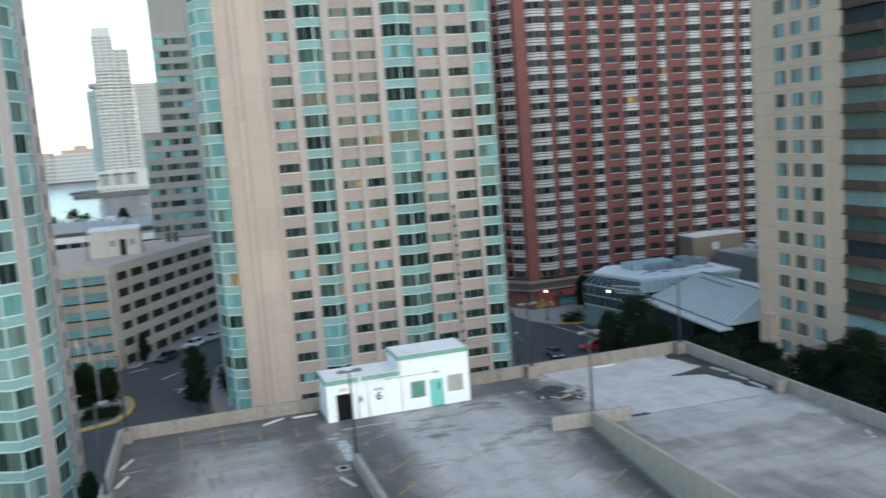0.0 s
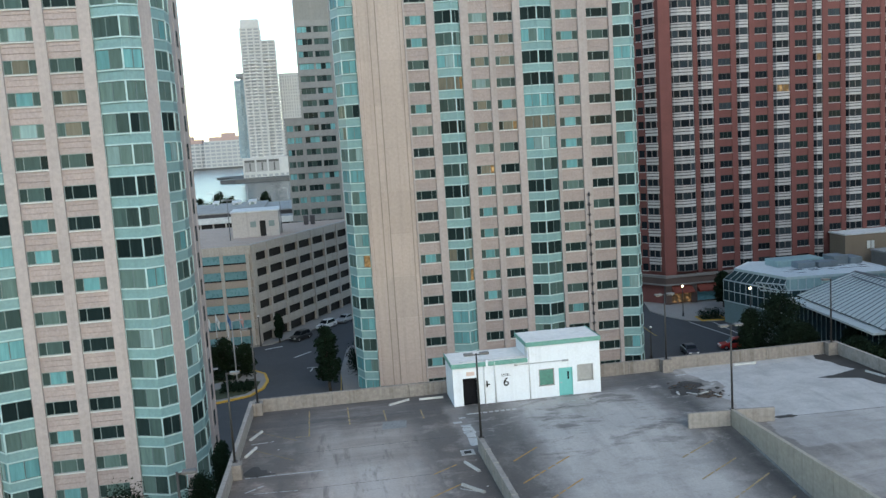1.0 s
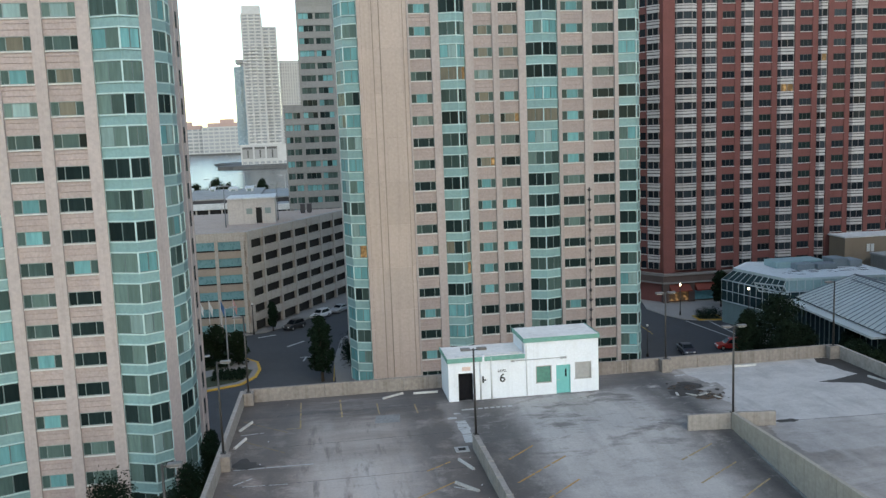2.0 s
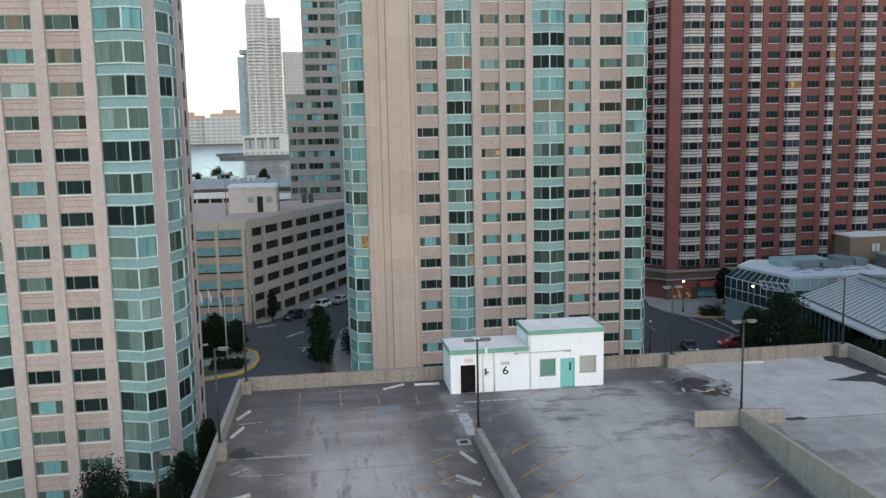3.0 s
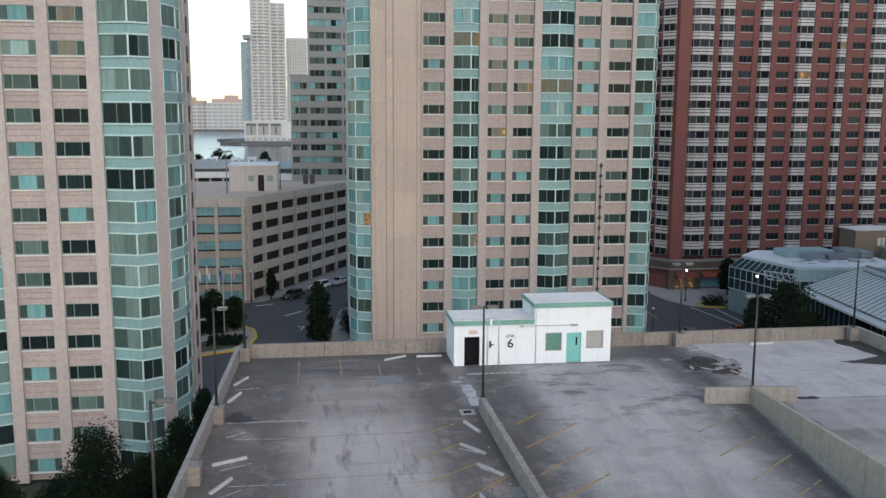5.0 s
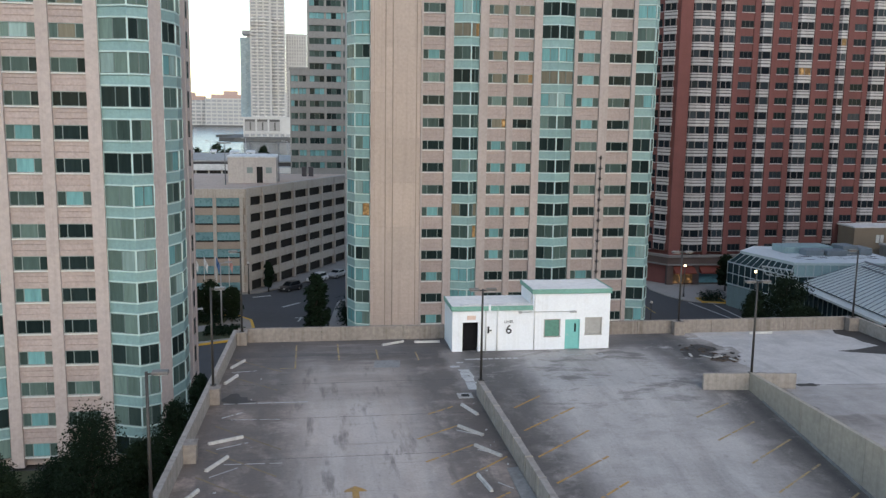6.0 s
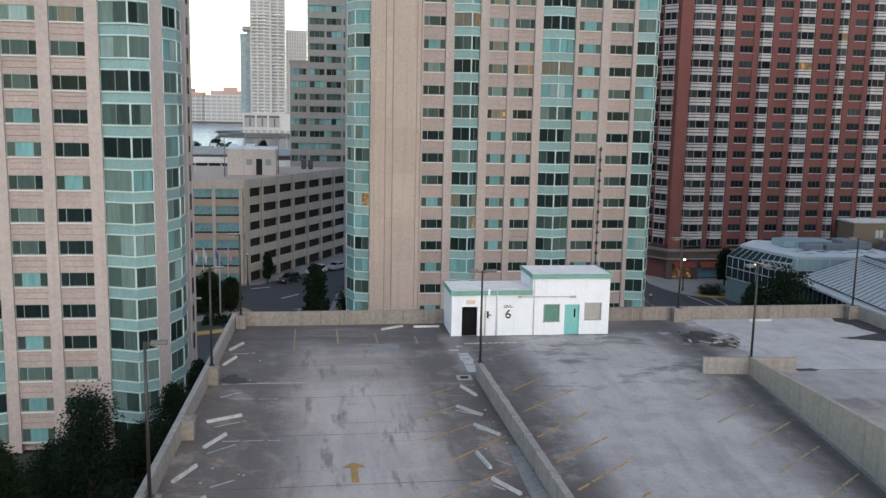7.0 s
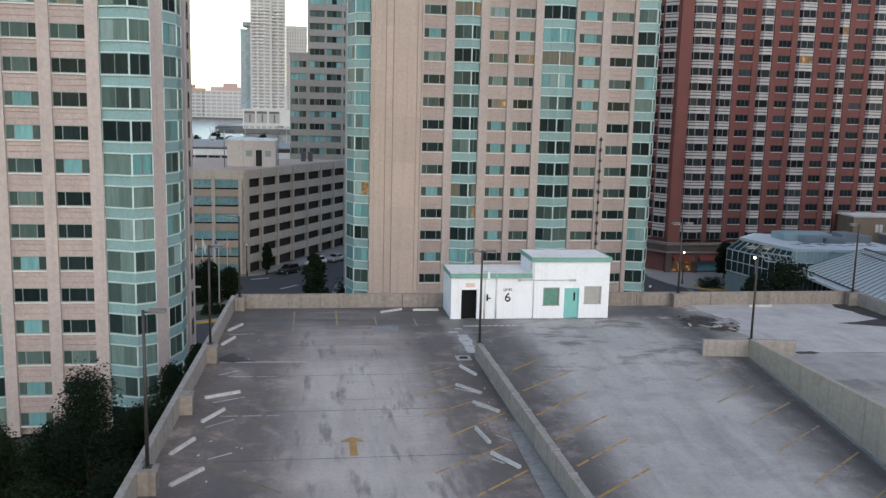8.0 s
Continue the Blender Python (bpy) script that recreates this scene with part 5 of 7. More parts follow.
# ---- garage across the street ----
ROOF_TAN = surface("sandy_roof_deck", (0.46, 0.35, 0.29), 0.9, 0.12, 2, 0.2, 0.0, stain=(0.4, (0.25, 0.22, 0.2)))
far_garage = thing("parking_garage", -10, 150, STREET, "grey-buff concrete parking garage with rows of dark openings", "parking garage", shift=(2.03, 4.39, 0.3))
HUT_BUFF = surface("pale_buff_stucco", (0.50, 0.45, 0.42), 0.85, 0.1, 3, 0.3, streak=0.3)
A5, B5, Z5 = (-14.2, 141.0), (6.0, 177.8), 2.6
# solid core: the shade of the open parking levels is in its colour
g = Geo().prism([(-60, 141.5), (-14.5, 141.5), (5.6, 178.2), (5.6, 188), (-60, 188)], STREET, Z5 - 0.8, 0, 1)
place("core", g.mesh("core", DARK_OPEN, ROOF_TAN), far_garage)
m5, L5 = along(A5, B5)
LEVEL5 = 2.82
n5 = 8
for k in range(6):
    z = Z5 - 1.55 - LEVEL5 * k
    g = Geo().box(0, L5, -0.1, 0.35, z + 0.15, z + (1.55 if k == 0 else 1.5))
    place("spandrel", g.mesh("spandrel", GARAGE), far_garage, m5)
    g = Geo().box(-46, 0.0, -0.1, 0.35, z + 0.15, z + (1.55 if k == 0 else 1.3))
    place("spandrel", g.mesh("spandrel", GARAGE_ORANGE if k else GARAGE), far_garage, pose(*A5, 0))
    for i in range(7):
        me = once("bluepanel", lambda: Geo().box(0.5, 4.32, 0.1, 0.2, 0, 1.4).mesh("tinted_panel", BLUE_PANEL))
        place("tinted_panel", me, far_garage, pose(A5[0] - 0.9 - 4.3 * (i + 1), A5[1], z - 1.25))
for i in range(n5 + 1):
    w = 0.5 if i else 1.5
    g = Geo().box(i * L5 / n5 - (0.25 if i else 0), i * L5 / n5 + w - 0.25, -0.22, 0.35, STREET, Z5)
    place("pier", g.mesh("pier", GARAGE), far_garage, m5)
for i in range(8):
    g = Geo().box(-0.9 - 4.3 * i, -0.35 - 4.3 * i, -0.25, 0.3, STREET, Z5 - 0.05)
    place("pier", g.mesh("pier", GARAGE), far_garage, pose(*A5, 0))
g = Geo().prism([(-60, 140.9), (-14.2, 140.9), (5.9, 177.6), (5.2, 178.2), (-14.6, 141.6), (-60, 141.6)], Z5, Z5 + 0.12)
place("coping", g.mesh("coping", GARAGE), far_garage)
g = Geo().box(-18.9, -10.0, 163, 172, Z5 - 0.8, 6.6).box(-19.1, -9.8, 162.8, 172.2, 6.6, 6.85, 1)
hut5 = place("roof_hut", g.mesh("roof_hut", HUT_BUFF, ROOF_WHITE), far_garage)
g = Geo().box(-13.6, -12.5, 162.9, 163.1, Z5 - 0.7, 4.9)
place("hut_door", g.mesh("hut_door", DARK_OPEN), hut5)
for x in (-15.4, -11.9):
    g = Geo().box(x, x + 1.1, 162.92, 163.05, 3.7, 4.8)
    place("hut_window", g.mesh("hut_window", FRAME_GREY), hut5)

ROOF_LAMP = surface("dull_grey_lamp_steel", (0.16, 0.16, 0.165), 0.5, 0.1, 8, 1)
for x, y, h, heads in ((-16.95, 163.2, 7.6, (-1, 1)), (-7.63, 172.0, 7.3, (1,))):
    root = thing("roof_lamp", x, y, 2.1, "tall grey lamp post on the garage roof", "lamp post", "garage roof lamps", shift=(0, 0, 0))
    w = world_of(root)
    place("pole", Geo().tube((0, 0, 0), (0, 0, h), 0.1, 0.07, 8).mesh("pole", ROOF_LAMP), root, w)
    for e in heads:
        bevelled(place("lamp_head", Geo().box(min(0, 1.1 * e), max(0, 1.1 * e), -0.25, 0.25, h - 0.05, h + 0.2).mesh("lamp_head", ROOF_LAMP), root, w), 0.05)
for x in (-2.9, -1.5):
    g = Geo().box(-0.5, 0.5, -0.4, 0.4, 0.1, 1.75).box(-0.55, 0.55, -0.45, 0.45, 1.75, 1.95).box(-0.4, 0.4, -0.3, 0.3, 0, 0.1)
    bevelled(tagged(place("bin", g.mesh("bin", DARK_BAND), None, pose(x, 184.0, 2.2), fixed=True), "dark upright bin on the garage roof", "bin", "bins on the roof"), 0.04)

# ---- long low roofs behind the garage ----
for x0, x1, y0, z1, deep in ((-62, -19.5, 198, 2.9, 14), (-19, 12, 198, 2.3, 20), (-66, -19, 214, 2.75, 40), (-18.5, 10, 222, 2.2, 34)):
    low = thing("low_building", (x0 + x1) / 2, y0 + deep / 2, STREET, "low building with a pale roof behind the garage", "building", "low roofs")
    if y0 < 200:
        place("wall", Geo().box(x0, x1, y0 + 0.4, y0 + deep, STREET, z1 - 1.4).mesh("wall", GREY_STONE), low)
        bevelled(place("parapet", Geo().box(x0 - 0.2, x1 + 0.2, y0 - 0.3, y0 + 0.4, z1 - 1.4, z1).mesh("parapet", ROOF_WHITE), low), 0.05)
        place("roof", Geo().box(x0, x1, y0 + 0.4, y0 + deep, z1 - 1.4, z1 - 1.0).mesh("roof", ROOF_GREY), low)
        place("opening", Geo().box(x0 + 0.3, x1 - 0.3, y0 + 0.1, y0 + 0.35, z1 - 3.0, z1 - 1.5).mesh("opening", DARK_OPEN), low)
        for i in range(int((x1 - x0) / 3)):
            place("mullion", Geo().box(x0 + 3 * i, x0 + 0.4 + 3 * i, y0 - 0.1, y0 + 0.05, z1 - 3.0, z1 - 1.4).mesh("mullion", GARAGE), low)
    else:
        place("wall", Geo().box(x0, x1, y0, y0 + deep, STREET, z1 - 0.3).mesh("wall", DARK_BAND), low)
        place("roof", Geo().box(x0 - 0.2, x1 + 0.2, y0 - 0.2, y0 + deep, z1 - 0.3, z1).mesh("roof", ROOF_GREY), low)

# ---- grey-green office tower ----
S6, Y6 = 2.83, 195.0
office = thing("office_tower", 6, 205, STREET, "stepped grey-green office tower with banded windows", "office tower", shift=(3.0, 11.57, -0.05))
for x0, x1, y0, top in ((-9.2, -5.2, Y6 + 0.3, 25.0), (-5.2, 30, Y6, 58.0)):
    place("core", Geo().box(x0, x1, y0 + 0.4, y0 + 24, STREET, top).mesh("core", GREY_STONE), office)
    place("roof", Geo().box(x0 - 0.2, x1 + 0.2, y0 - 0.2, y0 + 24.2, top, top + 0.5).mesh("roof", GREY_STONE), office)
rng6 = random.Random(61)
FRAME_OFFICE = surface("grey_office_frame", (0.10, 0.12, 0.12), 0.5, 0.1, 4, 1)
for x0, x1, y0, top, cols in ((-9.2, -5.2, Y6 + 0.3, 25.0, ((-8.95, -7.35), (-7.1, -5.5))), (-5.2, 30, Y6, 58.0, ((-4.7, -1.35), (-0.85, 2.5), (3.0, 5.9), (6.3, 9.6), (10.1, 13.4), (14, 17), (18, 21), (23, 27)))):
    k = 0
    while True:
        z = 22.3 + S6 * (8 - k)
        k += 1
        if z < STREET + 1:
            break
        if z + 1.4 > top:
            continue
        place("spandrel", once(("sp6", x0), lambda: Geo().box(x0, x1, y0 - 0.05, y0 + 0.4, 1.4, S6).mesh("spandrel", GREY_STONE)), office, pose(0, 0, z))
        for a, c in cols:
            n = 3 if c - a > 2 else 2
            step = (c - a) / n
            cells = [(0.04 + i * step, (i + 1) * step - 0.04, 0.05, 1.35) for i in range(n)]
            win = place("window", once(("w6", round(c - a, 2)), lambda: wall_with_holes(0, c - a, 0, 1.4, 0, 0.08, cells).mesh("window", FRAME_OFFICE)), office, pose(a, y0 + 0.1, z))
            tone = rng6.choice([G_DARK, G_MID, G_MID, G_TEAL])
            if c < 6:
                for i in range(n):
                    mt = tone if rng6.random() < 0.6 else rng6.choice([G_DARK, G_MID, G_TEAL])
                    place("pane", once(("p6", n, round(step, 2), mt.name), lambda: Geo().box(0.02, step - 0.02, 0.09, 0.12, 0.03, 1.37).mesh("pane", mt)), win, pose(a + i * step, y0 + 0.1, z))
            else:
                place("pane", once(("p6", round(c - a, 2), tone.name), lambda: Geo().box(0.02, c - a - 0.02, 0.09, 0.12, 0.03, 1.37).mesh("pane", tone)), win, pose(a, y0 + 0.1, z))
    xs = [x0] + [v for c in cols for v in c] + [x1]
    for a, c in zip(xs[::2], xs[1::2]):
        if c - a > 0.05:
            place("pier", Geo().box(a, c, y0 - 0.02, y0 + 0.4, STREET, top).mesh("pier", GREY_STONE), office)

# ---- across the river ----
# distance haze is mixed into these colours: paler, greyer, low contrast
HAZE_WHITE = surface("haze_grey_cladding", (0.48, 0.48, 0.485), 0.7, 0.06, 0.3, 0.02, 0.03)
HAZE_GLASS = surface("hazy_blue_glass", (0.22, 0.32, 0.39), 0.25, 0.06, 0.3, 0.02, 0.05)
HAZE_DARK = surface("haze_lifted_window_band", (0.29, 0.305, 0.33), 0.4, 0.16, 0.4, 0.05, 0.1)
HAZE_RED = surface("haze_paled_terracotta", (0.43, 0.30, 0.27), 0.8, 0.08, 0.3, 0.03, 0.05)


def far_block(name, label, x0, x1, y0, depth, z0, z1, storey, wall, glass, cols, mass=None):
    root = thing(name, (x0 + x1) / 2, y0 + depth / 2, z0, label, "building", "buildings across the river")
    place("wall", Geo().box(x0, x1, y0 + 1.2, y0 + depth, z0, z1).mesh("wall", glass), root)
    n = int((z1 - z0) / storey)
    band = Geo().box(x0 - 0.4, x1 + 0.4, y0, y0 + 1.5, 0, storey * 0.42).mesh("floor_band", wall)
    for i in range(n + 1):
        place("floor_band", band, root, pose(0, 0, z0 + i * storey))
    for i in range(cols + 1):
        x = x0 + (x1 - x0) * i / cols
        place("pier", Geo().box(x - 0.8, x + 0.8, y0 - 0.4, y0 + 1.4, z0, z1).mesh("pier", wall), root)
    return root


def balconies(root, x0, x1, y, z0, z1, storey, seed):
    """White balcony slabs in uneven runs up a far front."""
    rng = random.Random(seed)
    spans = []
    x = x0
    while x < x1 - 2:
        w = rng.uniform(2.0, 4.5)
        spans.append((x, min(x1, x + w)))
        x += w + rng.uniform(0.6, 2.2)
    for i in range(int((z1 - z0) / storey)):
        for k, (a, c) in enumerate(spans):
            if rng.random() < 0.8:
                me = once(("balc", seed, k), lambda: Geo().box(a, c, y - 2.2, y, 0, 1.25).mesh("balcony", BALC_WHITE))
                place("balcony", me, root, pose(0, 0, z0 + i * storey + 0.3))


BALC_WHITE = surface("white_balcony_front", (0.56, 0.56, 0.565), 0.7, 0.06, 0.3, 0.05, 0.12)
Y7, W = 880, -16.2
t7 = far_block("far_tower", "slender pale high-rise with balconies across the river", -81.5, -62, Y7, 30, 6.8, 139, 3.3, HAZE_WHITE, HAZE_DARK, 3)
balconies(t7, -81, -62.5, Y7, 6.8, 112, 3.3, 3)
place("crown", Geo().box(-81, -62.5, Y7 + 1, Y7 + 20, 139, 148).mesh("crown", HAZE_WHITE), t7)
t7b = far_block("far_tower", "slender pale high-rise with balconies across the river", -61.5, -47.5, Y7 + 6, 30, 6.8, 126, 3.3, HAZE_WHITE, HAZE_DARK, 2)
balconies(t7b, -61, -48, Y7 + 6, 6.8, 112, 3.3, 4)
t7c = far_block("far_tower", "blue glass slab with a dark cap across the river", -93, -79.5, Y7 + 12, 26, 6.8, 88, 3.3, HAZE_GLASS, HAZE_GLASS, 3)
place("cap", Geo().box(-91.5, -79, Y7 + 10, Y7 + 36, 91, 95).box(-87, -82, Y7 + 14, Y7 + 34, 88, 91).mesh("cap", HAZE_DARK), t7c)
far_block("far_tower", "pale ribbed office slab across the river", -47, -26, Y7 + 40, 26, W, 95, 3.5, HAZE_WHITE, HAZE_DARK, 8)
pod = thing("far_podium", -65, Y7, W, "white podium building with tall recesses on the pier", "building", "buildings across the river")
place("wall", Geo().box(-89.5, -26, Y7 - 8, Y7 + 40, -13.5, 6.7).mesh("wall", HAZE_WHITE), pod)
PIER_DARK = surface("dark_pier_stone", (0.10, 0.10, 0.10), 0.9, 0.2, 0.5, 0.05)
PANEL_GREY = surface("grey_wall_panel", (0.29, 0.285, 0.29), 0.7, 0.08, 0.5, 0.05, 0.05)
place("frame", wall_with_holes(-89.5, -50, -9.5, 6.4, Y7 - 9.2, Y7 - 8.0, [(-88 + 12.4 * i, -77.2 + 12.4 * i, -7.5, 4.6) for i in range(3)]).mesh("frame", HAZE_WHITE), pod)
for i in range(3):
    x = -88 + 12.4 * i
    place("panel", Geo().box(x - 0.2, x + 11, Y7 - 8.35, Y7 - 7.9, -7.7, 4.8).mesh("panel", PANEL_GREY), pod)
    place("louvre", Geo().box(x + 0.3, x + 10.5, Y7 - 8.7, Y7 - 8.3, 2.2, 4.4).mesh("louvre", PIER_DARK), pod)
    place("slot", Geo().box(x + 5.0, x + 6.4, Y7 - 8.6, Y7 - 8.3, -6.5, 1.6).mesh("slot", PIER_DARK), pod)
for i in range(10):
    place("arcade_opening", Geo().box(-88 + 6 * i, -84 + 6 * i, Y7 - 8.3, Y7 - 7.9, -12.9, -10.4).mesh("arcade_opening", HAZE_DARK), pod)
tagged(place("pier", Geo().prism([(-112, 850), (-95, 838), (0, 838), (10, 930), (-95, 930)], -17.5, -13.4).mesh("pier", PIER_DARK)), "dark stone pier under the far towers", "pier", kind="structure")
tagged(place("pier", Geo().prism([(-130, 960), (-100, 930), (-92, 935), (-100, 1000), (-125, 985)], -17.5, -14.5).mesh("pier", PIER_DARK)), "dark stone pier under the far towers", "pier", kind="structure")
for x0, x1, z1, y0 in ((-330, -215, 28, 1470), (-214, -150, 31, 1462), (-149, -60, 30, 1475), (-59, 80, 26, 1480), (81, 300, 30, 1480)):
    b = far_block("far_shore_building", "long pale waterfront apartment building", x0, x1, y0, 40, STREET, z1, 6.2, HAZE_WHITE, HAZE_DARK, max(4, int((x1 - x0) / 9)))
    place("red_roof", Geo().box(x0 + 8, x1 - 6, y0 + 8, y0 + 40, z1, z1 + 7).box(x0 + (x1 - x0) * 0.45, x0 + (x1 - x0) * 0.8, y0 + 10, y0 + 36, z1 + 7, z1 + 13).mesh("red_roof", HAZE_RED), b)
tagged(place("shore_wall", Geo().box(-900, 900, 1438, 1446, -17.5, -13.8).mesh("shore_wall", PIER_DARK)), "dark river wall on the far shore", "river wall", kind="structure")

# ---- plain unseen blocks, added to shade the red tower's foot and the street ----
for x0, x1, y0, y1, top in ((100, 160, -40, 44, 40), (101, 150, 60, 112, 14)):
    tagged(place("backdrop", Geo().box(x0, x1, y0, y1, STREET, top).mesh("backdrop", BUFF_BRICK)), "unseen plain block added to shade the street and red tower", "building", kind="structure")

# ---- glass pavilion and its ribbed roof ----
STEEL_WHITE = surface("white_steel_mullion", (0.50, 0.55, 0.56), 0.5, 0.08, 5, 1)
TEAL_FASCIA = surface("pale_aqua_fascia", (0.30, 0.42, 0.43), 0.5, 0.08, 3, 0.3, 0.03, streak=0.3)
G_MALL = pane("aqua_grey_pavilion_glass", (0.025, 0.045, 0.05), 0.25)
UNIT = surface("grey_blue_plant_box", (0.20, 0.235, 0.26), 0.6, 0.12, 3, 0.4, 0.08)
PAV_ROOF = surface("white_flat_roofing", (0.70, 0.71, 0.71), 0.85, 0.10, 2, 0.3, 0.0, stain=(0.3, (0.4, 0.4, 0.4)))
PAV_EDGE = surface("aqua_white_roof_edge", (0.50, 0.57, 0.57), 0.5, 0.08, 3, 0.4)
pav = thing("glass_pavilion", 80, 122, STREET, "low glass pavilion with a white flat roof and sloping glazing", "pavilion", shift=(0, 0, 0))
ROOF8 = [(66.46, 128.78), (69.18, 117.25), (86.37, 115.19), (87.13, 128.86), (71.30, 133.65)]
WALL8 = [(65.47, 130.70), (68.59, 117.25), (86.46, 115.44), (87.23, 129.69), (70.95, 135.48)]
RZ = -5.3


def inset(pts, d):
    cx, cy = sum(p[0] for p in pts) / len(pts), sum(p[1] for p in pts) / len(pts)
    return [(p[0] + (cx - p[0]) * d, p[1] + (cy - p[1]) * d) for p in pts]


place("roof", Geo().stack([(ROOF8, RZ - 0.4, 1), (ROOF8, RZ, 0), (inset(ROOF8, 0.03), RZ, 0), (inset(ROOF8, 0.035), RZ - 0.12, 0)]).mesh("roof", PAV_ROOF, PAV_EDGE), pav)
place("fascia", Geo().prism(inset(ROOF8, 0.02), -7.4, RZ - 0.4).mesh("fascia", TEAL_FASCIA), pav)
BASE_TEAL = surface("dull_teal_base_wall", (0.17, 0.235, 0.24), 0.7, 0.1, 3, 0.3, 0.0, streak=0.4)
place("base_wall", Geo().prism(inset(WALL8, 0.01), STREET, -10.9).mesh("base_wall", BASE_TEAL), pav)
place("inner_wall", Geo().prism(inset(WALL8, 0.06), -10.9, -7.4).mesh("inner_wall", DARK_BAND), pav)
for i, (tall, lean) in enumerate(((True, True), (True, False), (True, False), (True, False), (True, True))):
    a, b = Vector((*WALL8[i], 0)), Vector((*WALL8[(i + 1) % 5], 0))
    n = max(4, int((b - a).length / 1.35))
    lift = lambda p, z: Vector((p.x, p.y, z))
    g = Geo()
    g.face([lift(a, -10.9), lift(b, -10.9), lift(b, -7.4), lift(a, -7.4)])
    place("glazing", g.mesh("glazing", G_MALL), pav)
    for j in range(n + 1):
        p = a.lerp(b, j / n)
        place("mullion", Geo().tube(lift(p, -10.9), lift(p, -7.35), 0.07, sides=4).mesh("mullion", STEEL_WHITE), pav)
    for z in (-10.9, -9.15, -7.4):
        place("transom", Geo().tube(lift(a, z), lift(b, z), 0.07 if z > -10 and z < -8 else 0.11, sides=4).mesh("transom", STEEL_WHITE), pav)
    if lean:
        c, d = Vector((*ROOF8[(i + 1) % 5], RZ - 0.45)), Vector((*ROOF8[i], RZ - 0.45))
        g = Geo()
        g.face([lift(a, -7.4), lift(b, -7.4), c, d])
        place("sloping_glazing", g.mesh("sloping_glazing", G_MALL), pav)
        for j in range(n + 1):
            place("rafter", Geo().tube(lift(a.lerp(b, j / n), -7.4), d.lerp(c, j / n), 0.07, sides=4).mesh("rafter", STEEL_WHITE), pav)
# short mullions on the fascia, and slanting white struts under the roof's south corner
for j in range(14):
    p = Vector((*ROOF8[1], 0)).lerp(Vector((*ROOF8[2], 0)), (j + 0.5) / 14)
    place("fascia_rib", Geo().box(p.x - 0.05, p.x + 0.05, p.y + 0.05, p.y + 0.3, -7.4, RZ - 0.4).mesh("fascia_rib", STEEL_WHITE), pav)
RAIL = (Vector((66.34, 121.30, -6.5)), Vector((68.59, 116.65, -6.35)))
for j in range(6):
    p = RAIL[0].lerp(RAIL[1], j / 5)
    place("strut", Geo().tube(p, p + Vector((0.35, -0.75, -1.15)), 0.09, sides=4).mesh("strut", STEEL_WHITE), pav)
for o in (Vector((0, 0, 0)), Vector((0.35, -0.75, -1.15))):
    place("strut_rail", Geo().tube(RAIL[0] + o, RAIL[1] + o, 0.11, sides=4).mesh("strut_rail", STEEL_WHITE), pav)
for x0, x1, y0, y1, h, mt_ in ((72.6, 80.8, 126.2, 130.2, 1, TEAL_FASCIA), (74.8, 77.8, 123.7, 125.7, 0.9, UNIT), (78.1, 81.5, 123.3, 125.5, 0.8, UNIT), (81.5, 84.1, 124.6, 127.8, 1.3, UNIT), (84.1, 86.2, 124.0, 127.2, 1, UNIT)):
    u = place("roof_unit", Geo().stack([([(x0, y0), (x1, y0), (x1, y1), (x0, y1)], RZ - 0.1, 0), ([(x0, y0), (x1, y0), (x1, y1), (x0, y1)], RZ - 0.1 + h, 0), ([(x0 + 0.3, y0 + 0.3), (x1 - 0.3, y0 + 0.3), (x1 - 0.3, y1 - 0.3), (x0 + 0.3, y1 - 0.3)], RZ + h, 0)]).mesh("roof_unit", mt_), fixed=True)
    tagged(bevelled(u, 0.05), "grey-blue plant housing on the pavilion roof", "roof unit", "roof units")
rngd = random.Random(5)
for i in range(26):
    x, y = rngd.uniform(71.2, 85.2), rngd.uniform(120.4, 123.9)
    w, l = rngd.uniform(0.4, 1.6), rngd.uniform(0.2, 0.6)
    tagged(place("roof_patch", Geo().prism([(x, y), (x + w, y + rngd.uniform(-0.2, 0.2)), (x + w * 0.8, y + l), (x - 0.2, y + l * 0.8)], -5.5, -5.405).mesh("roof_patch", DARK_BAND), fixed=True), "dark tar patch on the pavilion roof", "patch", "roof patches", "structure")

SHED_WHITE = surface("white_ribbed_metal", (0.71, 0.72, 0.68), 0.55, 0.06, 3, 0.3, 0.0, streak=0.2)
RIB_DARK = surface("dark_roof_rib", (0.22, 0.23, 0.24), 0.5, 0.1, 4, 1)
shed = thing("ribbed_roof_hall", 77, 105, STREET, "hall with a sloping white ribbed metal roof", "hall", shift=(0, 0, 0))
E0, E1, R0, R1 = Vector((70.71, 117.06, -8.2)), Vector((68.52, 92.67, -8.2)), Vector((78.85, 114.72, -4.9)), Vector((76.80, 95.44, -4.9))
BK0, BK1 = Vector((90, 114.6, -8.2)), Vector((87, 94.4, -8.2))
g = Geo()
for a, b, c, d in ((E0, E1, R1, R0), (R0, R1, BK1, BK0)):
    g.face([a, b, c, d])
g.face([E0, R0, BK0])
g.face([E1, BK1, R1])
place("roof", g.mesh("roof", SHED_WHITE), shed)
for j in range(21):
    f = j / 20
    p, q = E0.lerp(E1, f), R0.lerp(R1, f)
    up = Vector((-0.05, 0, 0.06))
    place("rib", Geo().tube(p + up, q + up, 0.05, sides=4).mesh("rib", RIB_DARK), shed)
place("ridge", Geo().tube(R0 + Vector((0, 0, 0.05)), R1 + Vector((0, 0, 0.05)), 0.14, sides=4).mesh("ridge", RIB_DARK), shed)
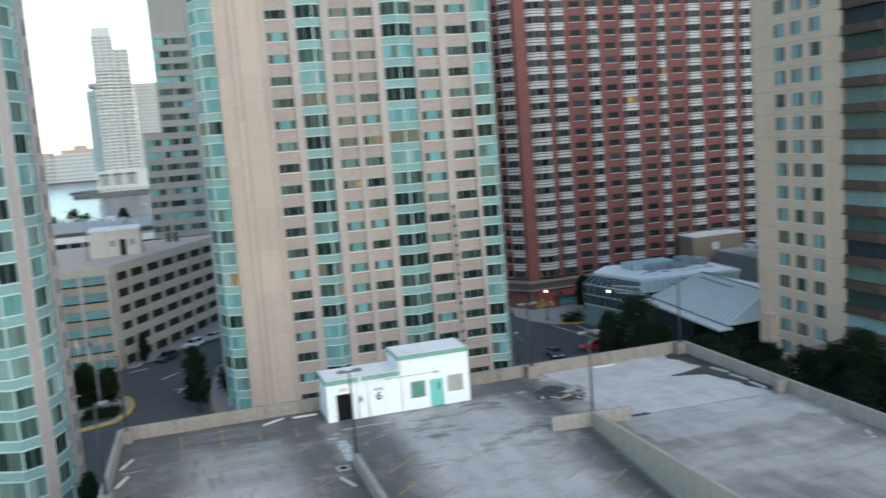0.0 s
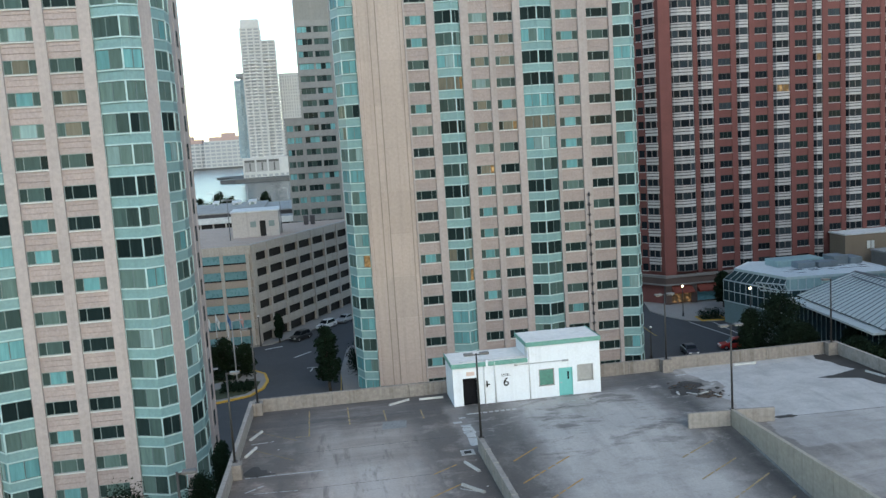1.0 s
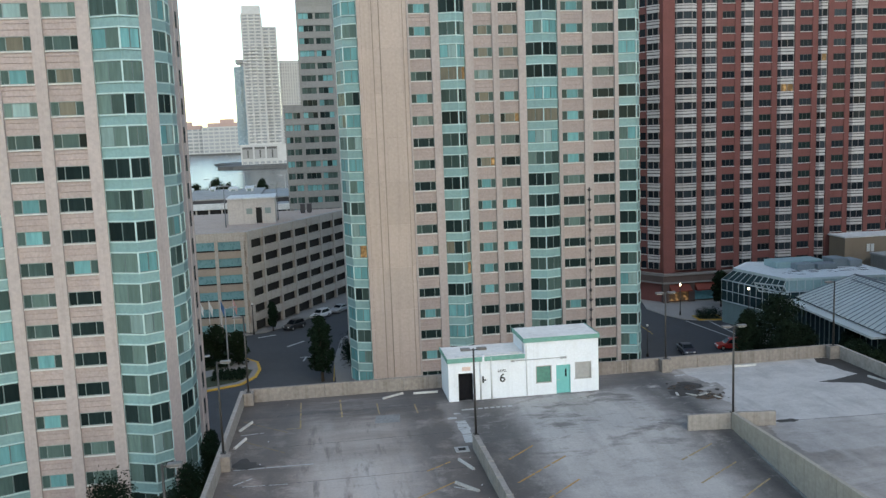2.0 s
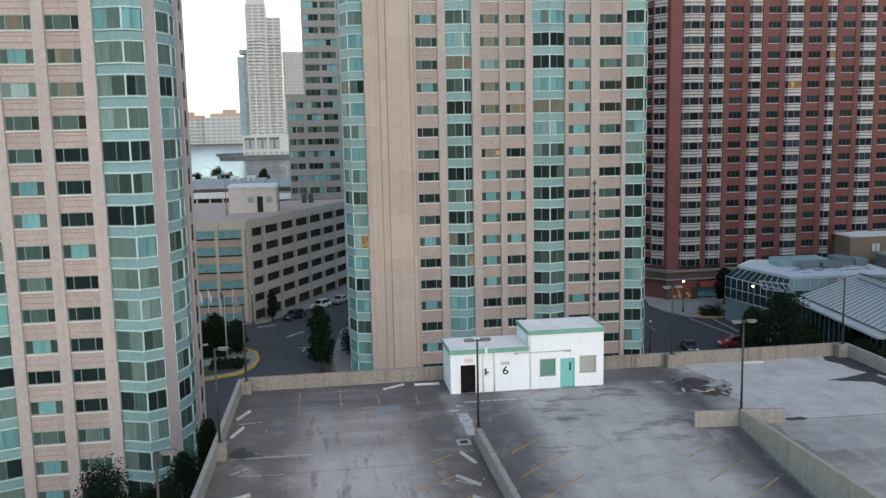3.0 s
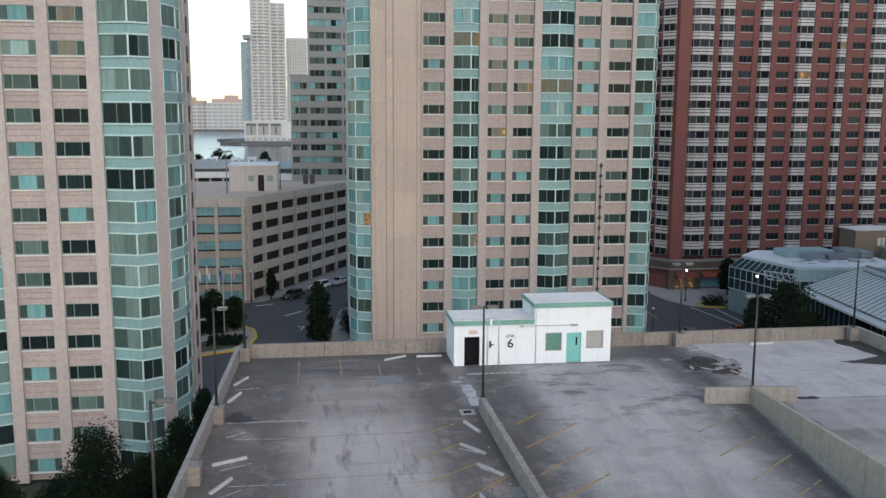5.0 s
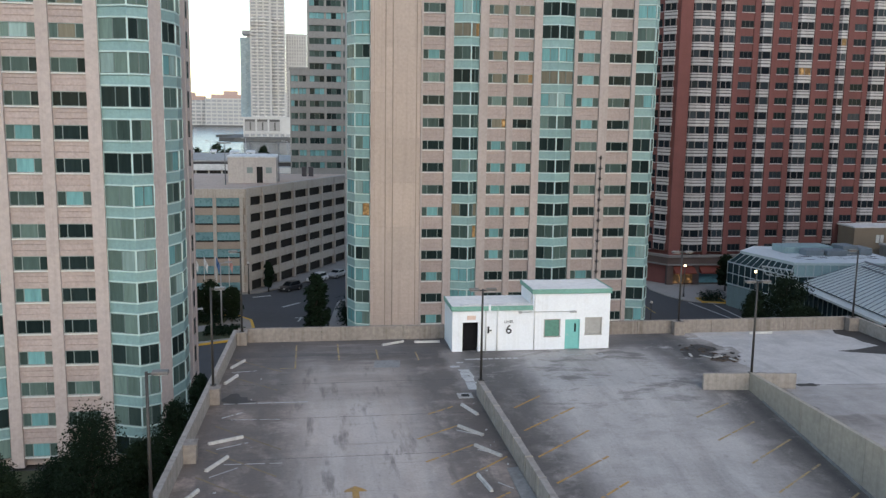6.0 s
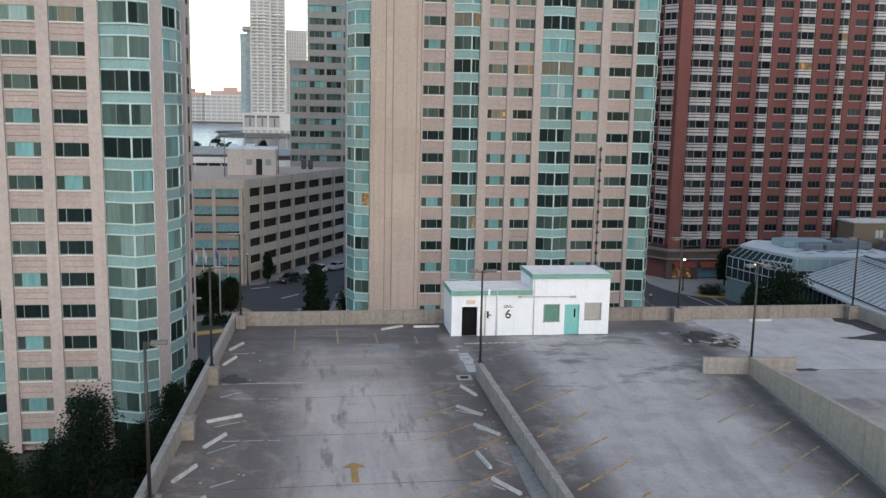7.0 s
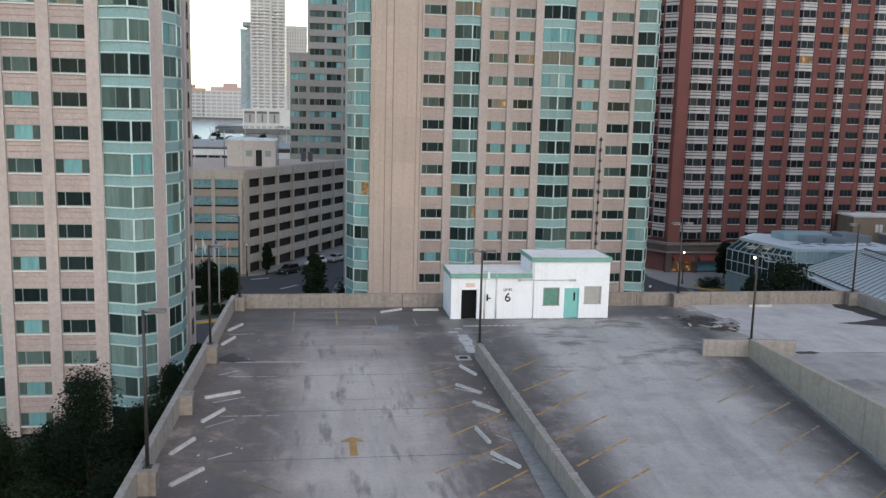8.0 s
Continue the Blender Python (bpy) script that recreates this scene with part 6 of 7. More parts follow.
place("ridge", Geo().tube(R0 + Vector((0, 0, 0.05)), BK0 + Vector((0, 0, 0.05)), 0.14, sides=4).mesh("ridge", RIB_DARK), shed)
place("snow_rail", Geo().tube(E0.lerp(R0, 0.86).lerp(E1.lerp(R1, 0.86), 0.08) + Vector((0, 0, 0.1)), E0.lerp(R0, 0.84).lerp(E1.lerp(R1, 0.84), 0.6) + Vector((0, 0, 0.1)), 0.09, sides=4).mesh("snow_rail", RIB_DARK), shed)
place("gutter", Geo().prism([(69.06, 118.26), (66.84, 92.58), (68.92, 92.49), (71.13, 118.15)][::-1], -8.75, -8.45).mesh("gutter", SHED_WHITE), shed)
place("wall", Geo().prism([(70.56, 116.95), (88.63, 113.94), (85.91, 94.74), (68.86, 93.99)][::-1], STREET, -8.8).mesh("wall", G_MALL), shed)
for j in range(18):
    p = Vector((70.42, 116.96, 0)).lerp(Vector((68.72, 94.20, 0)), j / 17)
    place("mullion", Geo().box(p.x - 0.05, p.x + 0.05, p.y - 0.05, p.y + 0.05, STREET, -8.75).mesh("mullion", FRAME_GREY), shed)

BLOCK_BRICK = surface("brown_buff_brick", (0.27, 0.21, 0.155), 0.85, 0.12, 10, 0.3, streak=0.2)
brown = thing("brick_block", 98, 140, STREET, "plain buff brick block with a pale roof edge", "building", shift=(1.78, 7.39, -1.23))
place("wall", Geo().box(92.9, 104.2, 134.6, 139.6, STREET, -2.3).mesh("wall", BLOCK_BRICK), brown)
place("roof", Geo().box(92.7, 104.4, 134.4, 139.8, -2.3, -2.05).mesh("roof", ROOF_WHITE), brown)
for x in (97.2, 98.0):
    place("vent", Geo().box(x, x + 0.6, 134.45, 134.62, -5.0, -3.6).mesh("vent", SILL), brown)
low2 = thing("low_garage", 112, 128, STREET, "low grey garage with cars on its roof", "building", shift=(1.78, 7.39, -1.23))
place("wall", Geo().box(97, 140, 117, 133, STREET, -5.2).mesh("wall", GREY_STONE), low2)
place("roof", Geo().box(96.8, 140, 116.8, 133.2, -5.2, -4.9).mesh("roof", ROOF_GREY), low2)

# ---- cars ----
CAR_PAINT = {}


def paint(name, col):
    if name not in CAR_PAINT:
        m, t, b = nodes_of(name)
        b.inputs["Base Color"].default_value = (*col, 1)
        b.inputs["Roughness"].default_value = 0.3
        b.inputs["Coat Weight"].default_value = 0.6
        bump_of(t, b, noise_of(t, position(t), 30, 2), 0.02)
        CAR_PAINT[name] = m
    return CAR_PAINT[name]


TYRE = surface("black_tyre_rubber", (0.02, 0.02, 0.02), 0.9, 0.2, 10, 1)
RIM = surface("grey_alloy_rim", (0.35, 0.35, 0.36), 0.35, 0.1, 10, 1, metal=0.8)
CAR_GLASS = pane("car_window_glass", (0.012, 0.014, 0.016), 0.04)
TAIL_RED = surface("red_tail_lamp", (0.35, 0.02, 0.02), 0.25, 0.1, 10, 1)
HEAD_CLEAR = surface("clear_headlamp", (0.6, 0.6, 0.6), 0.15, 0.05, 10, 1)


def car(x, y, z, turn, mat, label, suv=False):
    """x runs to the front. Body from a side outline with tumblehome, cabin glass, wheels and lamps."""
    root = thing("car", x, y, z, label, "car", "parked cars", turn=turn)
    w = world_of(root)
    top = 1.62 if suv else 1.42
    low = [(-2.2, 0.28), (-2.25, 0.62), (-2.12, 0.92), (1.0, 0.95), (2.05, 0.78), (2.22, 0.55), (2.15, 0.28)]
    cab = [(-2.0 if suv else -1.75, 0.93), (-1.75 if suv else -1.05, top - 0.05), (-0.4, top), (0.25, top - 0.03), (1.1, 0.94)]

    def loft(prof, half, inset=0.0):
        bm = bmesh.new()
        rows = [[bm.verts.new((px * 0.985, s * (half - inset * max(0, pz - 0.9)), pz)) for px, pz in prof] for s in (-1, 1)]
        for i in range(len(prof)):
            j = (i + 1) % len(prof)
            bm.faces.new((rows[0][i], rows[0][j], rows[1][j], rows[1][i]))
        bm.faces.new(rows[0][::-1])
        bm.faces.new(rows[1])
        bmesh.ops.recalc_face_normals(bm, faces=bm.faces)
        me = bpy.data.meshes.new("body")
        bm.to_mesh(me)
        me.materials.append(mat)
        return me

    bevelled(place("body", loft(low, 0.9), root, w), 0.07, 3)
    bevelled(place("cabin", loft(cab, 0.84, inset=0.35), root, w), 0.05, 2)
    g = Geo()
    for s in (-1, 1):
        a, b = 0.845 * s, (0.845 - 0.35 * (top - 1.08)) * s
        a -= 0.35 * 0.08 * s - 0.012 * s
        b += 0.012 * s
        quad = [(cab[0][0] + 0.3, a, 1.0), (0.85, a, 1.0), (0.22, b, top - 0.1), (cab[1][0] + 0.12, b, top - 0.1)]
        g.face(quad if s < 0 else quad[::-1])
    for (x0, z0), (x1, z1) in ((cab[4], cab[3]), (cab[0], cab[1])):
        d = 0.02 if x0 > 0 else -0.02
        f0, f1 = 0.12, 0.88
        xa, za, xb, zb = x0 + (x1 - x0) * f0 + d, z0 + (z1 - z0) * f0 + 0.02, x0 + (x1 - x0) * f1 + d, z0 + (z1 - z0) * f1 + 0.02
        g.face([(xa, -0.72, za), (xa, 0.72, za), (xb, 0.6, zb), (xb, -0.6, zb)])
    place("windows", g.mesh("glass", CAR_GLASS), root, w).name = "glass"
    for wx in (-1.35, 1.35):
        for s in (-1, 1):
            wheel = place("wheel", once("tyre", lambda: Geo().tube((0, -0.11, 0), (0, 0.11, 0), 0.32, sides=18).mesh("tyre", TYRE)), root, w @ Matrix.Translation((wx, 0.82 * s, 0.32)))
            place("rim", once("rim", lambda: Geo().tube((0, -0.118, 0), (0, 0.118, 0), 0.19, sides=12).mesh("rim", RIM)), wheel, w @ Matrix.Translation((wx, 0.82 * s, 0.32)))
    for s in (-1, 1):
        place("headlight", Geo().box(2.06, 2.2, 0.55 * s - 0.16, 0.55 * s + 0.16, 0.6, 0.74).mesh("headlight", HEAD_CLEAR), root, w)
        place("tail_light", Geo().box(-2.24, -2.16, 0.62 * s - 0.13, 0.62 * s + 0.13, 0.68, 0.86).mesh("tail_light", TAIL_RED), root, w)
    return root


P_BLACK, P_WHITE, P_SILVER, P_RED, P_BLUE = paint("black_car_paint", (0.012, 0.012, 0.014)), paint("white_car_paint", (0.7, 0.7, 0.7)), paint("silver_car_paint", (0.35, 0.36, 0.38)), paint("red_car_paint", (0.40, 0.02, 0.015)), paint("dark_blue_car_paint", (0.02, 0.03, 0.05))
car(-6.6, 140.2, STREET, 230, P_BLACK, "black saloon parked along the garage kerb", True)
car(-2.0, 147.6, STREET, 233, P_WHITE, "white hatchback parked along the garage kerb", True)
car(1.6, 151.6, STREET, 235, P_SILVER, "silver saloon parked along the garage kerb")
car(5.6, 157.2, STREET, 236, P_SILVER, "silver saloon parked along the garage kerb")
car(52.0, 110.6, STREET, 262, P_BLUE, "dark hatchback standing on the street")
car(59.2, 111.4, STREET, 170, P_RED, "red saloon standing by the kerb", True)
for i, (cx, cy, pm) in enumerate(((99.0, 121.0, P_WHITE), (101.5, 121.4, P_SILVER), (104.0, 121.2, P_BLACK), (106.6, 121.2, P_WHITE), (109.2, 121.4, P_SILVER), (101, 128.5, P_WHITE), (104, 128.4, P_BLUE))):
    car(cx, cy, -4.9, 95, pm, "car parked on the low garage roof")

# ---- street furniture ----
G_LAMP = nodes_of("lit_street_lamp_globe")
G_LAMP[2].inputs["Emission Color"].default_value = (1.0, 0.80, 0.5, 1)
G_LAMP[2].inputs["Emission Strength"].default_value = 4.0
GLOBE_OFF = surface("opal_lamp_globe", (0.6, 0.6, 0.58), 0.3, 0.05, 6, 1)


def street_lamp(x, y, h, lit, label):
    root = thing("street_lamp", x, y, STREET, label, "street lamp", "street lamps")
    w = world_of(root)
    place("base", Geo().tube((0, 0, 0), (0, 0, 0.9), 0.2, 0.12, 10).mesh("base", POST), root, w)
    place("pole", Geo().tube((0, 0, 0.9), (0, 0, h), 0.09, 0.06, 10).mesh("pole", POST), root, w)
    place("collar", Geo().tube((0, 0, h), (0, 0, h + 0.12), 0.16, 0.2, 10).mesh("collar", POST), root, w)
    bm = bmesh.new()
    bmesh.ops.create_icosphere(bm, subdivisions=2, radius=0.19)
    me = bpy.data.meshes.new("globe")
    bm.to_mesh(me)
    bm.free()
    me.materials.append(G_LAMP[0] if lit else GLOBE_OFF)
    place("globe", me, root, w @ Matrix.Translation((0, 0, h + 0.28)))
    return root


street_lamp(60.8, 132.8, 5.2, True, "lit dark street lamp with a round globe on the plaza")
street_lamp(65.6, 118.4, 7.0, True, "lit dark street lamp with a round globe by the pavilion")
street_lamp(45.9, 110.2, 4.3, False, "dark street lamp with a pale globe by the tower")
street_lamp(-13.4, 137.6, 5.0, False, "dark street lamp with a pale globe by the garage")


def mast_lamp(x, y, h, turn, label):
    root = thing("street_lamp", x, y, STREET, label, "street lamp", "street lamps", turn=turn)
    w = world_of(root)
    place("pole", Geo().tube((0, 0, 0), (0, 0, h), 0.12, 0.07, 8).mesh("pole", CONDUIT), root, w)
    place("arm", Geo().tube((0, 0, h - 0.1), (0.9, 0, h), 0.05, sides=6).mesh("arm", CONDUIT), root, w)
    bevelled(place("lamp_head", Geo().box(0.6, 1.6, -0.2, 0.2, h - 0.08, h + 0.12).mesh("lamp_head", CONDUIT), root, w), 0.05)


mast_lamp(-15.2, 116.5, 9.2, 10, "tall grey street lamp on the island")
mast_lamp(-17.6, 104.5, 5.4, 10, "grey street lamp with a flat head")
FLAG_W, FLAG_B, FLAG_R = (surface(n, c, 0.8, 0.08, 6, 1) for n, c in (("white_flag_cloth", (0.6, 0.6, 0.6)), ("blue_flag_cloth", (0.06, 0.14, 0.30)), ("red_white_flag_cloth", (0.48, 0.26, 0.24))))
for i, (x, y, fm, lb) in enumerate(((-21.8, 134.6, FLAG_W, "pole with a limp white flag"), (-20.2, 134.2, FLAG_W, "pole with a limp white flag"), (-18.3, 134.2, FLAG_B, "pole with a limp blue flag"), (-16.2, 134.2, FLAG_R, "pole with a limp red and white flag"))):
    root = thing("flagpole", x, y, STREET, lb + " before the garage", "flagpole", "flagpoles")
    w = world_of(root)
    place("pole", Geo().tube((0, 0, 0), (0, 0, 7.0), 0.07, 0.04, 8).mesh("pole", FRAME_WHITE), root, w)
    bm = bmesh.new()
    grid = [[bm.verts.new((0.05 + 0.10 * a * (1 - 0.03 * b), 0.14 * math.sin(a * 1.7 + b * 0.5), 6.9 - 0.17 * b - 0.24 * a)) for b in range(9)] for a in range(7)]
    for a in range(6):
        for b in range(8):
            bm.faces.new((grid[a][b], grid[a + 1][b], grid[a + 1][b + 1], grid[a][b + 1]))
    me = bpy.data.meshes.new("flag")
    bm.to_mesh(me)
    me.materials.append(fm)
    fl = place("flag", me, root, w)
    so = fl.modifiers.new("cloth", "SOLIDIFY")
    so.thickness = 0.02

SIGN_Y = surface("yellow_sign_face", (0.55, 0.33, 0.04), 0.6, 0.08, 8, 1)
sg = thing("road_sign", 62.4, 113.6, STREET, "yellow diamond warning sign by the kerb", "road sign")
place("post", Geo().tube((62.4, 113.6, STREET), (62.4, 113.6, STREET + 3.6), 0.05).mesh("post", CONDUIT), sg)
place("plate", Geo().box(-0.45, 0.45, -0.02, 0.02, -0.45, 0.45).mesh("plate", SIGN_Y), sg, pose(62.4, 113.54, STREET + 3.1, 0, 45, 0))

# ---- planting ----
LEAF = surface("dark_green_leaves", (0.009, 0.020, 0.011), 0.9, 0.45, 3, 0.5, 0.12, bump=0.0)
LEAF_OLIVE = surface("olive_green_leaves", (0.013, 0.024, 0.011), 0.9, 0.45, 3, 0.5, 0.12, bump=0.0)
LEAF_AIRY = surface("deep_olive_leaves", (0.020, 0.033, 0.018), 0.9, 0.5, 3, 0.5, 0.12, bump=0.0)
for mat in (LEAF, LEAF_OLIVE, LEAF_AIRY):
    for nd in mat.node_tree.nodes:
        if nd.type == "BSDF_PRINCIPLED":
            nd.inputs["Specular IOR Level"].default_value = 0.12
BARK = surface("dark_bark", (0.05, 0.04, 0.03), 0.95, 0.3, 12, 1)


def leaf_cloud(rng, clumps, per, size, spread):
    """Leaf blades in clumps about given centres: (centre, radius)."""
    v, f = [], []
    for c, r in clumps:
        for _ in range(per):
            d = Vector((rng.gauss(0, 1), rng.gauss(0, 1), rng.gauss(0, 0.85)))
            d = d.normalized() * r * (rng.random() ** 0.45) * spread
            p = Vector(c) + d
            s = size * rng.uniform(0.6, 1.3)
            a = Vector((rng.uniform(-1, 1), rng.uniform(-1, 1), rng.uniform(-0.6, 0.6))).normalized()
            b = a.cross(Vector((rng.uniform(-1, 1), rng.uniform(-1, 1), rng.uniform(-1, 1)))).normalized()
            n = len(v)
            v += [tuple(p - a * s), tuple(p + b * s * 0.45), tuple(p + a * s), tuple(p - b * s * 0.45)]
            f.append((n, n + 1, n + 2, n + 3))
    return v, f


def tree(x, y, h, r, seed, label, leaf=None, base=None, conical=0.5, per=60, size=0.3, clumps=46):
    base = STREET if base is None else base
    rng = random.Random(seed)
    root = thing("tree", x, y, base, label, "tree", "street trees")
    w = world_of(root)
    g = Geo()
    lean = Vector((rng.uniform(-0.2, 0.2), rng.uniform(-0.2, 0.2), 0))
    pts = [Vector((0, 0, 0)), Vector((0, 0, h * 0.25)) + lean * 0.5, Vector((0, 0, h * 0.6)) + lean, Vector((0, 0, h * 0.92)) + lean * 1.5]
    rad = [0.028 * h, 0.02 * h, 0.011 * h, 0.003 * h]
    for i in range(3):
        g.tube(pts[i], pts[i + 1], rad[i], rad[i + 1], 8)
    balls = []
    for i in range(clumps):
        f = 0.2 + 0.8 * (i + rng.random()) / clumps
        wid = r * (1 - conical * max(0, f - 0.3) / 0.7 - (0.35 * (0.32 - f) / 0.12 if f < 0.32 else 0)) * rng.uniform(0.72, 1.12)
        ang = i * 2.399 + rng.uniform(-0.4, 0.4)
        rho = wid * math.sqrt(rng.uniform(0.12, 1.0)) * (0.85 if f < 0.92 else 0.35)
        c = Vector((rho * math.cos(ang), rho * math.sin(ang), h * f)) + lean * f
        balls.append((c, r * rng.uniform(0.20, 0.34)))
        if i % 3 == 0:
            s = Vector((0, 0, max(h * 0.16, h * (f - 0.14)))) + lean * f
            g.tube(s, s.lerp(c, 0.55) + Vector((0, 0, 0.1)), 0.008 * h, 0.005 * h, 5, caps=False)
            g.tube(s.lerp(c, 0.55) + Vector((0, 0, 0.1)), c, 0.005 * h, 0.002 * h, 5, caps=False)
    place("trunk", g.mesh("trunk", BARK), root, w)
    v, f = leaf_cloud(rng, balls, per, size, 1.25)
    me = bpy.data.meshes.new("crown")
    me.from_pydata(v, [], f)
    me.materials.append(leaf or LEAF)
    place("crown", me, root, w)
    return root


TL = "dense dark green tree between the deck and the tower"
for i, (x, y, h, r, con, mt_) in enumerate(((-14.55, 51.0, 11.8, 3.9, 0.8, LEAF), (-10.2, 54.0, 11.4, 2.3, 0.6, LEAF), (-19.6, 49.0, 8.8, 3.2, 0.3, LEAF_OLIVE), (-11.4, 44.5, 8.6, 2.6, 0.35, LEAF),
                                          (-16.0, 43.5, 8.0, 3.2, 0.3, LEAF_OLIVE), (-12.0, 38.0, 8.4, 2.8, 0.3, LEAF), (-15.5, 36.0, 8.0, 3.0, 0.3, LEAF), (-20.5, 42.0, 8.8, 3.4, 0.3, LEAF_OLIVE),
                                          (-24.0, 52.0, 8.4, 3.4, 0.3, LEAF), (-24.5, 60.0, 6.0, 3.0, 0.3, LEAF), (-18.5, 58.5, 6.0, 3.0, 0.3, LEAF), (-13.5, 60.5, 6.4, 2.4, 0.35, LEAF_OLIVE), (-9.4, 49.0, 7.6, 2.0, 0.35, LEAF), (-10.2, 66.0, 9.0, 1.3, 0.4, LEAF))):
    tree(x, y, h, r, 1 + i, TL, mt_, conical=con, per=300, clumps=80, size=0.10)
slab("planting_bed", [(-45, 30), (-8.2, 30), (-8.2, 69), (-45, 69)], 0.12, SOIL, "dark planted strip between the deck and the tower", "planting bed")
ST = "slim dark green street tree on the pavement"
tree(-1.4, 108.2, 8.8, 1.9, 8, ST, conical=0.45, per=80, clumps=60, size=0.26)
tree(-14.0, 118.6, 4.9, 1.9, 9, ST, LEAF_OLIVE, conical=0.15, per=90, size=0.2)
tree(-17.6, 120.6, 5.4, 2.2, 10, ST, LEAF_OLIVE, conical=0.2, per=90, size=0.2)
tree(-20.4, 118.4, 5.2, 2.3, 11, ST, LEAF_OLIVE, conical=0.2, per=90, size=0.2)
tree(-10.2, 139.2, 5.0, 0.9, 12, ST, conical=0.4, size=0.26)
tree(70.4, 137.2, 6.2, 1.7, 13, ST, LEAF_OLIVE, conical=0.3, size=0.3)
MT = "broad dark green tree beside the glass pavilion"
for i, (x, y, h, r) in enumerate(((57.6, 103.5, 7.2, 2.4), (61.4, 102.0, 9.3, 3.9), (59.6, 97.5, 6.6, 2.7), (62.4, 98.0, 6.2, 2.2), (69.4, 98.0, 5.4, 1.7), (67.0, 93.0, 4.9, 2.2), (65.2, 91.0, 5.6, 2.2), (67.1, 87.7, 6.2, 2.5), (71.4, 90.6, 5.8, 2.3))):
    tree(x, y, h, r, 20 + i, MT, LEAF_AIRY, conical=0.3, per=130, clumps=60, size=0.18)
RT = "broad dark green tree beyond the deck parapet"
for i, (x, y, h, r) in enumerate(((49.0, 63.5, 12.6, 2.0), (53.0, 62.0, 10.6, 2.8), (57.5, 62.5, 11.2, 3.0), (62.0, 60.5, 13.0, 3.4), (61.5, 54.0, 13.0, 3.6), (55.5, 54.5, 11.2, 3.0), (64.0, 67.0, 10.0, 2.4), (60.0, 73.5, 8.0, 2.6), (64.5, 78.0, 7.5, 2.2))):
    tree(x, y, h, r, 40 + i, RT, LEAF if i % 3 else LEAF_OLIVE, conical=0.25, per=200, clumps=70, size=0.17)
WT = "dark green tree on the river bank"
for i, (x, y, h, r) in enumerate(((-52, 300, 8.5, 4.6), (-48, 304, 7.5, 3.6), (-41, 306, 9.0, 4.2), (-37, 308, 7.0, 3.0), (-9, 292, 9.5, 3.6), (-5, 296, 11.5, 4.6), (-24, 306, 8, 2.6), (0, 300, 11, 4.8))):
    tree(x, y, h + 8.5, r, 60 + i, WT, LEAF_AIRY, conical=0.2, per=60, size=0.4)


def hedge(x0, x1, y0, y1, h, seed, label, base=STREET, turn=0.0):
    """A clipped hedge: stems inside and leaf blades over a loaf shape."""
    rng = random.Random(seed)
    root = thing("hedge", (x0 + x1) / 2, (y0 + y1) / 2, base, label, "hedge", "hedges")
    balls = []
    nx, ny = max(1, int((x1 - x0) / 0.7)), max(1, int((y1 - y0) / 0.7))
    g = Geo()
    for i in range(nx):
        for j in range(ny):
            cx, cy = x0 + (i + 0.5) * (x1 - x0) / nx, y0 + (j + 0.5) * (y1 - y0) / ny
            balls.append(((cx + rng.uniform(-0.1, 0.1), cy + rng.uniform(-0.1, 0.1), base + h * rng.uniform(0.45, 0.62)), 0.5 * h * rng.uniform(0.85, 1.1)))
            g.tube((cx, cy, base), (cx, cy, base + h * 0.6), 0.05, 0.03, 5)
    tagged(place("stem", g.mesh("stem", BARK), root), kind="stuff")
    v, f = leaf_cloud(rng, balls, 70, 0.16, 1.2)
    me = bpy.data.meshes.new("leaves")
    me.from_pydata(v, [], f)
    me.materials.append(LEAF)
    place("leaves", me, root)


hedge(2.3, 3.7, 112.5, 124, 2.6, 80, "dark clipped hedge beside the beige tower", STREET + 0.15)
hedge(62.6, 66.2, 128.6, 131.2, 1.5, 81, "dark clipped hedge on the plaza", STREET + 0.15)
hedge(-17.0, -12.4, 110.2, 114.6, 0.7, 82, "low dark shrubs in the island bed", STREET + 0.28)
hedge(-24.0, -15.4, 116.5, 121, 0.9, 83, "low dark shrubs in the island bed", STREET + 0.28)

# ---- added white boxes on the low roofs, and lamp masts by the water ----
BOAT_WHITE = surface("white_boat_paint", (0.7, 0.7, 0.7), 0.5, 0.06, 2, 0.3, 0.05)
rngb = random.Random(9)
for i in range(5):
    x, y = -46 + 6.0 * i + rngb.uniform(-1, 1), 242 + rngb.uniform(-3, 8)
    l, hh = rngb.uniform(1.2, 2.8), rngb.uniform(0.4, 0.8)
    base = 2.75 if x < -19 else 2.2
    root = thing("added_roof_box", x, y, base, "small white box added on the low roof", "cabin", "roof cabins")
    place("wall", Geo().box(x - l / 2, x + l / 2, y, y + 3, base, base + hh).mesh("wall", BOAT_WHITE), root)
    place("roof", Geo().prism([(x - l / 2 - 0.2, y - 0.2), (x + l / 2 + 0.2, y - 0.2), (x + l / 2 + 0.2, y + 3.2), (x - l / 2 - 0.2, y + 3.2)], base + hh, [base + hh + 0.15, base + hh + 0.15, base + hh + 0.6, base + hh + 0.6]).mesh("roof", ROOF_WHITE), root)
    place("doorway", Geo().box(x - 0.5, x + 0.5, y - 0.05, y + 0.1, base, base + min(2.0, hh - 0.1)).mesh("doorway", FRAME_GREY), root)
for x, y in ((-33, 236), (-26, 262), (-12, 240)):
    mast_lamp(x, y, 21.5, 180, "tall grey lamp mast by the marina")

# ---- stains, rubble and wear on the deck ----
WET = surface("wet_dark_silt", (0.045, 0.038, 0.034), 0.7, 0.4, 5, 0.8, 0.0)
RUST = surface("rust_brown_rubble", (0.085, 0.055, 0.038), 0.9, 0.35, 6, 1)


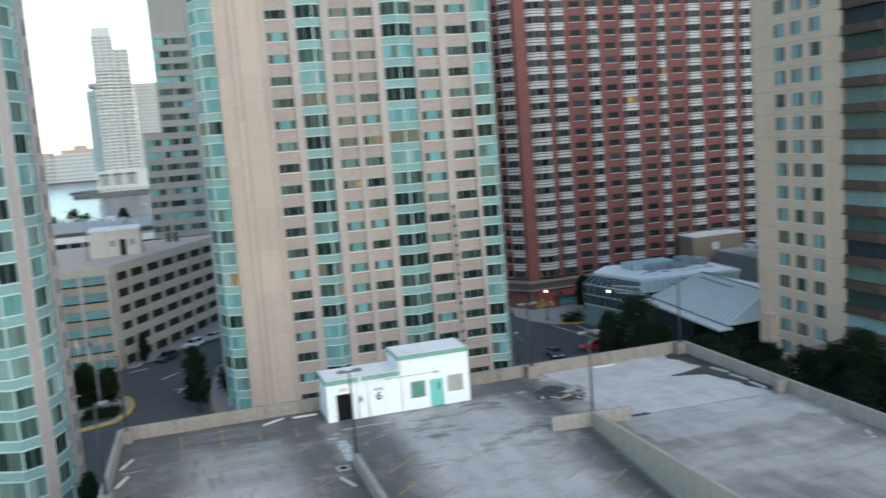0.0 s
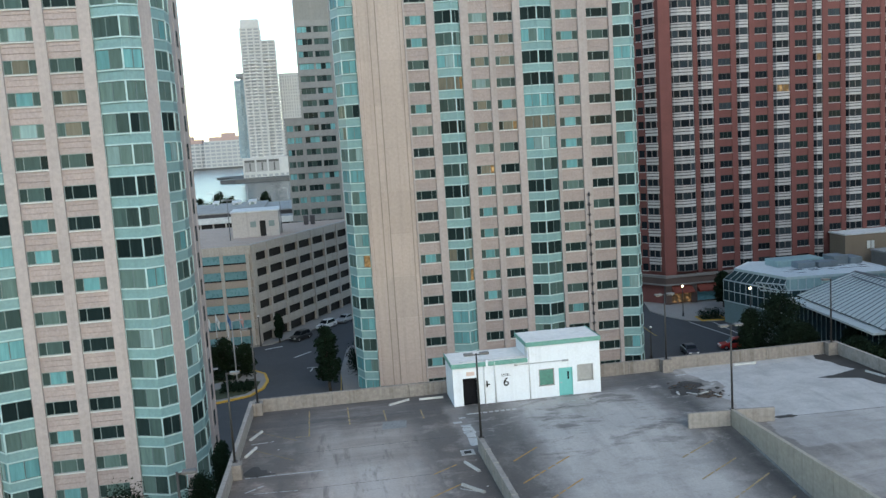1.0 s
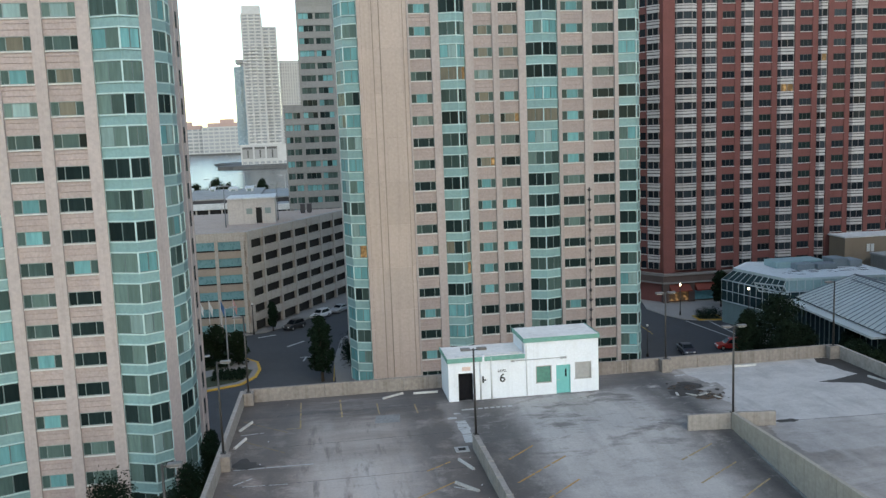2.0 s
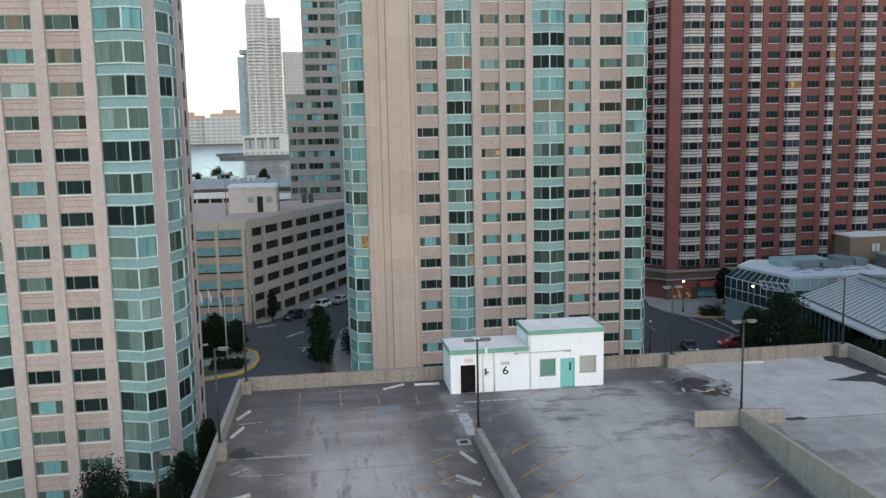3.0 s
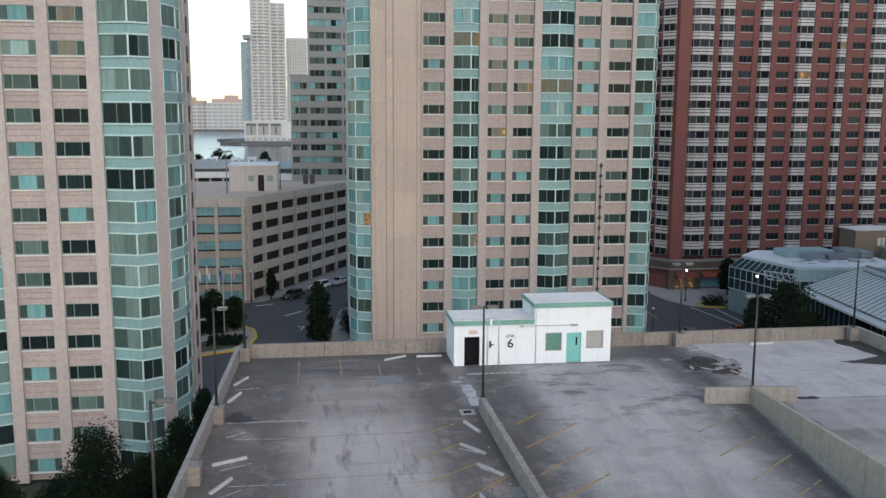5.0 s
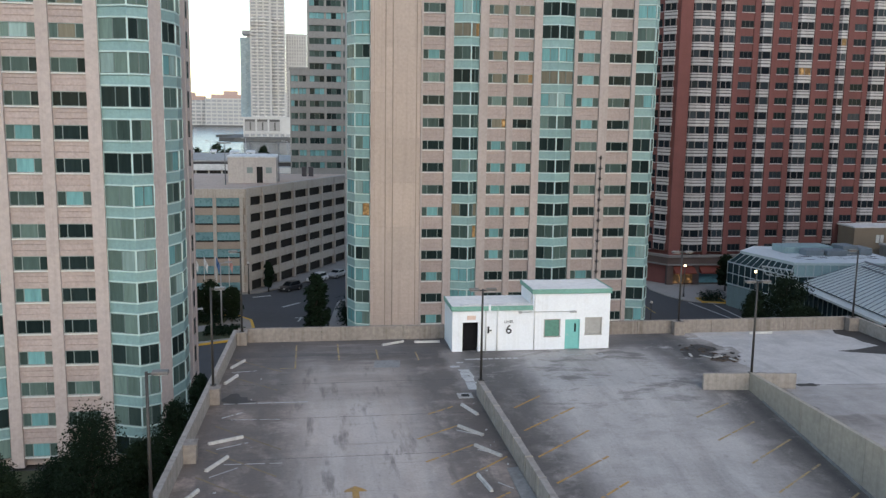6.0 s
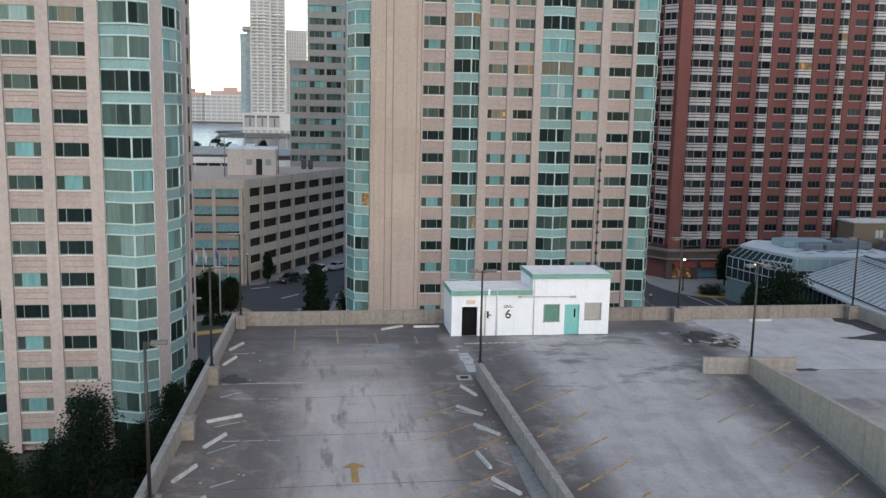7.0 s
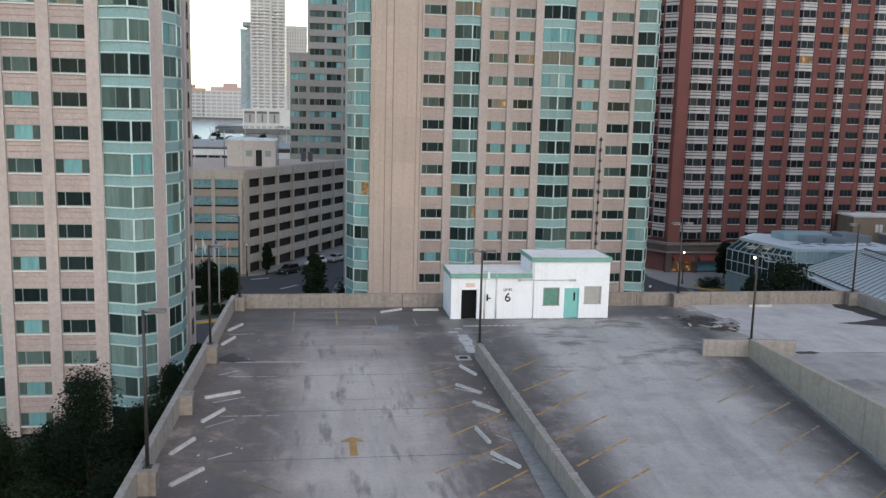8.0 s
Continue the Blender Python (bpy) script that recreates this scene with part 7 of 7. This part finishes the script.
def puddle(cx, cy, rx, ry, seed, mat=WET, lift=0.006, label="dark silt patch where water stands on the deck"):
    """An irregular thin patch with ragged edges."""
    n = 40
    pts = []
    for i in range(n):
        a = 2 * math.pi * i / n
        k = 0.85 + 0.5 * (noise.noise((math.cos(a) * 1.1 + seed * 3.1, math.sin(a) * 1.1, seed)) + 0.4 * noise.noise((math.cos(a) * 3.5, math.sin(a) * 3.5 + seed, 3)))
        pts.append((cx + rx * k * math.cos(a), cy + ry * k * math.sin(a)))
    return tagged(place("silt_patch", Geo().prism(pts, -0.02, lift).mesh("silt_patch", mat)), label, "stain", kind="structure")


puddle(25.4, 53.4, 1.5, 1.2, 1, lift=0.008)
puddle(26.1, 51.0, 1.1, 0.7, 2, RUST, lift=0.007)
puddle(24.9, 52.2, 1.5, 1.0, 3, lift=0.005)
rngs = random.Random(61)
reach = ((57.9, 1.8), (56.8, 2.2), (55.6, 1.5), (54.4, 1.7), (53.2, 1.2), (52.3, 3.4), (51.7, 3.9), (51.0, 2.2), (49.6, 1.9), (48.2, 1.3), (47.0, 1.6), (45.8, 0.8), (44.8, 0.5))
pts = [(39.94, 57.9)] + [(39.94 - d * rngs.uniform(0.85, 1.15), y) for y, d in reach] + [(39.94, 44.6)]
tagged(place("silt_patch", Geo().prism(pts[::-1], -0.02, 0.006).mesh("silt_patch", WET)), "wet dark silt lying along the foot of the parapet", "stain", kind="structure")
puddle(36.6, 52.0, 1.5, 0.35, 12, lift=0.005)
puddle(28.6, 45.0, 0.8, 0.35, 6)
puddle(-5.5, 45.7, 0.9, 0.8, 7)
puddle(-5.2, 45.2, 1.0, 0.3, 8, lift=0.005)
tagged(place("deck_patch", Geo().prism([(2.64, 51.12), (4.31, 51.04), (4.46, 52.64), (2.81, 52.71)], -0.02, 0.007).mesh("deck_patch", KERB_STRIP)), "pale concrete repair patch in the deck", "patch", kind="structure")
dr = thing("deck_drain", 7.46, 45.0, 0, "square drain with a pale concrete surround", "drain")
place("surround", Geo().box(7.05, 7.9, 44.55, 45.45, -0.02, 0.03).mesh("surround", PALE_CONC), dr)
place("grate", Geo().box(7.25, 7.7, 44.78, 45.22, 0.03, 0.04).mesh("grate", DARK_OPEN), dr)
rngr = random.Random(77)
for i in range(80):
    x, y, s = (25.2 if i % 2 else 26.0) + max(-1.3, min(1.3, rngr.gauss(0, 0.6))), (53.3 if i % 2 else 51.2) + rngr.gauss(0, 0.5), rngr.uniform(0.05, 0.2)
    bm = bmesh.new()
    bmesh.ops.create_icosphere(bm, subdivisions=1, radius=s)
    for v in bm.verts:
        v.co *= rngr.uniform(0.6, 1.2)
        v.co.z = max(v.co.z * 0.4, -0.02)
    me = bpy.data.meshes.new("rubble")
    bm.to_mesh(me)
    me.materials.append(RUST if i % 3 == 0 else WET)
    tagged(place("rubble", me, None, pose(x, y, 0.02, 0, 0, rngr.uniform(0, 360))), "broken lump of rubble in the silt", "rubble", "rubble heap")
for i, (x, y, a, l) in enumerate(((25.9, 51.4, 30, 1.2), (25.0, 51.5, 120, 0.9), (24.1, 51.9, 75, 0.8), (26.5, 50.6, 100, 0.7))):
    tagged(place("plank", Geo().box(-l / 2, l / 2, -0.08, 0.08, 0, 0.05).mesh("plank", PALE_CONC), None, pose(x, y, 0.03, 4, 3, a)), "pale broken board lying in the silt", "board", "rubble heap")
for i in range(18):
    x, y = (rngr.uniform(-5.8, -3.6), rngr.uniform(29, 50)) if i % 2 else (rngr.uniform(6.3, 8.2), rngr.uniform(29, 44))
    s = rngr.uniform(0.04, 0.09)
    tagged(place("concrete_chip", Geo().prism([(-s, -s * 0.4), (s, -s * 0.5), (s * 0.7, s * 0.5), (-s * 0.6, s * 0.4)], 0, s * 0.4).mesh("concrete_chip", PALE_CONC), None, pose(x, y, 0.0, 0, 0, rngr.uniform(0, 360))), "pale chip broken off a wheel stop", "chip", "concrete chips")

# yellow edge of the plaza bed
slab("planting_bed", [(62.2, 128.6), (66.4, 127.8), (66.6, 131.4), (62.4, 131.6)], 0.12, SOIL, "planted bed with a yellow kerb on the plaza", "planting bed", z=STREET + 0.13, kerb=KERB_YELLOW)
